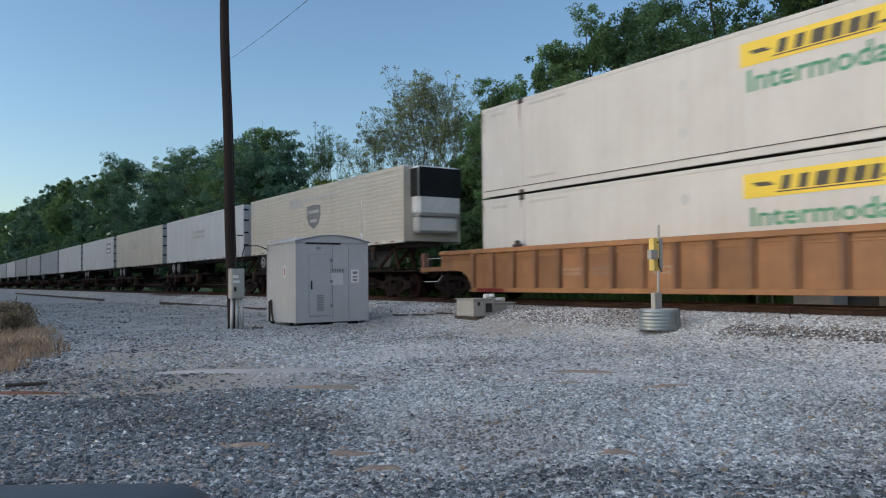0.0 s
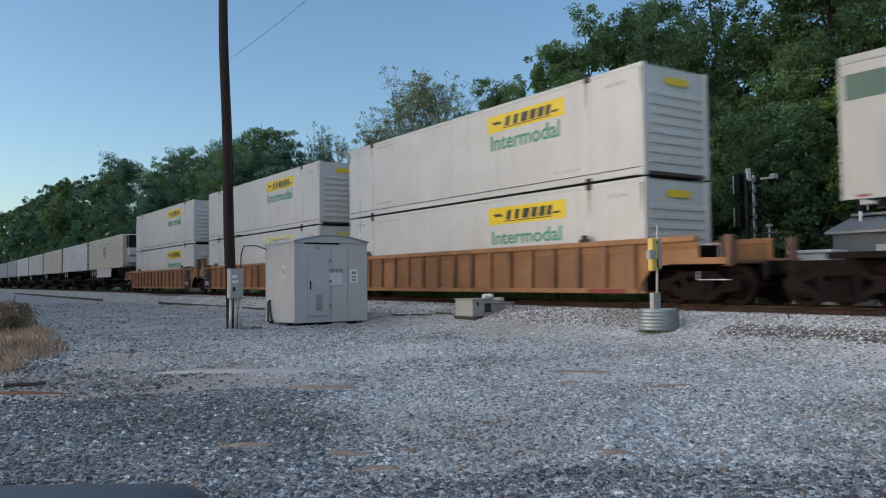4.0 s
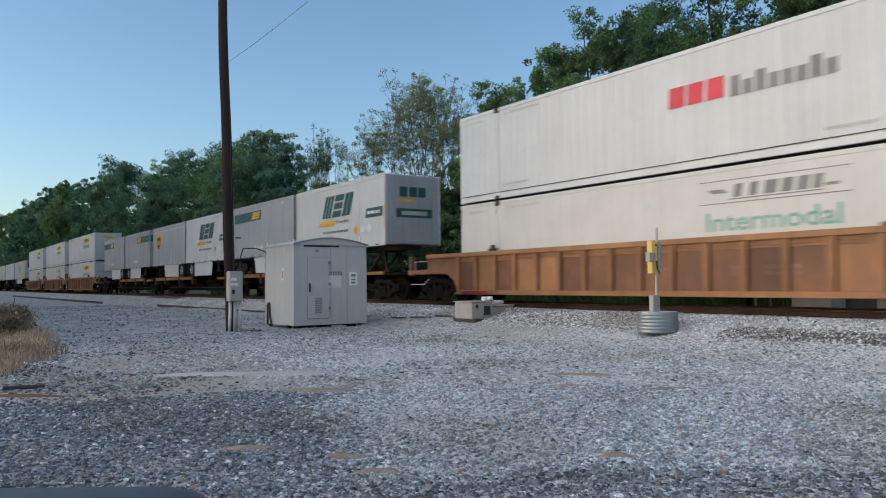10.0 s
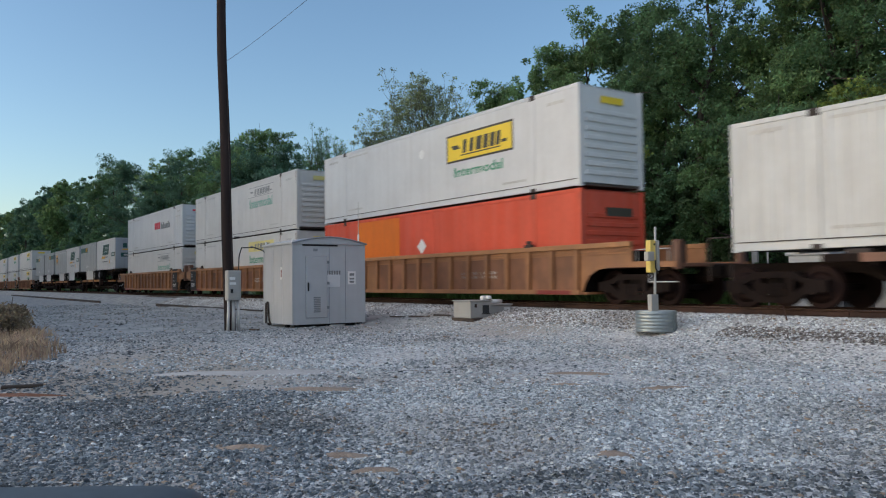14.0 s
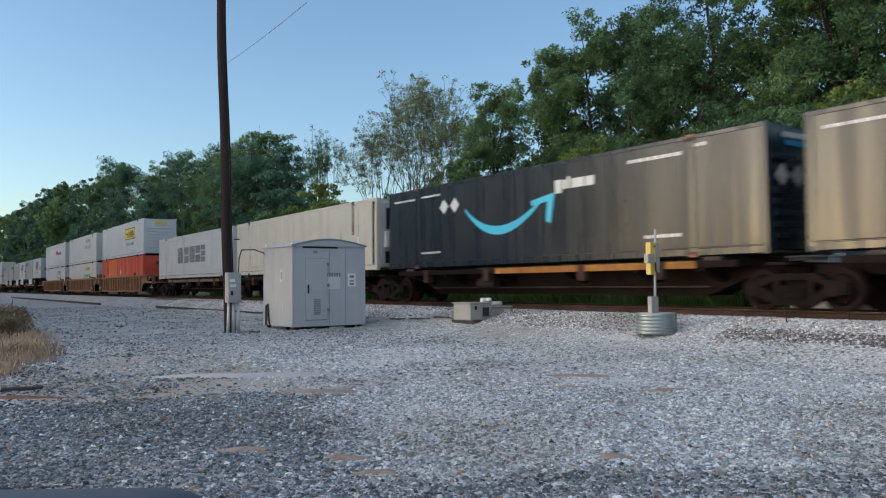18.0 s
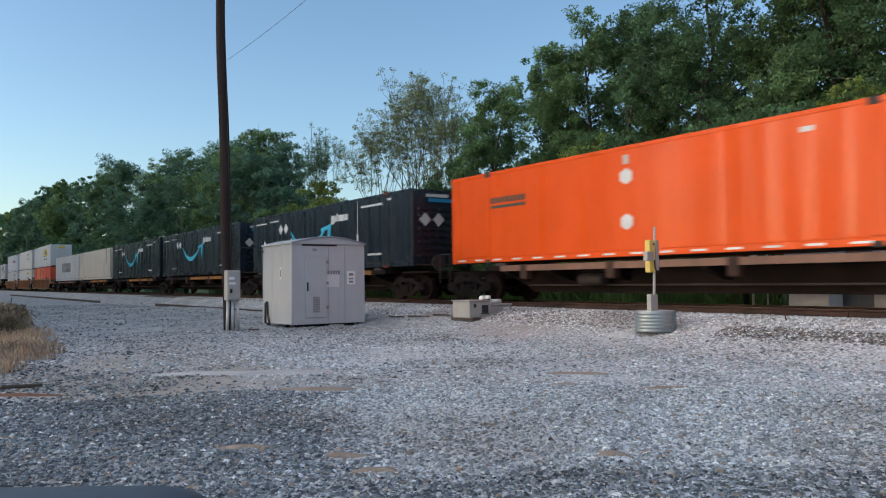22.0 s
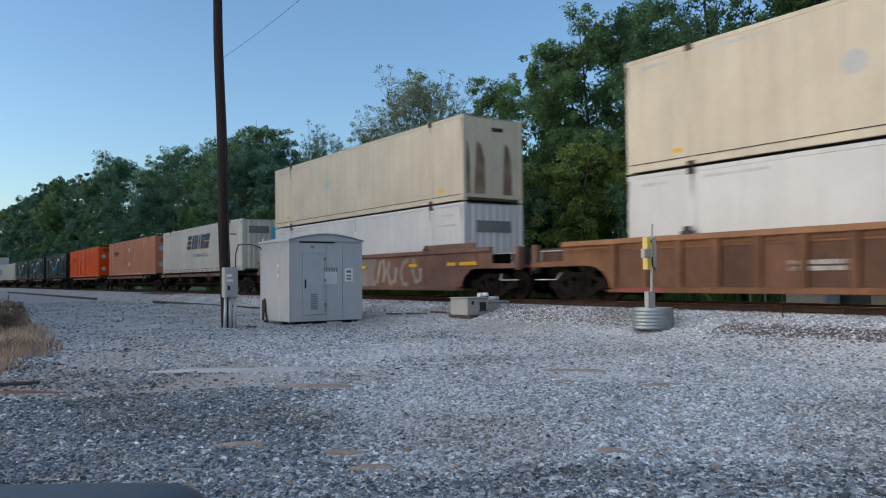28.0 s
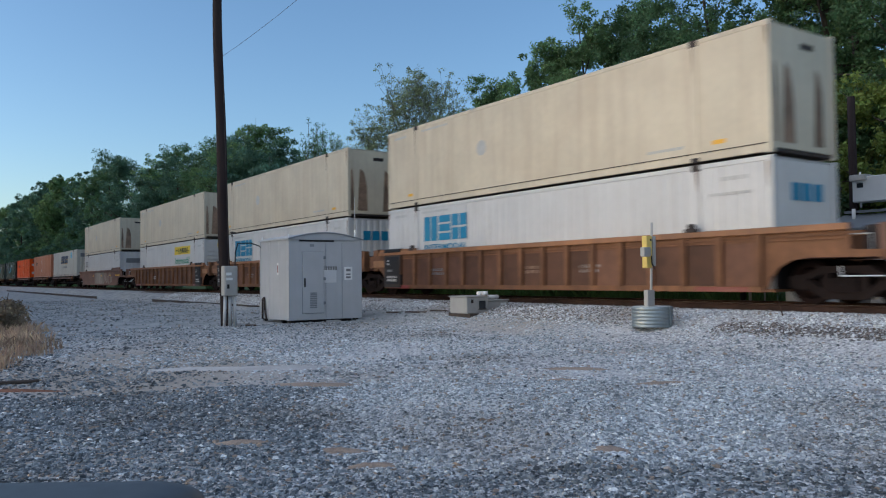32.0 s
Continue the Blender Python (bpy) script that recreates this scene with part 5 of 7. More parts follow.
def reefer_trailer(s):
    tr = trailer(s, 16.2, CREAM, "cream ribbed refrigerated trailer with a dark shield", True, ribbed=True, H=2.95, floor=2.1)
    z, L = 2.1, 16.2
    out = [(8.1 + 0.72 * u, z + 1.55 + 0.56 * v) for u, v in ((-1, 0.9), (0, 1.0), (1, 0.9), (1, 0.0), (0.7, -0.6), (0, -1), (-0.7, -0.6), (-1, 0))]
    sh = part("shield", slab(out, TF - 0.009, TF), GREYTXT, tr, "dark grey shield emblem")
    part("shield_bar", bx(7.55, 8.65, TF - 0.012, TF - 0.009, z + 1.72, z + 1.86), FAINT, sh)
    part("shield_bar", bx(7.75, 8.45, TF - 0.012, TF - 0.009, z + 1.3, z + 1.44), FAINT, sh)
    marking_bars(7.2, 10.8, z + 2.26, z + 2.5, 1, TF - 0.006, FAINT, tr, seed=3)
    part("pale_block", bx(5.3, 6.9, TF - 0.008, TF, z + 2.1, z + 2.5), FAINT, tr)
    u = part("cooling_unit", bx(L - 0.02, L + 0.55, -1.0, 1.0, z + 1.0, z + 2.9, bevel=0.12), LIGHTTXT, tr, "white cooling unit")
    part("grille", bx(L + 0.54, L + 0.565, -0.96, 0.96, z + 1.72, z + 2.84, bevel=0.01), BLACK, u, "black cooling grille")
    part("grille_side", bx(L + 0.02, L + 0.52, -1.008, -0.995, z + 1.72, z + 2.80), BLACK, u)
    part("lower_cover", bx(L - 0.02, L + 0.42, -0.95, 0.95, z + 0.35, z + 0.98, bevel=0.08), FAINT, u)
    part("access_door", bx(L + 0.42, L + 0.43, -0.8, 0.8, z + 0.45, z + 0.9), LIGHTTXT, u)
    return tr


def plain_trailer(s, mat, label, logo=None, seed=1):
    tr = trailer(s, 16.2, mat, label, True, skirt=False, H=2.95, floor=2.1)
    part("end_frame", bx(16.17, 16.205, -1.25, 1.25, 2.15, 5.0, bevel=0.01), GREYTRAIL, tr)
    for z in (2.7, 3.4, 4.1, 4.7):
        part("door_hinge", bx(16.2, 16.24, -1.28, -1.0, z, z + 0.1), BLACK, tr)
    if logo == "square":
        p = part("square_plate", bx(13.0, 14.8, TF - 0.005, TF, 3.55, 4.5), GREYTXT, tr)
        part("plate_field", bx(13.2, 14.6, TF - 0.008, TF - 0.005, 4.05, 4.35), LIGHTTXT, p)
        part("plate_field", bx(13.2, 14.6, TF - 0.008, TF - 0.005, 3.65, 3.9), LIGHTTXT, p)
    elif logo == "faint":
        marking_bars(6.5, 9.0, 3.5, 4.1, 2, TF, FAINT, tr, seed=seed)
    return tr


# ---- the train, from its far end ----
OCHRE_LABEL = "ochre ribbed double-stack well car on rusty bogies"
RUST_LABEL = "rust-brown ribbed double-stack well car"
KINDS = {1: (WHITE2, "bright white road trailer on a spine car", "faint"), 2: (CREAM, "beige road trailer with faint lettering", "faint"),
         3: (WHITE2, "white road trailer with a square dark emblem", "square"), 4: (WHITE2, "pale road trailer on a spine car", None),
         5: (GREYTRAIL, "grey road trailer on a spine car", None), 6: (GREYTRAIL, "dull grey road trailer on a spine car", None), 7: (SILVER, "silver road trailer on a spine car", None),
         8: (WHITE2, "pale road trailer on a spine car", None), 9: (GREYTRAIL, "dull grey road trailer on a spine car", None), 10: (WHITE2, "white road trailer on a spine car", None)}
for i in range(11):
    s = -41.39 - 17.45 * i
    if i == 0:
        reefer_trailer(s)
    else:
        plain_trailer(s, *KINDS[i], seed=i)
    if i == 0:
        spine_car(s - 0.62, 17.86, False, True, "trailer", "dark brown spine car carrying a road trailer")
    else:
        spine_car(s - 0.62, 17.45, i == 10, False, "trailer", "dark brown spine car carrying a road trailer")

well_car(-24.15, 21.65, True, False, OCHRE, 3.90, OCHRE_LABEL, seed=1)
well_car(-2.50, 19.25, False, False, OCHRE, 1.61, OCHRE_LABEL, seed=2)
well_car(16.75, 20.50, False, True, OCHRE, 1.50, OCHRE_LABEL, seed=3)
for k, s in enumerate((-20.25, -0.89, 18.25)):
    stack(s, lambda s, z: white_haulier(s, z, 0, False, 10 * k), lambda s, z: white_haulier(s, z, 1 if k == 1 else 0, True, 10 * k + 5))

spine_car(37.25, 20.35, True, False, "pups", "dark brown spine car carrying two short trailers", deck_at=(9.13, 18.5))
spine_car(57.60, 18.30, False, False, "pups", "dark brown spine car carrying two short trailers")
spine_car(75.90, 19.45, False, True, "pups", "dark brown spine car carrying two short trailers")
band_trailer(39.45, False); band_trailer(48.45, True)
shield_trailer(58.0, False); emblem_trailer(66.82, True)
band_trailer(76.34, False); emblem_trailer(85.23, True, False)

well_car(95.35, 21.05, True, False, OCHREDARK, 3.52, OCHRE_LABEL, seed=4, dark=True)
well_car(116.40, 19.35, False, False, OCHREDARK, 1.69, OCHRE_LABEL, seed=5, dark=True)
well_car(135.75, 21.40, False, True, OCHREDARK, 1.56, OCHRE_LABEL, seed=6, dark=True)
stack(98.87, logistics_box, lambda s, z: white_haulier(s, z, 2, True, 61))
stack(118.09, lambda s, z: white_haulier(s, z, 2, False, 71), lambda s, z: white_haulier(s, z, 1, True, 75))
stack(137.31, border_haulier, red_box)

SPINE_LABEL = "dark brown spine car with worn yellow deck edges"
spine_car(157.15, 17.60, True, False, "box", SPINE_LABEL, False)
spine_car(174.75, 17.10, False, False, "box", SPINE_LABEL)
spine_car(191.85, 17.00, False, False, "box", SPINE_LABEL)
spine_car(208.85, 17.75, False, False, "box", SPINE_LABEL)
spine_car(226.60, 18.35, False, True, "box", SPINE_LABEL)
spine_car(244.95, 19.85, True, False, "box", "rusty brown spine car carrying a container", False)
spine_car(264.80, 18.50, False, False, "box", "rusty brown spine car carrying a container", False)
spine_car(283.30, 20.60, False, True, "box", "rusty brown spine car carrying a container", False)
DECK = 1.235
grey_emblem_box(158.25, DECK)
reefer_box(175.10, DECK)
for k, s in enumerate((192.26, 209.29, 227.55)):
    dark_box(s, DECK, 90 + k)
orange_box(246.25, DECK, ORANGE, "bright orange container with black emblem bars and white reflectors", 3)
orange_box(267.02, DECK, FADED, "sun-faded orange container with black emblem bars", 4)
navy_emblem_box(285.38, DECK)

well_car(303.90, 21.75, True, True, BROWN, 2.38, "brown smooth-sided well car with faded graffiti", ribs=False, seed=7)
well_car(325.65, 21.90, True, False, RUST, 3.96, RUST_LABEL, seed=8)
well_car(347.55, 19.40, False, False, RUST, 1.33, RUST_LABEL, seed=9)
well_car(366.95, 20.30, False, True, RUST, 1.43, RUST_LABEL, seed=10)
stack(306.28, lambda s, z: tan_box(s, z, 5), lambda s, z: rail_box(s, z, 9, False))
stack(329.61, lambda s, z: tan_box(s, z, 6), lambda s, z: white_haulier(s, z, 0, True, 85))
stack(348.88, lambda s, z: tan_box(s, z, 7), lambda s, z: rail_box(s, z, 19))
stack(368.38, lambda s, z: tan_box(s, z, 8), lambda s, z: rail_box(s, z, 29))
well_car(387.25, 21.0, True, False, RUST, 3.6, RUST_LABEL, seed=11)
stack(390.9, lambda s, z: tan_box(s, z, 11), lambda s, z: rail_box(s, z, 39))

for ob, s in MOVERS:
    ob.location = (s, TRACK_Y, RAIL_Z + ob.location.z)


# ---- ground ----
def smooth(a, b, v):
    t = np.clip((v - a) / (b - a), 0, 1)
    return t * t * (3 - 2 * t)


def gz(x, y):
    """Height of the gravel: nearly level, a ballast bank along the track."""
    x, y = np.asarray(x, float), np.asarray(y, float)
    d = np.hypot(x, y)
    z = 0.05 * smooth(7, 21, d) + 0.018 * np.sin(x * 1.3 + 0.7 * y) * np.sin(y * 0.9 - 0.4 * x) + 0.012 * np.sin(2.9 * x + 1) * np.sin(3.3 * y)
    toe = 11.6 + 0.25 * np.sin(x * 0.35) + 0.5 * smooth(-22, -40, x)
    bank = smooth(0, 1, np.clip((y - toe) / (14.75 - toe), 0, 1)) * (1 - smooth(18.4, 20.2, y))
    return z * (1 - bank) + 0.575 * bank + 0.1 * smooth(20, 24, y)


def grid_axis(parts):
    out = []
    for a, b, step in parts:
        out += list(np.arange(a, b, step))
    return np.array(out + [parts[-1][1]])


gx = grid_axis([(-3000, -400, 200), (-400, -120, 10), (-120, -40, 1.5), (-40, 4, 0.3), (4, 40, 2), (40, 400, 20), (400, 3000, 200)])
gy = grid_axis([(-3000, -300, 200), (-300, -20, 10), (-20, 0, 1), (0, 21, 0.22), (21, 40, 1.5), (40, 300, 20), (300, 3000, 200)])
XX, YY = np.meshgrid(gx, gy, indexing="ij")
ZZ = gz(XX, YY)
nx, ny = XX.shape
idx = np.arange(nx * ny).reshape(nx, ny)
quads = np.stack([idx[:-1, :-1], idx[1:, :-1], idx[1:, 1:], idx[:-1, 1:]], -1).reshape(-1, 4)
me = bpy.data.meshes.new("ground")
me.from_pydata(np.stack([XX, YY, ZZ], -1).reshape(-1, 3).tolist(), [], quads.tolist())
me.polygons.foreach_set("use_smooth", np.ones(len(quads), bool))
me.materials.append(GROUND)
tagged(new("ground", me), "level yard of pale grey gravel beside the track", "ground", kind="structure")


def mesh_of(name, verts, faces, mat):
    """A mesh from arrays of equal faces."""
    m = bpy.data.meshes.new(name)
    k = faces.shape[1]
    m.vertices.add(len(verts)); m.vertices.foreach_set("co", np.ascontiguousarray(verts, dtype=np.float32).ravel())
    m.loops.add(faces.size); m.loops.foreach_set("vertex_index", np.ascontiguousarray(faces, dtype=np.int32).ravel())
    m.polygons.add(len(faces)); m.polygons.foreach_set("loop_start", np.arange(0, faces.size, k, dtype=np.int32))
    m.polygons.foreach_set("use_smooth", np.zeros(len(faces), bool))
    m.update(calc_edges=True)
    m.validate()
    m.materials.append(mat)
    return m


def scatter_stones(name, x, y, size, mat, seed, label, sink=0.35, blunt=False):
    """Many small angular stones lying on the ground, one mesh; blunt ones have a broken flat top."""
    r = np.random.RandomState(seed)
    n = len(x)
    if blunt:
        base = np.array([(1, -0.1, -0.5), (0.1, 1, -0.5), (-1, 0.15, -0.5), (-0.1, -1, -0.5), (0.62, 0.1, 0.55), (0.0, 0.66, 0.6), (-0.66, 0.0, 0.55), (0.05, -0.62, 0.5)], float)
        faces = np.array([(4, 5, 6, 7), (0, 1, 5, 4), (1, 2, 6, 5), (2, 3, 7, 6), (3, 0, 4, 7)])
        high = r.uniform(0.34, 0.68, n)
    else:
        base = np.array([(1, 0, -0.1), (-0.2, 0.95, 0.0), (-1, 0.1, -0.1), (0.15, -1, -0.2), (0.1, 0.1, 0.8)], float)
        faces = np.array([(0, 1, 4), (1, 2, 4), (2, 3, 4), (3, 0, 4)])
        high = r.uniform(0.42, 0.80, n)
    k = len(base)
    v = base[None] * (1 + r.uniform(-0.35, 0.35, (n, k, 3))) * np.stack([size, size * r.uniform(0.5, 1, n), size * high], -1)[:, None]
    a = r.uniform(0, 6.28, n)
    tilt = r.normal(0, 0.32, n)
    c, s = np.cos(tilt)[:, None], np.sin(tilt)[:, None]
    X, Z = v[..., 0] * c - v[..., 2] * s, v[..., 0] * s + v[..., 2] * c
    c, s = np.cos(a)[:, None], np.sin(a)[:, None]
    V = np.stack([X * c - v[..., 1] * s + x[:, None], X * s + v[..., 1] * c + y[:, None], Z + (gz(x, y) + size * sink * 0.5)[:, None]], -1)
    F = (faces[None] + (np.arange(n) * k)[:, None, None]).reshape(-1, faces.shape[1])
    return tagged(new(name, mesh_of(name, V.reshape(-1, 3), F, mat)), label, "gravel", kind="stuff")


R = np.random.RandomState(5)


def wedge(n, r0, r1, power=1.0):
    d = (r0 ** (1 + power) + R.uniform(0, 1, n) * (r1 ** (1 + power) - r0 ** (1 + power))) ** (1 / (1 + power))
    a = np.radians(R.uniform(-90, -22, n))
    return d * np.sin(a), d * np.cos(a)


ACROSS = (0.5599, 0.8286)
# bare patches on the gravel: place, half length, half width, what lies there
PATCHES = [(-11.8, 4.30, 1.7, 0.42, SAND, "pale sandy grit"), (-9.5, 4.45, 0.60, 0.24, EARTH, "pinkish brown dry earth"), (-6.45, 2.36, 0.24, 0.10, EARTH, "tan dry earth"),
           (-5.78, 2.95, 0.20, 0.12, EARTH, "tan dry earth"), (-5.20, 2.90, 0.20, 0.09, EARTH, "tan dry earth"), (-11.25, 1.10, 0.62, 0.13, REDEARTH, "reddish earth"),
           (-8.50, 8.30, 0.50, 0.20, EARTH, "brown dry earth"), (-7.70, 7.20, 0.26, 0.12, EARTH, "brown dry earth"), (-6.70, 7.95, 0.45, 0.10, EARTH, "brown dry earth"),
           (-4.45, 4.65, 0.18, 0.12, EARTH, "tan dry earth")]


def patchy(x, y):
    """How much of a bare patch lies at a place: 0 to 1."""
    out = np.zeros(len(x))
    for px, py, a, c, m, what in PATCHES:
        u = (x - px) * ACROSS[0] + (y - py) * ACROSS[1]
        v = (x - px) * ACROSS[1] - (y - py) * ACROSS[0]
        out = np.maximum(out, 1 - smooth(0.55, 1.35, np.sqrt((u / a) ** 2 + (v / c) ** 2)))
    return out


for k, (px, py, a, c, m, what) in enumerate(PATCHES):
    rp = np.random.RandomState(600 + k)
    ph = rp.uniform(0, 6.28, 4)
    n, rings = 40, 7
    th = np.linspace(0, 2 * math.pi, n, endpoint=False)
    edge = 1 + 0.22 * np.sin(2 * th + ph[0]) + 0.16 * np.sin(3 * th + ph[1]) + 0.12 * np.sin(7 * th + ph[2]) + 0.07 * np.sin(13 * th + ph[3])
    V = [(px, py, float(gz(px, py)) + 0.022)]
    for i in range(1, rings + 1):
        f = i / rings
        u, v = a * f * edge * np.cos(th), c * f * edge * np.sin(th)
        X, Y = px + u * ACROSS[0] + v * ACROSS[1], py + u * ACROSS[1] - v * ACROSS[0]
        V += list(zip(X, Y, gz(X, Y) + 0.022 - 0.040 * f ** 3 + rp.normal(0, 0.002, n)))
    F = [(0, 1 + j, 1 + (j + 1) % n) for j in range(n)]
    for i in range(rings - 1):
        o = 1 + i * n
        F += [(o + j, o + n + j, o + n + (j + 1) % n, o + (j + 1) % n) for j in range(n)]
    me = bpy.data.meshes.new("bare_patch")
    me.from_pydata(V, [], F)
    me.polygons.foreach_set("use_smooth", np.ones(len(F), bool))
    me.materials.append(m)
    tagged(new("bare_patch", me), "patch of " + what + " showing through the gravel", "earth", kind="stuff")


def bare(x, y):
    """Where wheels and rain have left fine grit: 0 to 1."""
    v = np.sin(0.55 * x + 1.1 * y + 0.5) * np.sin(0.8 * x - 0.35 * y + 2.0) + 0.5 * np.sin(1.7 * x + 0.9 * y) * np.sin(1.3 * y - 0.6 * x)
    return np.clip(v, 0, 1)


def worn(x, y):
    """The worn dusty drive past the shed: 0 to 1."""
    return smooth(-13.5, -18.5, x) * (1 - smooth(9.0, 12, y))


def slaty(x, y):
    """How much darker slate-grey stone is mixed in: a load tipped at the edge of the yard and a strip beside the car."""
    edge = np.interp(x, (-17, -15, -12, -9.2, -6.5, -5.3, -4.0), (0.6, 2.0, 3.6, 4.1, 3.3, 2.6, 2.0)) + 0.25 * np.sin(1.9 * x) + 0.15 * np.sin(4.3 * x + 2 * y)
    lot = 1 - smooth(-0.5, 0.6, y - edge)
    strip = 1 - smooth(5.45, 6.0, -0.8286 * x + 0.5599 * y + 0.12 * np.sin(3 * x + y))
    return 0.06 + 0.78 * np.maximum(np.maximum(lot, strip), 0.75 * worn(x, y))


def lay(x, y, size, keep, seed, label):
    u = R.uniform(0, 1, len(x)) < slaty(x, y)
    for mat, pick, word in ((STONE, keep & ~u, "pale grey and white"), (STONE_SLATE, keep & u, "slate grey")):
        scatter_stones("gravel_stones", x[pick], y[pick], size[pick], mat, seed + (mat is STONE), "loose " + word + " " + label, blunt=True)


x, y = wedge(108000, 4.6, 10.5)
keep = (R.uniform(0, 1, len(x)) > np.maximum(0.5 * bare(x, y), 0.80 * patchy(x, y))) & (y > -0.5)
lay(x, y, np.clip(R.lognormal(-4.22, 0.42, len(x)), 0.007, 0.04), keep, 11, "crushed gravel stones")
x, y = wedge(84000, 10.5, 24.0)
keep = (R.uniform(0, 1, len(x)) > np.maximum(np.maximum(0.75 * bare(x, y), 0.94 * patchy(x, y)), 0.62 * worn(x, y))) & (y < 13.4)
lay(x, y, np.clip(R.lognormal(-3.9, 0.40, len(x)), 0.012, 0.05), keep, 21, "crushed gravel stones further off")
x, y = wedge(42000, 24.0, 60.0)
keep = (R.uniform(0, 1, len(x)) > 0.8 * bare(x, y)) & (y < 13.6) & (y > 3.0 + 0.02 * np.abs(x))
x, y = x[keep], y[keep]
scatter_stones("gravel_stones", x, y, np.clip(R.lognormal(-3.3, 0.35, len(x)), 0.02, 0.09), STONE_DUSTY, 15, "loose dusty gravel stones beside the track")
x, y = R.uniform(-9.8, 1, 5200), 13.40 + R.normal(0, 0.20, 5200)
scatter_stones("stained_stones", x, y, R.uniform(0.022, 0.045, len(x)), STONE_DARK, 16, "dark stained stones at the foot of the ballast")
x, y = R.uniform(-19.5, -11.9, 2600), R.uniform(13.2, 15.2, 2600)
scatter_stones("stained_stones", x, y, R.uniform(0.024, 0.045, len(x)), STONE_DARK, 18, "rust-stained stones on the bank of the ballast")
x, y = R.uniform(-60, -15.5, 11000), R.uniform(14.2, 15.6, 11000)
scatter_stones("stained_stones", x, y, R.uniform(0.026, 0.05, len(x)), STONE_DARK, 17, "dark brownish ballast stones beside the rail")
x, y = R.uniform(-52, 1, 46000), 13.0 + 2.55 * R.uniform(0, 1, 46000) ** 0.8
scatter_stones("ballast_stones", x, y, R.uniform(0.024, 0.05, len(x)), BALLAST, 13, "pale crushed stone ballast heaped along the track")
x, y = R.uniform(-34, 0, 12000), R.uniform(17.4, 18.8, 12000)
scatter_stones("ballast_stones", x, y, R.uniform(0.024, 0.05, len(x)), BALLAST, 14, "pale crushed stone ballast behind the rails")

# ---- track ----
track = thing("railway_track", "single railway track with rusty rails on dark timber sleepers", "railway track", kind="structure")


def rail_profile(y, x0, x1, z, bm=None):
    pts = [(-0.070, 0), (0.070, 0), (0.070, 0.012), (0.012, 0.03), (0.010, 0.125), (0.036, 0.14), (0.036, 0.168), (0.028, 0.172), (-0.028, 0.172), (-0.036, 0.168), (-0.036, 0.14), (-0.010, 0.125), (-0.012, 0.03), (-0.070, 0.012)]
    b = bm or bmesh.new()
    a = [b.verts.new((x0, y + u, z + v)) for u, v in pts]
    c = [b.verts.new((x1, y + u, z + v)) for u, v in pts]
    b.faces.new(a); b.faces.new(c[::-1])
    for i in range(len(a)):
        j = (i + 1) % len(a)
        b.faces.new((a[i], c[i], c[j], a[j]))
    return b


for dy in (-0.7535, 0.7535):
    o = part("rail", rail_profile(TRACK_Y + dy, -700, 430, RAIL_Z - 0.174), RAILSTEEL, track)
    part("rail_head", bx(-700, 430, TRACK_Y + dy - 0.026, TRACK_Y + dy + 0.026, RAIL_Z - 0.004, RAIL_Z), RAILTOP, o, "polished running surface")
    part("joint_bar", bx(-21.6, -20.7, TRACK_Y + dy - 0.035, TRACK_Y + dy - 0.012, RAIL_Z - 0.14, RAIL_Z - 0.05, bevel=0.005), RAILSTEEL, o)
    part("joint_bar", bx(-9.4, -8.5, TRACK_Y + dy - 0.035, TRACK_Y + dy - 0.012, RAIL_Z - 0.14, RAIL_Z - 0.05, bevel=0.005), RAILSTEEL, o)
tie_me = shared("tie", lambda: bx(-0.115, 0.115, -1.30, 1.30, -0.18, 0, bevel=0.012), TIE)
plate_me = shared("plate", lambda: bx(-0.09, 0.09, -0.17, 0.17, 0, 0.022, bevel=0.004), RAILSTEEL)
far_ties = bmesh.new()
r = random.Random(8)
for i in range(430):
    x = 2.0 - i * 0.545
    z = RAIL_Z - 0.196 + r.uniform(-0.006, 0.0)
    if i < 290:
        o = part("sleeper", tie_me, TIE, track)
        o.location, o.rotation_euler = (x + r.uniform(-0.02, 0.02), TRACK_Y + r.uniform(-0.05, 0.05), z), (0, 0, r.uniform(-0.02, 0.02))
        if i < 80:
            p = part("tie_plate", plate_me, RAILSTEEL, o)
            p.location = (0, -0.7535, 0)
    else:
        bx(x - 0.115, x + 0.115, TRACK_Y - 1.3, TRACK_Y + 1.3, z - 0.18, z, far_ties)
tagged(part("far_sleepers", far_ties, TIE, track), kind="stuff")

for (x0, y0, z0), (x1, y1, z1) in (((-128, 11.9, 0.07), (-64, 11.95, 0.05)), ((-50.5, 12.66, 0.08), (-33.2, 12.88, 0.17))):
    L = math.hypot(x1 - x0, y1 - y0)
    b = rail_profile(0, 0, L, 0)
    bmesh.ops.recalc_face_normals(b, faces=b.faces)
    me = bpy.data.meshes.new("loose_rail"); b.to_mesh(me); b.free(); me.materials.append(OLDRAIL)
    rl = tagged(new("loose_rail", me), "rusty spare rail lying on the gravel beside the track", "rail", "spare rails")
    rl.matrix_world = Matrix.Translation((x0, y0, z0 - 0.02)) @ Matrix.Rotation(math.atan2(y1 - y0, x1 - x0), 4, "Z")
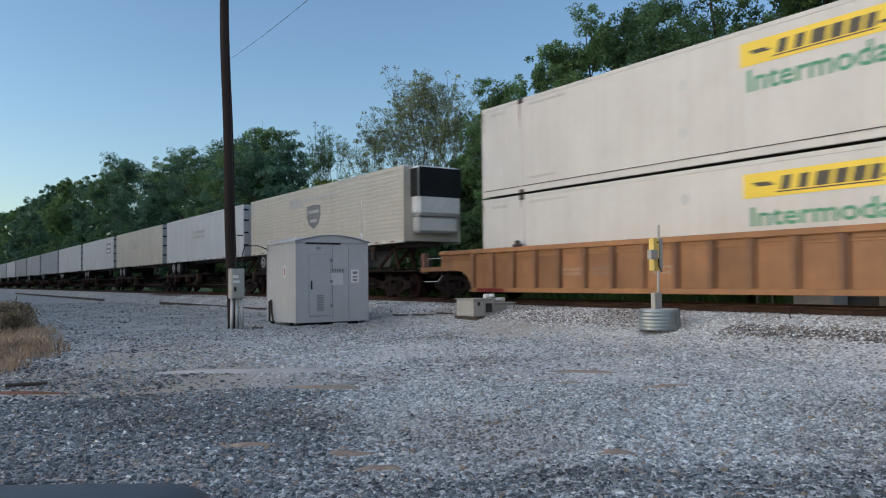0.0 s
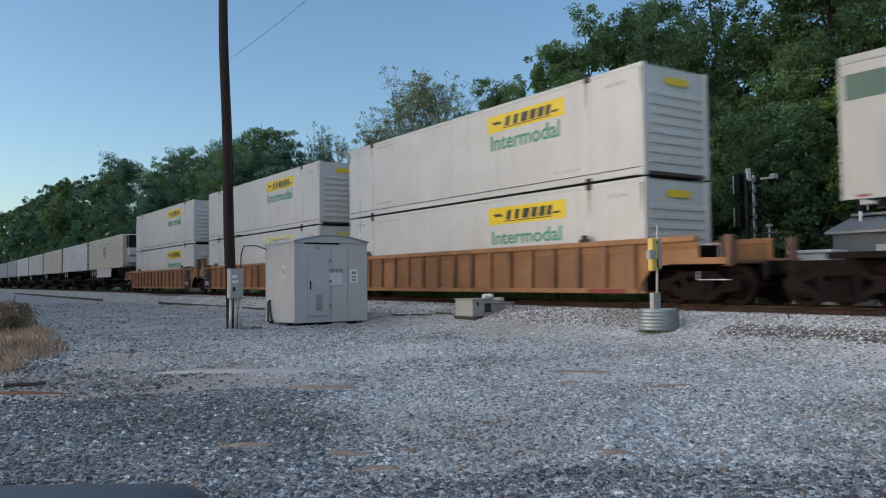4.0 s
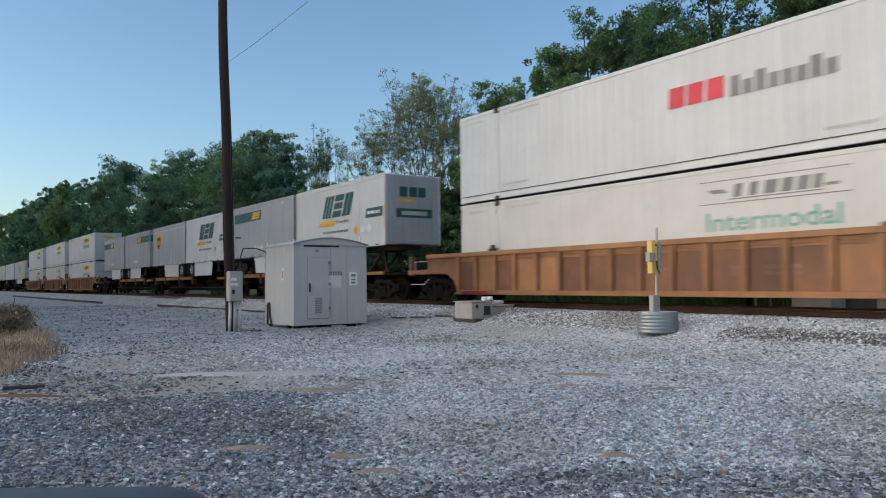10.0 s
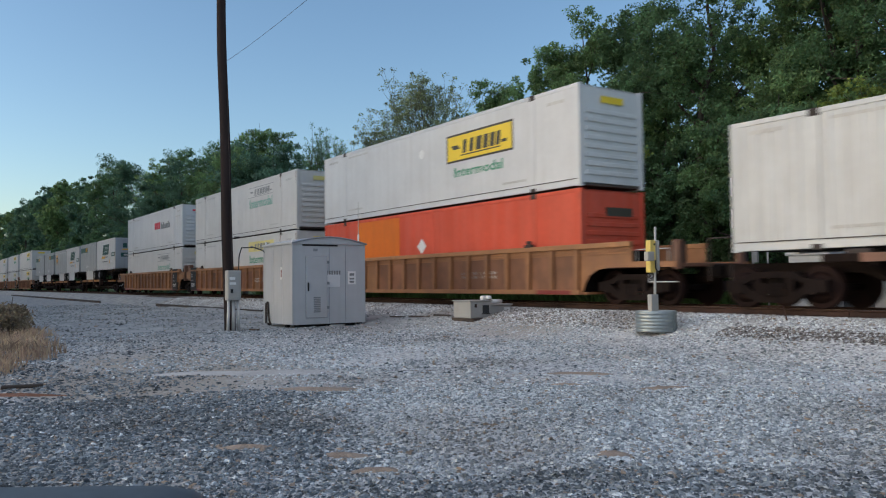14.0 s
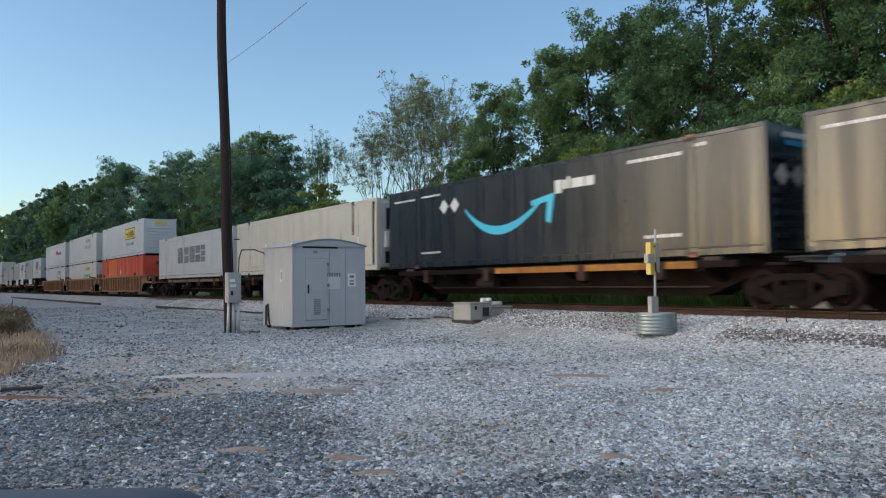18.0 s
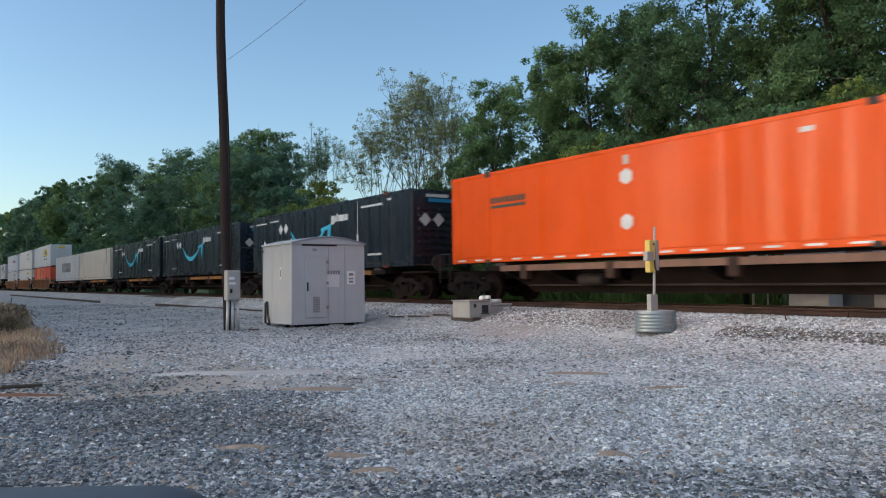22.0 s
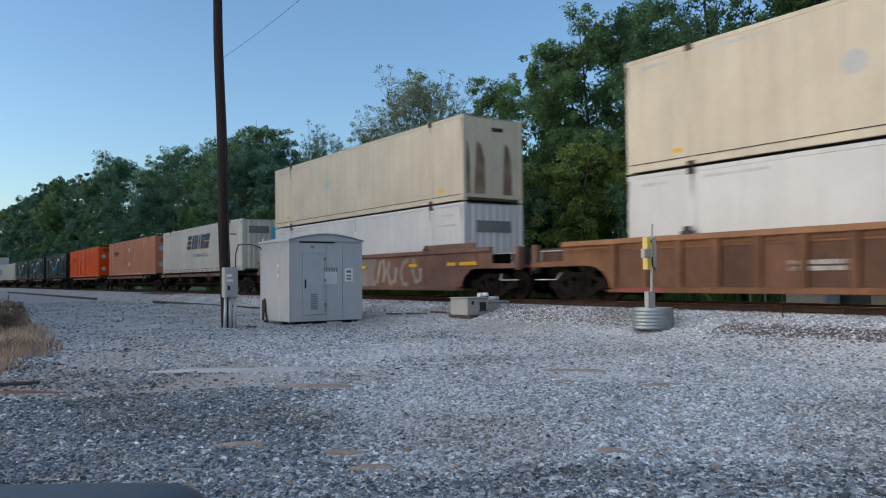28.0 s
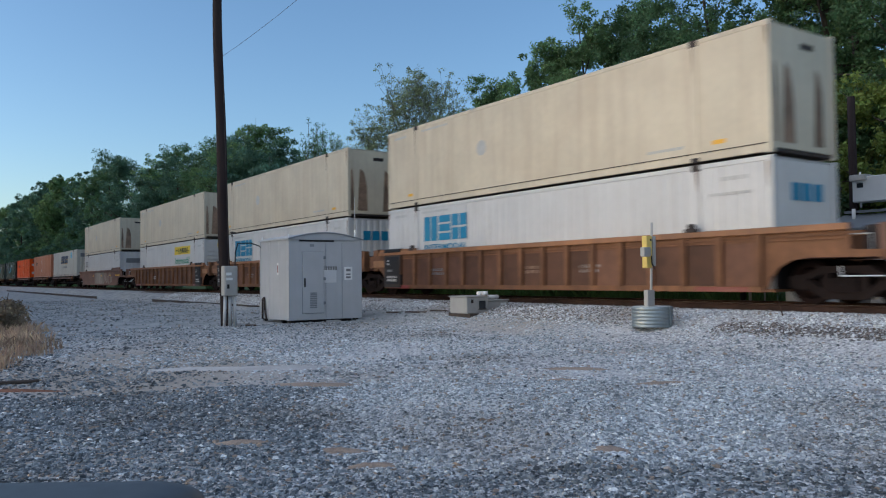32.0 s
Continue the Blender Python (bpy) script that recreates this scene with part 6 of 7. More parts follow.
for x, y, a, L in ((-20.4, 13.0, 20, 0.8), (-21.5, 12.9, 35, 0.6), (-19.6, 13.3, 10, 0.7), (-21.6, 8.15, 30, 0.35), (-11.9, 1.25, 75, 0.5)):
    b = bx(-L / 2, L / 2, -0.05, 0.05, 0, 0.045, bevel=0.012)
    me = bpy.data.meshes.new("scrap"); b.to_mesh(me); b.free(); me.materials.append(TIE)
    o = tagged(new("scrap_timber", me), "dark broken piece of timber lying on the gravel", "timber", "timber scraps")
    o.matrix_world = pose(x, y, float(gz(x, y)) + 0.005, 0, 0, a)

# ---- equipment shed ----
SHEDPALE = material("pale_plate_paint", (0.58, 0.59, 0.60), 0.45, vary=0.03)
SX0, SX1, SY0, SY1 = -24.38, -22.05, 9.52, 11.98
SZ, STOP = 0.14, 2.60
shed = thing("equipment_shed", "grey metal trackside equipment shed with a low arched roof", "shed")
b = bx(SX0, SX1, SY0, SY1, SZ, STOP)
mid = (SY0 + SY1) / 2
part("shed_body", b, SHEDGREY, shed)
arch = [(SY0 - 0.05, STOP), (SY0 - 0.05, STOP + 0.05)] + [(SY0 - 0.05 + (SY1 - SY0 + 0.1) * i / 8, STOP + 0.05 + 0.20 * math.sin(math.pi * i / 8)) for i in range(1, 8)] + [(SY1 + 0.05, STOP + 0.05), (SY1 + 0.05, STOP)]
b = slab(arch, SX0 - 0.05, SX1 + 0.05)
for v in b.verts:
    v.co = Vector((v.co.y, v.co.x, v.co.z))
part("roof", b, SHEDGREY, shed)
rim = [(SX1 + 0.07, y, z - 0.03) for y, z in arch[1:-1]]
part("roof_trim", pipe(rim, 0.022, 6), GREYROOF, shed, "dark metal roof edge")
part("vent_slot", bx(SX1 + 0.003, SX1 + 0.02, SY0 + 0.32, SY0 + 1.5, STOP - 0.06, STOP - 0.01), BLACK, shed)
for y in (SY0, SY1):
    part("corner_trim", bx(SX1 - 0.03, SX1 + 0.012, y - 0.015, y + 0.015, SZ, STOP), SHEDGREY, shed)
part("corner_trim", bx(SX0 - 0.01, SX0 + 0.03, SY0 - 0.012, SY0 + 0.02, SZ, STOP), SHEDGREY, shed)
for x in (SX0 + 0.1, SX1 - 0.1):
    part("lifting_eye", tube((x, SY0 + 0.03, STOP), (x, SY0 + 0.03, STOP + 0.16), 0.03, 0.02, 8), LIGHTTXT, shed)
fx = SX1
part("door_gap", bx(fx + 0.001, fx + 0.004, 9.94, 10.67, 0.33, 2.23), GREYROOF, shed)
door = part("door", bx(fx + 0.003, fx + 0.035, 9.95, 10.66, 0.34, 2.22, bevel=0.008), SHEDGREY, shed, "grey metal door")
part("door_handle", bx(fx + 0.035, fx + 0.08, 9.99, 10.03, 1.15, 1.42, bevel=0.01), BLACK, door)
b = bmesh.new()
for i in range(9):
    bx(fx + 0.035, fx + 0.045, 10.19, 10.42, 0.50 + i * 0.055, 0.535 + i * 0.055, b)
part("louvre", b, GREYROOF, door)
for z in (0.6, 1.35, 2.0):
    part("hinge", bx(fx + 0.02, fx + 0.055, 10.64, 10.72, z, z + 0.09), GREYROOF, door)
hatch = part("hatch", bx(fx + 0.003, fx + 0.015, 10.48, 11.10, 1.27, 1.72, bevel=0.004), SHEDPALE, shed, "paler riveted plate")
marking_bars_x = bmesh.new()
for i in range(8):
    bx(fx + 0.016, fx + 0.018, 10.46 + i * 0.085, 10.46 + i * 0.085 + 0.06, 1.66, 1.78, marking_bars_x)
part("stencilling", marking_bars_x, GREYTXT, shed)
st = part("sticker", bx(fx + 0.003, fx + 0.006, 11.38, 11.66, 1.35, 1.76), LIGHTTXT, shed, "white notice sticker")
for z, h in ((1.62, 0.08), (1.5, 0.05), (1.4, 0.06)):
    part("sticker_mark", bx(fx + 0.006, fx + 0.008, 11.44, 11.60, z, z + h), GREYTXT, st)
st = part("sticker", bx(-22.98, -22.86, SY0 - 0.006, SY0 - 0.003, 1.52, 1.90), LIGHTTXT, shed, "white notice sticker")
part("sticker_mark", bx(-22.95, -22.89, SY0 - 0.008, SY0 - 0.006, 1.6, 1.82), REDLAMP, st)
for y in (10.74, 11.30):
    part("wall_seam", bx(fx + 0.001, fx + 0.006, y - 0.006, y + 0.006, SZ + 0.02, STOP - 0.08), GREYROOF, shed)
for x in (SX0 + 0.78, SX0 + 1.56):
    part("wall_seam", bx(x - 0.006, x + 0.006, SY0 - 0.006, SY0 - 0.001, SZ + 0.02, STOP - 0.02), SHEDPALE, shed)
part("vent_plate", bx(fx + 0.003, fx + 0.01, 10.20, 10.34, 2.38, 2.46), GREYROOF, shed)
for x, y in ((SX0 + 0.2, SY0 + 0.1), (SX0 + 1.7, SY0 + 0.1), (SX1 - 0.1, SY0 + 0.12), (SX1 - 0.1, mid), (SX1 - 0.1, SY1 - 0.15), (SX0 + 0.2, SY1 - 0.15)):
    part("foot", bx(x - 0.06, x + 0.06, y - 0.06, y + 0.06, float(gz(x, y)) - 0.02, SZ), BLACK, shed)
part("skid", bx(SX1 - 0.30, SX1 - 0.22, SY0 + 0.2, SY1 - 0.25, 0.05, 0.14), BLACK, shed)
part("packing_block", bx(SX1 - 0.25, SX1 + 0.05, 10.75, 11.25, 0.03, 0.10, bevel=0.02), BOXGREY, shed, "pale concrete block under the floor")
part("antenna", tube((-22.4, 11.95, STOP), (-22.4, 11.95, 4.02), 0.014, 0.009, 8), FAINT, shed, "thin whip antenna")
part("antenna_base", tube((-22.4, 11.95, STOP), (-22.4, 11.95, STOP + 0.35), 0.03, 0.03, 8), LIGHTTXT, shed)
part("side_pipe", pipe([(-24.1, SY0 - 0.04, 0.12), (-24.1, SY0 - 0.04, 0.75), (-23.95, SY0 - 0.04, 0.80), (-23.9, SY0 - 0.04, 0.4), (-23.6, SY0 - 0.1, 0.12)], 0.03, 8), CASTING, shed)

# ---- pole with meter box ----
PX, PY = -22.29, 7.66
pole = thing("utility_pole", "tall dark weathered timber utility pole, leaning slightly", "utility pole")
top = Vector((PX - 0.10, PY - 0.29, 12.2))
foot = Vector((PX, PY, 0.0))
b = bmesh.new()
rings = []
for i in range(25):
    p = foot.lerp(top, i / 24) + Vector((0.02 * math.sin(i / 3), 0.015 * math.cos(i * 0.57), 0))
    rr = 0.163 - 0.0017 * i
    rings.append([b.verts.new(p + Vector((math.cos(a), math.sin(a), 0)) * rr * (1 + 0.025 * math.sin(5 * a + 0.6 * i))) for a in (2 * math.pi * k / 18 for k in range(18))])
for p, q in zip(rings, rings[1:]):
    for k in range(18):
        b.faces.new((p[k], p[(k + 1) % 18], q[(k + 1) % 18], q[k])).smooth = True
b.faces.new(rings[0][::-1]); b.faces.new(rings[-1])
part("pole_shaft", b, POLEWOOD, pole)
part("pole_conduit", pipe([foot.lerp(top, k) + Vector((0.16 - 0.06 * k, 0.07, 0)) for k in (0.14, 0.25, 0.4, 0.6)], 0.012, 6), CASTING, pole)
part("steel_step", bx(PX + 0.1, PX + 0.16, PY + 0.08, PY + 0.24, 2.75, 2.78), CASTING, pole)
mb = part("meter_box", bx(PX + 0.16, PX + 0.42, PY - 0.20, PY + 0.20, 0.93, 1.79, bevel=0.02), BOXGREY, pole, "grey steel meter box")
part("meter_door", bx(PX + 0.42, PX + 0.44, PY - 0.17, PY + 0.17, 0.99, 1.73, bevel=0.006), BOXGREY, mb)
part("label", bx(PX + 0.441, PX + 0.445, PY - 0.15, PY + 0.01, 1.52, 1.60), LIGHTTXT, mb)
part("label", bx(PX + 0.441, PX + 0.445, PY - 0.15, PY + 0.04, 1.38, 1.45), LIGHTTXT, mb)
part("latch", bx(PX + 0.44, PX + 0.47, PY - 0.12, PY - 0.06, 1.14, 1.26), BLACK, mb)
for dy, r0 in ((-0.17, 0.045), (0.02, 0.05), (0.21, 0.045)):
    part("ground_conduit", pipe([(PX + 0.28, PY + dy * 0.7, 0.95), (PX + 0.28, PY + dy * 0.85, 0.02)], r0, 10), CONDUIT, pole)
part("post_leg", bx(PX + 0.14, PX + 0.20, PY - 0.02, PY + 0.1, 0.0, 1.1), POLEWOOD, pole)
cable = thing("supply_cable", "black cable looping from the pole box to the shed", "cable")
pts = [(PX + 0.3, PY + 0.16, 1.79), (PX + 0.28, PY + 0.18, 2.2), (-22.3, 8.02, 2.46), (-22.8, 8.6, 2.50), (-23.6, 9.2, 2.44), (-24.3, 9.50, 2.42)]
part("cable", pipe(pts, 0.018, 6), BLACK, cable)
wire = thing("overhead_wire", "thin dark overhead wire running up from the pole", "wire")
w0, w1 = Vector((-21.95, 7.45, 7.85)), Vector((-15.2, 6.9, 7.45))
part("wire", pipe([w0.lerp(w1, k) + Vector((0, 0, -0.04 * 4 * k * (1 - k))) for k in (0, 0.25, 0.5, 0.75, 1)], 0.005, 5), CASTING, wire)

# ---- switch box, drum with post ----
sb = thing("junction_box", "grey trackside junction box with a dark window on a timber skid", "equipment box")
bz = float(gz(-18.0, 13.0)) - 0.01
part("box_body", bx(-18.45, -17.62, 12.55, 13.30, bz + 0.10, bz + 0.57, bevel=0.02), BOXGREY, sb)
part("window", bx(-17.62, -17.605, 12.98, 13.20, bz + 0.24, bz + 0.46), GLASSDARK, sb, "small dark window")
part("box_lid", bx(-18.48, -17.60, 12.52, 13.33, bz + 0.57, bz + 0.60, bevel=0.008), BOXGREY, sb)
part("side_box", bx(-18.35, -17.75, 13.34, 14.15, bz + 0.12, bz + 0.44, bevel=0.02), BOXGREY, sb)
part("white_cap", tube((-18.1, 13.30, bz + 0.65), (-18.1, 13.52, bz + 0.65), 0.07, 0.07, 10), LIGHTTXT, sb)
part("white_cap", tube((-18.0, 13.6, bz + 0.55), (-18.0, 13.95, bz + 0.55), 0.06, 0.06, 10), LIGHTTXT, sb)
part("white_plate", bx(-17.75, -17.735, 13.86, 14.06, bz + 0.22, bz + 0.38), LIGHTTXT, sb, "small white plate")
part("white_cap", tube((-17.9, 13.42, bz + 0.62), (-17.9, 13.42, bz + 0.72), 0.09, 0.07, 12), LIGHTTXT, sb)
part("side_lid", bx(-18.38, -17.72, 13.36, 14.17, bz + 0.44, bz + 0.475, bevel=0.008), BOXGREY, sb)
part("window_frame", bx(-17.622, -17.60, 12.95, 13.23, bz + 0.21, bz + 0.235), BLACK, sb)
part("hasp", bx(-17.62, -17.59, 12.70, 12.76, bz + 0.40, bz + 0.50), CASTING, sb)
part("throw_plank", bx(-18.15, -17.70, 14.15, 15.45, bz + 0.14, bz + 0.22, bevel=0.01), TIE, sb, "dark timber under the throw rod")
part("throw_rod", pipe([(-17.9, 13.8, bz + 0.2), (-17.9, 15.7, bz + 0.28)], 0.03, 6), CASTING, sb)
part("skid", bx(-18.6, -17.55, 12.6, 14.25, bz - 0.03, bz + 0.10, bevel=0.01), TIE, sb)

for o in sb.children:
    o.location.y += 0.36

DX, DY = -11.30, 13.21
dz = float(gz(DX, DY)) + 0.0
drum = thing("culvert_base", "short galvanised corrugated steel pipe standing in the gravel", "steel pipe")
b = bmesh.new()
prev = None
for i in range(19):
    rr = 0.425 + (0.022 if i % 3 == 1 else 0.0)
    ring = [b.verts.new((DX + rr * math.cos(a), DY + rr * math.sin(a), dz + 0.44 * i / 18)) for a in (2 * math.pi * k / 36 for k in range(36))]
    if prev:
        for k in range(36):
            f = b.faces.new((prev[k], prev[(k + 1) % 36], ring[(k + 1) % 36], ring[k])); f.smooth = True
    prev = ring
part("corrugated_wall", b, GALV, drum)
part("seam", bx(DX + 0.405, DX + 0.455, DY + 0.03, DY + 0.09, dz, dz + 0.44), GALV, drum)
part("gravel_fill", tube((DX, DY, dz + 0.30), (DX, DY, dz + 0.44), 0.415, 0.40, 30), STONE, drum, "gravel filling")
pp = thing("marker_post", "slender steel post with a yellow wayside box", "post")
pb = dz + 0.43
part("post_shaft", tube((DX, DY - 0.03, pb), (DX + 0.0, DY + 0.04, dz + 2.24), 0.028, 0.026, 10), FAINT, pp)
part("post_base", bx(DX - 0.06, DX + 0.06, DY - 0.19, DY + 0.03, pb, pb + 0.36, bevel=0.01), BOXGREY, pp)
yb = part("yellow_box", bx(DX - 0.06, DX + 0.08, DY - 0.22, DY - 0.05, dz + 1.26, dz + 1.95, bevel=0.012), BOXYEL, pp, "yellow steel box")
part("box_side", bx(DX - 0.06, DX + 0.06, DY + 0.01, DY + 0.10, dz + 1.30, dz + 1.95, bevel=0.01), BOXGREY, pp)
part("dark_label", bx(DX + 0.081, DX + 0.084, DY - 0.12, DY - 0.07, dz + 1.84, dz + 1.88), BLACK, yb)
part("relay_box", bx(DX + 0.04, DX + 0.16, DY - 0.39, DY - 0.18, dz + 1.50, dz + 1.70, bevel=0.012), BOXGREY, pp)
part("cable_loop", pipe([(DX + 0.1, DY - 0.1, dz + 1.52), (DX + 0.11, DY - 0.1, dz + 1.35), (DX + 0.1, DY - 0.03, dz + 1.28), (DX + 0.07, DY + 0.03, dz + 1.24)], 0.013, 6), BLACK, pp)
stake = thing("marker_stake", "thin rusty stake leaning in the ballast", "stake")
part("stake", tube((-8.9, 14.3, 0.42), (-9.0, 14.25, 0.86), 0.014, 0.012, 6), RAILSTEEL, stake)

# ---- behind the track ----
HUTGREY = material("dull_hut_paint", (0.13, 0.15, 0.17), 0.6, vary=0.1, dirt=0.3, spec=0.3)
hz = float(gz(-10, 21.5))
hut = thing("signal_hut", "grey metal signal hut with a low gabled roof behind the track", "hut")
part("hut_body", bx(-11.55, -8.0, 20.6, 23.0, hz, 2.60), HUTGREY, hut)
b = slab([(20.45, 2.58), (21.8, 3.02), (23.15, 2.58), (23.15, 2.52), (20.45, 2.52)], -11.70, -7.85)
for v in b.verts:
    v.co = Vector((v.co.y, v.co.x, v.co.z))
part("hut_roof", b, GREYROOF, hut)
part("hut_door", bx(-10.4, -9.6, 20.57, 20.598, hz + 0.1, 2.2, bevel=0.006), SHEDGREY, hut)
p = part("notice", bx(-9.3, -8.7, 20.585, 20.597, 1.75, 2.35), FAINT, hut)
part("notice_mark", bx(-9.2, -8.8, 20.58, 20.585, 2.1, 2.2), REDLAMP, p)
part("hut_vent", tube((-11.2, 21.4, 2.7), (-11.2, 21.4, 3.15), 0.05, 0.05, 8), LIGHTTXT, hut)
cb = thing("relay_cabinet", "white painted relay cabinet with a flat lid behind the track", "cabinet")
part("cabinet_body", bx(-12.27, -11.14, 19.75, 20.45, hz, 2.00, bevel=0.02), WHITE2, cb)
part("cabinet_lid", bx(-12.34, -11.07, 19.68, 20.50, 2.00, 2.09, bevel=0.02), WHITE2, cb)
part("cabinet_door", bx(-12.2, -11.21, 19.725, 19.745, hz + 0.1, 1.9, bevel=0.006), WHITE2, cb)
part("cabinet_handle", bx(-11.4, -11.36, 19.69, 19.725, 1.1, 1.3), BLACK, cb)
wp = thing("timber_pole", "old brown timber pole carrying a white cabinet", "pole")
part("pole_shaft", tube((-11.45, 21.9, hz - 0.05), (-11.42, 21.85, 6.35), 0.13, 0.10, 12), POLEWOOD, wp)
k = part("pole_cabinet", bx(-11.25, -10.35, 21.45, 21.95, 3.33, 4.02, bevel=0.02), WHITE2, wp, "white steel cabinet")
part("cabinet_hood", bx(-11.30, -10.85, 21.38, 21.98, 3.92, 4.08, bevel=0.01), FAINT, k)
part("cabinet_window", bx(-11.12, -10.95, 21.44, 21.45, 3.72, 3.85), GLASSDARK, k)
part("bracket", pipe([(-11.15, 21.7, 3.20), (-11.15, 21.7, 4.18)], 0.03, 8), LIGHTTXT, wp)
part("cross_arm", bx(-11.6, -9.6, 21.65, 21.72, 3.05, 3.12), GREYROOF, wp)
sg = thing("signal_mast", "railway signal mast with two lamp heads and a side arm", "railway signal")
mx, my = -15.12, 22.0
part("mast", tube((mx, my, hz - 0.05), (mx, my, 4.7), 0.09, 0.075, 12), BLACK, sg)
part("ladder_rail", tube((mx + 0.26, my, hz), (mx + 0.26, my, 4.62), 0.045, 0.045, 8), FAINT, sg)
for z in (4.36, 3.33):
    hd = part("lamp_head", bx(mx - 0.30, mx - 0.14, my - 0.22, my + 0.22, z - 0.36, z + 0.36, bevel=0.03), BLACK, sg, "black two-lamp signal head")
    part("back_plate", bx(mx - 0.42, mx - 0.38, my - 0.12, my + 0.12, z - 0.30, z + 0.30, bevel=0.01), LIGHTTXT, hd)
    for q in (-0.22, 0.22):
        part("lamp_hood", tube((mx - 0.46, my, z + q), (mx - 0.38, my, z + q), 0.07, 0.07, 10), BLACK, hd)
for z in (4.42, 4.08, 3.66, 3.25, 2.86):
    lens = part("signal_lamp", tube((mx + 0.36, my - 0.10, z), (mx + 0.52, my - 0.10, z), 0.11, 0.13, 14), BLACK, sg, "round signal lamp with a glass lens")
    part("lens", tube((mx + 0.42, my - 0.23, z), (mx + 0.42, my - 0.20, z), 0.07, 0.09, 12), GALV, lens)
part("side_arm", bx(mx, mx + 0.95, my - 0.025, my + 0.025, 4.45, 4.50), LIGHTTXT, sg)
part("arm_box", bx(mx + 0.88, mx + 1.06, my - 0.10, my + 0.10, 4.42, 4.58, bevel=0.01), FAINT, sg)
part("finial", bx(mx + 0.02, mx + 0.14, my - 0.06, my + 0.06, 4.5, 4.85), LIGHTTXT, sg)
part("rung_frame", bx(mx + 0.30, mx + 0.42, my - 0.05, my + 0.05, 1.9, 2.3), FAINT, sg)
st2 = thing("vent_pipe", "thin grey standpipe with a small cap behind the track", "pipe")
part("standpipe", tube((-14.35, 22.0, hz), (-14.35, 22.0, 2.95), 0.03, 0.03, 8), FAINT, st2)
part("pipe_cap", bx(-14.42, -14.28, 21.93, 22.07, 2.95, 3.03), FAINT, st2)

# ---- the car that the camera looks out of ----
bon = bx(-2.06, -0.55, -2.0, -0.56, 0.30, 0.905)
bmesh.ops.bevel(bon, geom=list(bon.edges), offset=0.14, segments=6, affect="EDGES", profile=0.6)
for f in bon.faces:
    f.smooth = True
car = thing("parked_car", "dark grey parked car, only the edge of its bonnet showing", "car")
car.rotation_euler.z = radians(-34.05)
part("bonnet", bon, HOOD, car, "dark grey bonnet edge")
for y in (-1.80, -0.78):
    part("tyre", tube((-1.5, y - 0.1, 0.33), (-1.5, y + 0.1, 0.33), 0.33, 0.33, 20), RUBBER, car)


# ---- trees ----
def leaf_mesh(name, centres, radii, per, size, mat, rs):
    """Leaves in clumps: bent diamonds scattered in flattened balls."""
    n = len(centres) * per
    c = np.repeat(centres, per, 0)
    rad = np.repeat(radii, per)
    d = rs.normal(0, 1, (n, 3))
    d /= np.linalg.norm(d, axis=1)[:, None]
    p = c + d * (rad * rs.uniform(0.25, 1.0, n) ** 0.6)[:, None] * np.array((1, 1, 0.72))
    nrm = d * 0.5 + rs.normal(0, 0.7, (n, 3)) + np.array((0, -0.1, 0.45))
    nrm /= np.linalg.norm(nrm, axis=1)[:, None]
    t = np.cross(nrm, rs.normal(0, 1, (n, 3)))
    t /= np.linalg.norm(t, axis=1)[:, None] + 1e-9
    u = np.cross(nrm, t)
    s = (size * rs.uniform(0.6, 1.35, n))[:, None]
    V = np.stack([p - t * s, p - u * s * 0.52 + nrm * s * 0.12, p + t * s, p + u * s * 0.52 + nrm * s * 0.12], 1).reshape(-1, 3)
    F = np.arange(4 * n).reshape(n, 4)
    return mesh_of(name, V, F, mat)


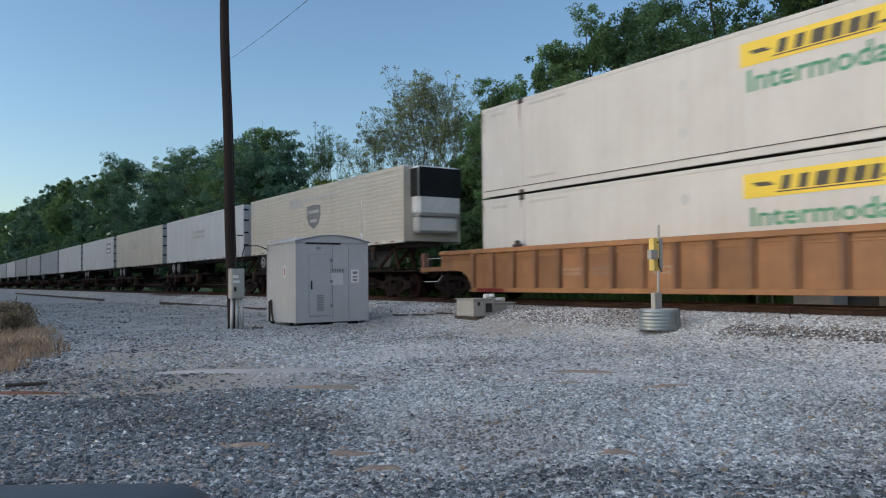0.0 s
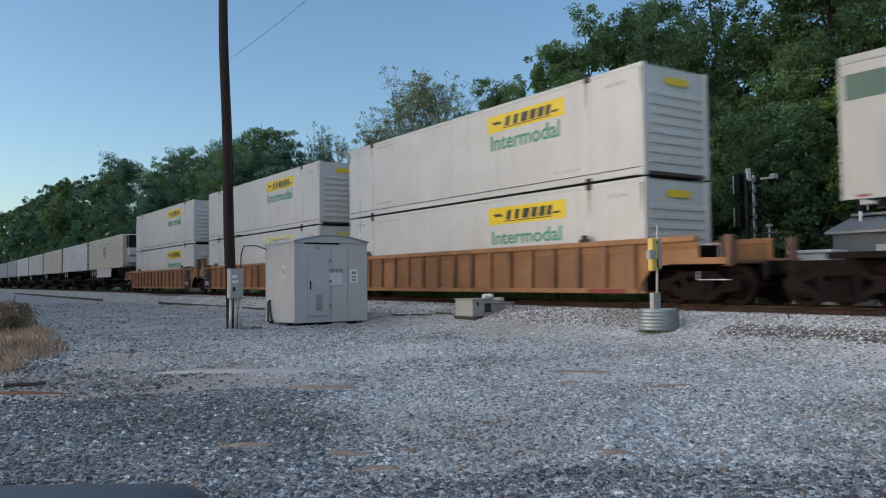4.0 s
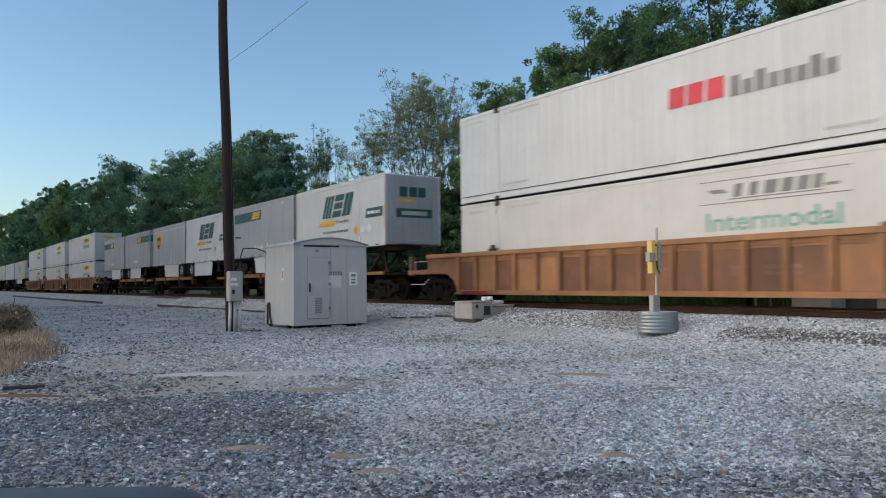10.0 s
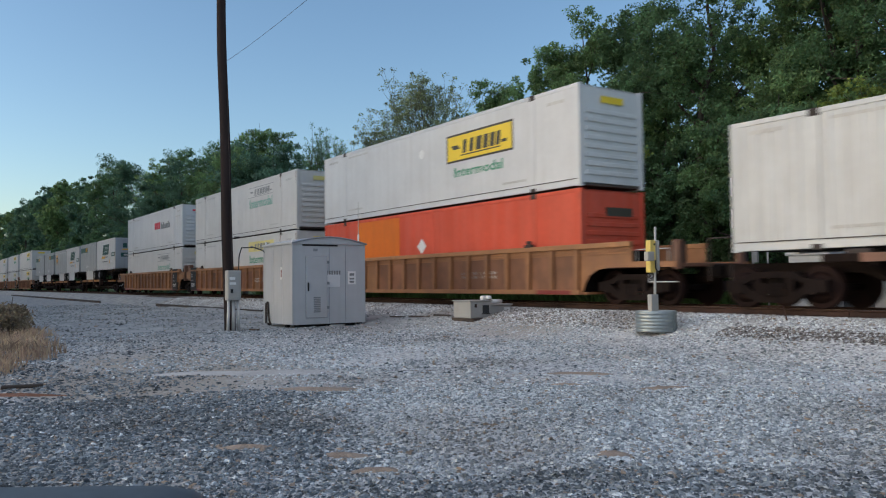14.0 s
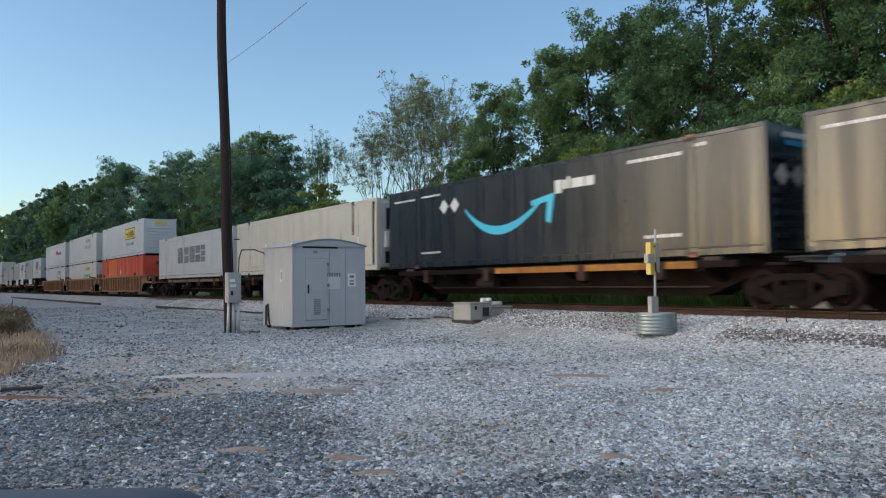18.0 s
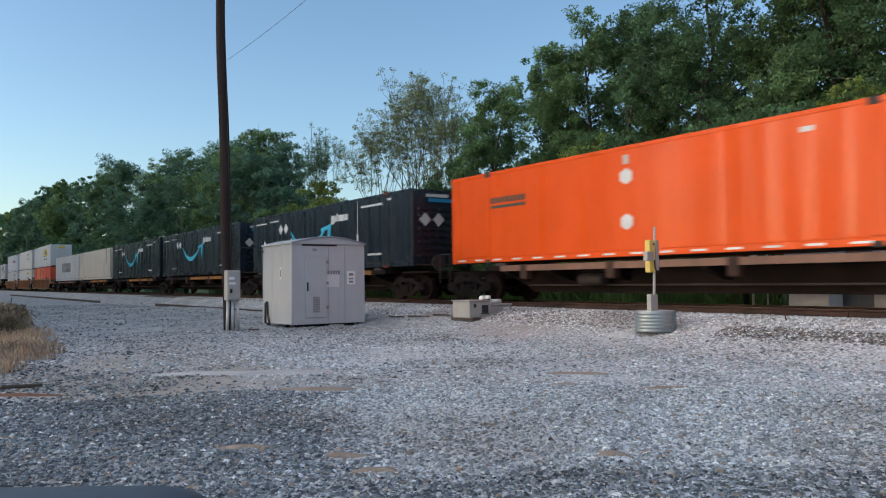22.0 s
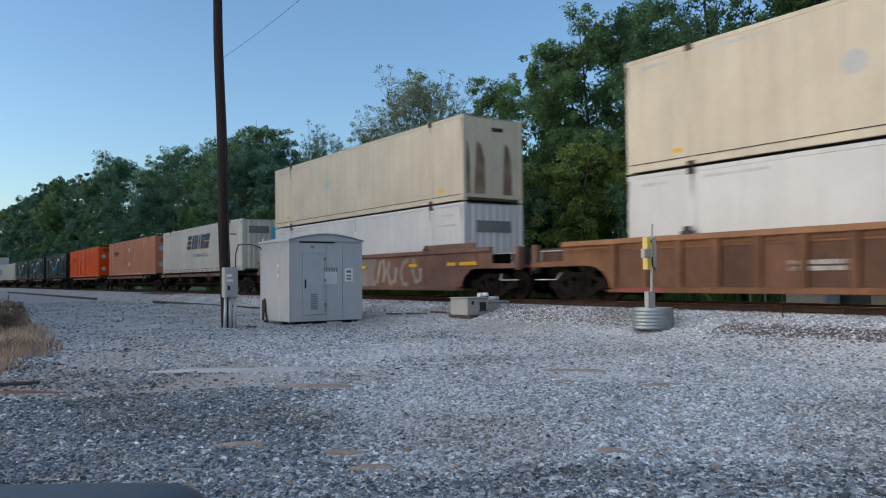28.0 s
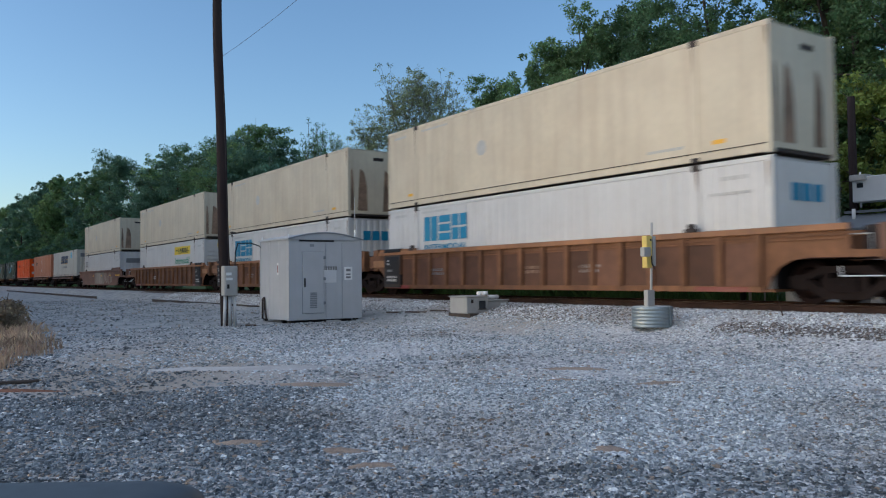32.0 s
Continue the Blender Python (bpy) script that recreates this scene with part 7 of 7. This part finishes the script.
def tree(x, y, h, w, mat, seed, label, clumps=120, per=90, size=0.14, low=0.15, open_crown=0.0, name="tree"):
    """A broad-leaved tree: tapered trunk, limbs, twigs, and a crown of leaf clumps round the limbs' ends."""
    rs = np.random.RandomState(seed)
    z0 = float(gz(x, y)) - 0.1
    tr = thing(name, label, "tree", "trees behind the track", at=(x, y, z0))
    b = bmesh.new()
    p, r0 = Vector((0, 0, 0)), 0.012 * h + 0.06
    spine = [p]
    for i in range(7):
        p = p + Vector((rs.normal(0, 0.02 * h), rs.normal(0, 0.02 * h), h * 0.90 / 7))
        spine.append(p)
    for i, (a, c) in enumerate(zip(spine, spine[1:])):
        tube(a, c, r0 * (1 - i / 7.6), r0 * (1 - (i + 1) / 7.6), 8, b, caps=False)
    tips = []
    nl = int(11 + 8 * open_crown + w)
    for i in range(nl):
        f = low + (0.95 - low) * (i + rs.uniform(0, 1)) / nl
        k = min(6, int(f * 0.98 * 7))
        base = spine[k].lerp(spine[k + 1], f * 7 * 0.98 - k if f * 7 * 0.98 - k < 1 else 1.0)
        a = i * 2.4 + rs.uniform(-0.5, 0.5)
        reach = w * 0.5 * math.sin(math.pi * min(1, max(0.12, (f - low * 0.6) / (1.05 - low * 0.6)))) ** 0.7 * rs.uniform(0.65, 1.1)
        tip = base + Vector((math.cos(a) * reach, math.sin(a) * reach, h * rs.uniform(0.06, 0.16)))
        kn = base.lerp(tip, 0.5) + Vector((0, 0, -0.1 * reach))
        rr = r0 * (1 - f) * 0.45 + 0.02
        tube(base, kn, rr, rr * 0.7, 6, b, caps=False); tube(kn, tip, rr * 0.7, rr * 0.25, 6, b, caps=False)
        tips += [(kn, 0.8), (tip, 1.0), (base.lerp(tip, 0.75), 1.0)]
        for j in range(3):
            q = kn.lerp(tip, rs.uniform(0.2, 1)) + Vector(rs.normal(0, 0.10 * w, 3)) + Vector((0, 0, 0.03 * h))
            tube(kn.lerp(tip, 0.4), q, rr * 0.35, 0.012, 5, b, caps=False)
            tips.append((q, 1.0))
    tips.append((spine[-1] + Vector((0, 0, h * 0.05)), 1.0))
    part("trunk", b, BARK, tr)
    pts = np.array([t[0] for t in tips])
    pick = rs.randint(0, len(pts), clumps)
    spread = 0.055 * w + 0.12
    cen = pts[pick] + rs.normal(0, 1, (clumps, 3)) * spread * np.array((1, 1, 0.8)) * (1 - 0.35 * open_crown)
    cen[:, 2] = np.clip(cen[:, 2], h * low * 0.6, h * 0.99)
    rad = rs.uniform(0.45, 1.1, clumps) * (0.058 * w + 0.18) * (1 - 0.35 * open_crown)
    part("crown", leaf_mesh("crown", cen, rad, per, size, mat, rs), mat, tr)
    return tr


DENSE = "tall leafy green tree in the dense wood behind the track"
# the wood's skyline, far to near: x and height
SKY_FAR = [(-480, 36), (-405, 33), (-345, 30), (-300, 28), (-262, 27), (-232, 25.5), (-205, 24.5), (-182, 23.8), (-160, 22.6), (-141, 22.6), (-124, 20.4), (-108, 18.7), (-97, 17.6), (-88, 17.8), (-80.5, 16.6), (-74, 15.9), (-68.8, 14.3)]
for i, (x, h) in enumerate(SKY_FAR):
    far = x < -150
    tree(x, 27 + (i % 3) * 1.2, h, 12 if far else 9.5, (LEAF_HAZE, LEAF_DARK, LEAF_HAZE, LEAF)[i % 4], 100 + i, DENSE, 760, 62, 0.20 if far else 0.115, 0.05)
for i in range(15):
    x = -330 + i * 19
    h = 8 + (i * 37 % 5)
    tree(x, 25.6 + (i % 2), h, 8.4, (LEAF_HAZE, LEAF_DARK)[i % 2], 140 + i, "leafy green tree at the edge of the wood", 330, 62, 0.16, 0.03)
def vase_tree(x, y, h, w, mat, seed, label, limbs=5, per=34):
    """An open tree: limbs fork again and again, rising and spreading, with tufts of leaves on the twigs and sky between."""
    rs = np.random.RandomState(seed)
    z0 = float(gz(x, y)) - 0.1
    tr = thing("tree", label, "tree", "trees behind the track", at=(x, y, z0))
    rods, tufts = [], []

    def grow(p, way, length, r, level):
        q = p
        for k in range(2):
            way = (way + Vector(rs.normal(0, 0.07, 3)) + Vector((0, 0, 0.04))).normalized()
            e = q + way * length / 2
            rods.append((q, e, r, r * 0.8, level))
            q, r = e, r * 0.8
            if level >= 2 or k == 1:
                tufts.append(q + Vector(rs.normal(0, 0.10, 3)))
        if level == 4:
            return
        side = way.cross(Vector(rs.normal(0, 1, 3))).normalized()
        turn = way.cross(side)
        for k in range(3):
            a = 2.1 * k + rs.uniform(-0.5, 0.5)
            out = side * math.cos(a) + turn * math.sin(a)
            grow(q, (way + out * rs.uniform(0.28, 0.62)).normalized(), length * rs.uniform(0.62, 0.86), r * 0.68, level + 1)

    fork = Vector((rs.normal(0, 0.1), rs.normal(0, 0.1), h * 0.20))
    rods.append((Vector((0, 0, 0)), fork, 0.17, 0.14, 0))
    for k in range(limbs):
        a = 2 * math.pi * k / limbs + rs.uniform(-0.4, 0.4)
        lean = rs.uniform(0.22, 0.55) if k else 0.05
        grow(fork, Vector((math.cos(a) * lean, math.sin(a) * lean, 1)).normalized(), h * rs.uniform(0.20, 0.25), 0.068, 1)
    ends = np.array([tuple(t) for t in tufts])
    sz = h / (ends[:, 2].max() + 0.25)
    sw = w * 0.5 / np.percentile(np.hypot(ends[:, 0], ends[:, 1]), 96)
    fit = lambda p: Vector((p.x * sw, p.y * sw, p.z * sz))
    b = bmesh.new()
    for p, q, r0, r1, level in rods:
        tube(fit(p), fit(q), max(r0, 0.010), max(r1, 0.008), 7 if level < 2 else 4, b, caps=False)
    part("trunk", b, BARK, tr)
    ends = ends * np.array((sw, sw, sz))
    part("crown", leaf_mesh("crown", ends, rs.uniform(0.14, 0.42, len(ends)), per, 0.058, mat, rs), mat, tr)
    return tr


vase_tree(-55.3, 26.5, 13.9, 3.6, LEAF_DARK, 201, "slender dark green tree with a ragged open crown", 4, 20)
tree(-52.8, 25.0, 8.8, 4.6, LEAF_YEL, 202, "low yellowish-green tree at the edge of the wood", 150, 70, 0.11, 0.05)
tree(-60.5, 24.5, 7.5, 6, LEAF, 203, "low leafy tree at the edge of the wood", 160, 70, 0.13, 0.05)
OPEN_TREES = [(-48.0, 27.4, 14.4, 6.6, 5, 29, LEAF_PALE), (-44.0, 27.8, 15.9, 7.6, 6, 29, LEAF_PALE), (-40.4, 27.4, 14.9, 6.2, 5, 29, LEAF_PALE), (-37.4, 27.4, 13.0, 4.8, 4, 24, LEAF_PALE)]
for i, (x, y, h, w, limbs, per, m) in enumerate(OPEN_TREES):
    vase_tree(x, y, h, w, m, 204 + i, "open tree with sparse olive leaves and bare forking limbs", limbs, per)
for i, (x, y, h, w, m) in enumerate(((-44.5, 24.3, 5.6, 5, LEAF), (-40.5, 24.0, 5.6, 5, LEAF_DARK), (-36.2, 25.0, 8.2, 4.0, LEAF_DARK), (-48.5, 24.0, 6.0, 5, LEAF_DARK), (-38.6, 25.6, 6.6, 3.6, LEAF))):
    tree(x, y, h, w, m, 220 + i, "low leafy tree at the edge of the wood", 240, 80, 0.105, 0.04)
NEAR_TREES = [(-33.3, 26.8, 12.6, 4.6), (-31.0, 27.6, 10.8, 5.0), (-29.3, 27.3, 12.8, 3.4), (-26.9, 27.0, 14.8, 4.8), (-25.2, 27.9, 14.2, 4.6), (-23.3, 28.6, 12.8, 5.0),
              (-20.9, 28.0, 17.0, 5.8), (-17.7, 29.4, 11.6, 5.6), (-15.2, 27.4, 17.0, 5.8), (-11.6, 28.0, 17.0, 6.4), (-7.5, 27.0, 16.0, 6.5), (-13.4, 28.8, 17.2, 6.6), (-16.2, 30.0, 14.5, 5.0), (-9.6, 29.0, 17.5, 6.5)]
for i, (x, y, h, w) in enumerate(NEAR_TREES):
    tree(x, y, h, w, (LEAF, LEAF_DARK, LEAF, LEAF, LEAF_DARK)[i % 5], 300 + i, DENSE, 720, 74, 0.074, 0.08, 0.0, name="tree")
for i in range(9):
    x = -34.5 + i * 3.3
    tree(x, 24.4 + (i * 7 % 3) * 0.6, 5.2 + (i * 5 % 4) * 0.9, 4.4, (LEAF_DARK, LEAF, LEAF_DARK, LEAF_YEL)[i % 4], 340 + i, "leafy undergrowth tree at the edge of the wood", 280, 80, 0.08, 0.03)
for i in range(10):
    tree(-60 + i * 6.5, 34 + (i % 3), 7.5 + (i % 3) if i < 5 else 10.0 + (i % 3), 7.5, LEAF_DARK, 370 + i, DENSE, 240, 60, 0.16, 0.05)


# unseen trees, added to shade the far train and darken its reflections
for i in range(24):
    x = -38 - i * 14 if i < 2 else -46 - i * 9.5
    tree(x, -7.5 - (i % 3) * 2.0 + 0.006 * x, 15 + (i * 7 % 4), 12, (LEAF_DARK, LEAF)[i % 2], 500 + i, "unseen green tree added on the camera's side to block sky glow", 240, 34, 0.3, 0.03)
for i in range(13):
    tree(-280 - i * 24, -9.0 - (i % 3) * 2.5 - 2.0, 16 + (i * 5 % 4), 15, (LEAF_DARK, LEAF)[i % 2], 530 + i, "unseen green tree added on the camera's side to block sky glow", 200, 34, 0.4, 0.03)
for i in range(14):
    x = -60 - i * 18
    tree(x, -13 - (i % 3) * 3.0, 13 + (i * 5 % 4), 13, LEAF_DARK, 460 + i, "unseen green tree added on the camera's side to block sky glow", 180, 36, 0.34, 0.03)


def blades(name, x, y, h, mat, seed, label, category="grass"):
    """Blades of grass, one mesh."""
    rs = np.random.RandomState(seed)
    n = len(x)
    a = rs.uniform(0, 6.28, n)
    lean = rs.normal(0, 0.35, (n, 2)) * h[:, None]
    z = gz(x, y) - 0.02
    wv = np.stack([np.cos(a), np.sin(a), 0 * a], -1) * (0.006 + 0.012 * h)[:, None]
    base = np.stack([x, y, z], -1)
    tip = base + np.stack([lean[:, 0], lean[:, 1], h], -1)
    midp = base * 0.5 + tip * 0.5 + np.stack([-0.15 * lean[:, 0], -0.15 * lean[:, 1], 0.1 * h], -1)
    V = np.stack([base - wv, base + wv, midp + wv * 0.7, tip, midp - wv * 0.7], 1).reshape(-1, 3)
    F = np.arange(5 * n).reshape(n, 5)
    return tagged(new(name, mesh_of(name, V, F, mat)), label, category, kind="stuff")


rs = np.random.RandomState(76)
x, y = rs.uniform(-60, -2, 16000), rs.uniform(22.6, 24.6, 16000)
blades("tall_grass", x, y, rs.uniform(0.35, 1.25, 16000), GRASS, 80, "tall green grass and weeds at the edge of the wood")
rs = np.random.RandomState(77)
n = 34000
x, y = rs.uniform(-40, -12, n), rs.uniform(-1.5, 3.3, n)
edge = 1.0 + 1.2 * smooth(-13.8, -16.5, x) + 0.7 * smooth(-16.5, -25, x) + 0.25 * np.sin(x * 2.1) + 0.2 * np.sin(x * 5.3)
keep = (y < edge) & (x < -13.6)
blades("dry_grass", x[keep], y[keep], rs.uniform(0.08, 0.34, keep.sum()), DRYGRASS, 78, "dry straw-coloured grass at the edge of the gravel")
x, y = rs.uniform(-70, -2, 14000), rs.uniform(19.4, 22.5, 14000)
blades("green_grass", x, y, rs.uniform(0.08, 0.32, 14000), GRASS, 79, "green grass behind the track")
for i, (x, y, h, w) in enumerate(((-24.0, 1.9, 0.62, 1.7), (-25.6, 1.5, 0.80, 2.0), (-28.0, 2.2, 0.75, 2.0))):
    tree(x, y, h, w, SCRUB, 400 + i, "dusty dark scrub bush at the edge of the gravel", 120, 60, 0.05, 0.05, name="bush")


# ---- what moves ----
def motions():
    """The train rolls towards -x; every wheelset turns with it."""
    times = [i * 2.0 for i in range(17)]
    for ob, s in MOVERS:
        z = ob.location.z
        walk(ob, [(t, pose(s - gone(t), TRACK_Y, z)) for t in times])
    steps = [i / FPS for i in range(int(32 * FPS) + 1)]
    for k in (0, 1):
        first = WHEELSETS[0][k]
        at = first.location.copy()
        walk(first, [(t, Matrix.Translation(at) @ Matrix.Rotation(-gone(t) / 0.457, 4, "Y")) for t in steps])
        act, slot = first.animation_data.action, first.animation_data.action_slot
        for pair in WHEELSETS[1:]:
            o = pair[k]
            o.rotation_mode = "QUATERNION"
            keys = o.animation_data_create()
            keys.action = act
            keys.action_slot = slot


motions()
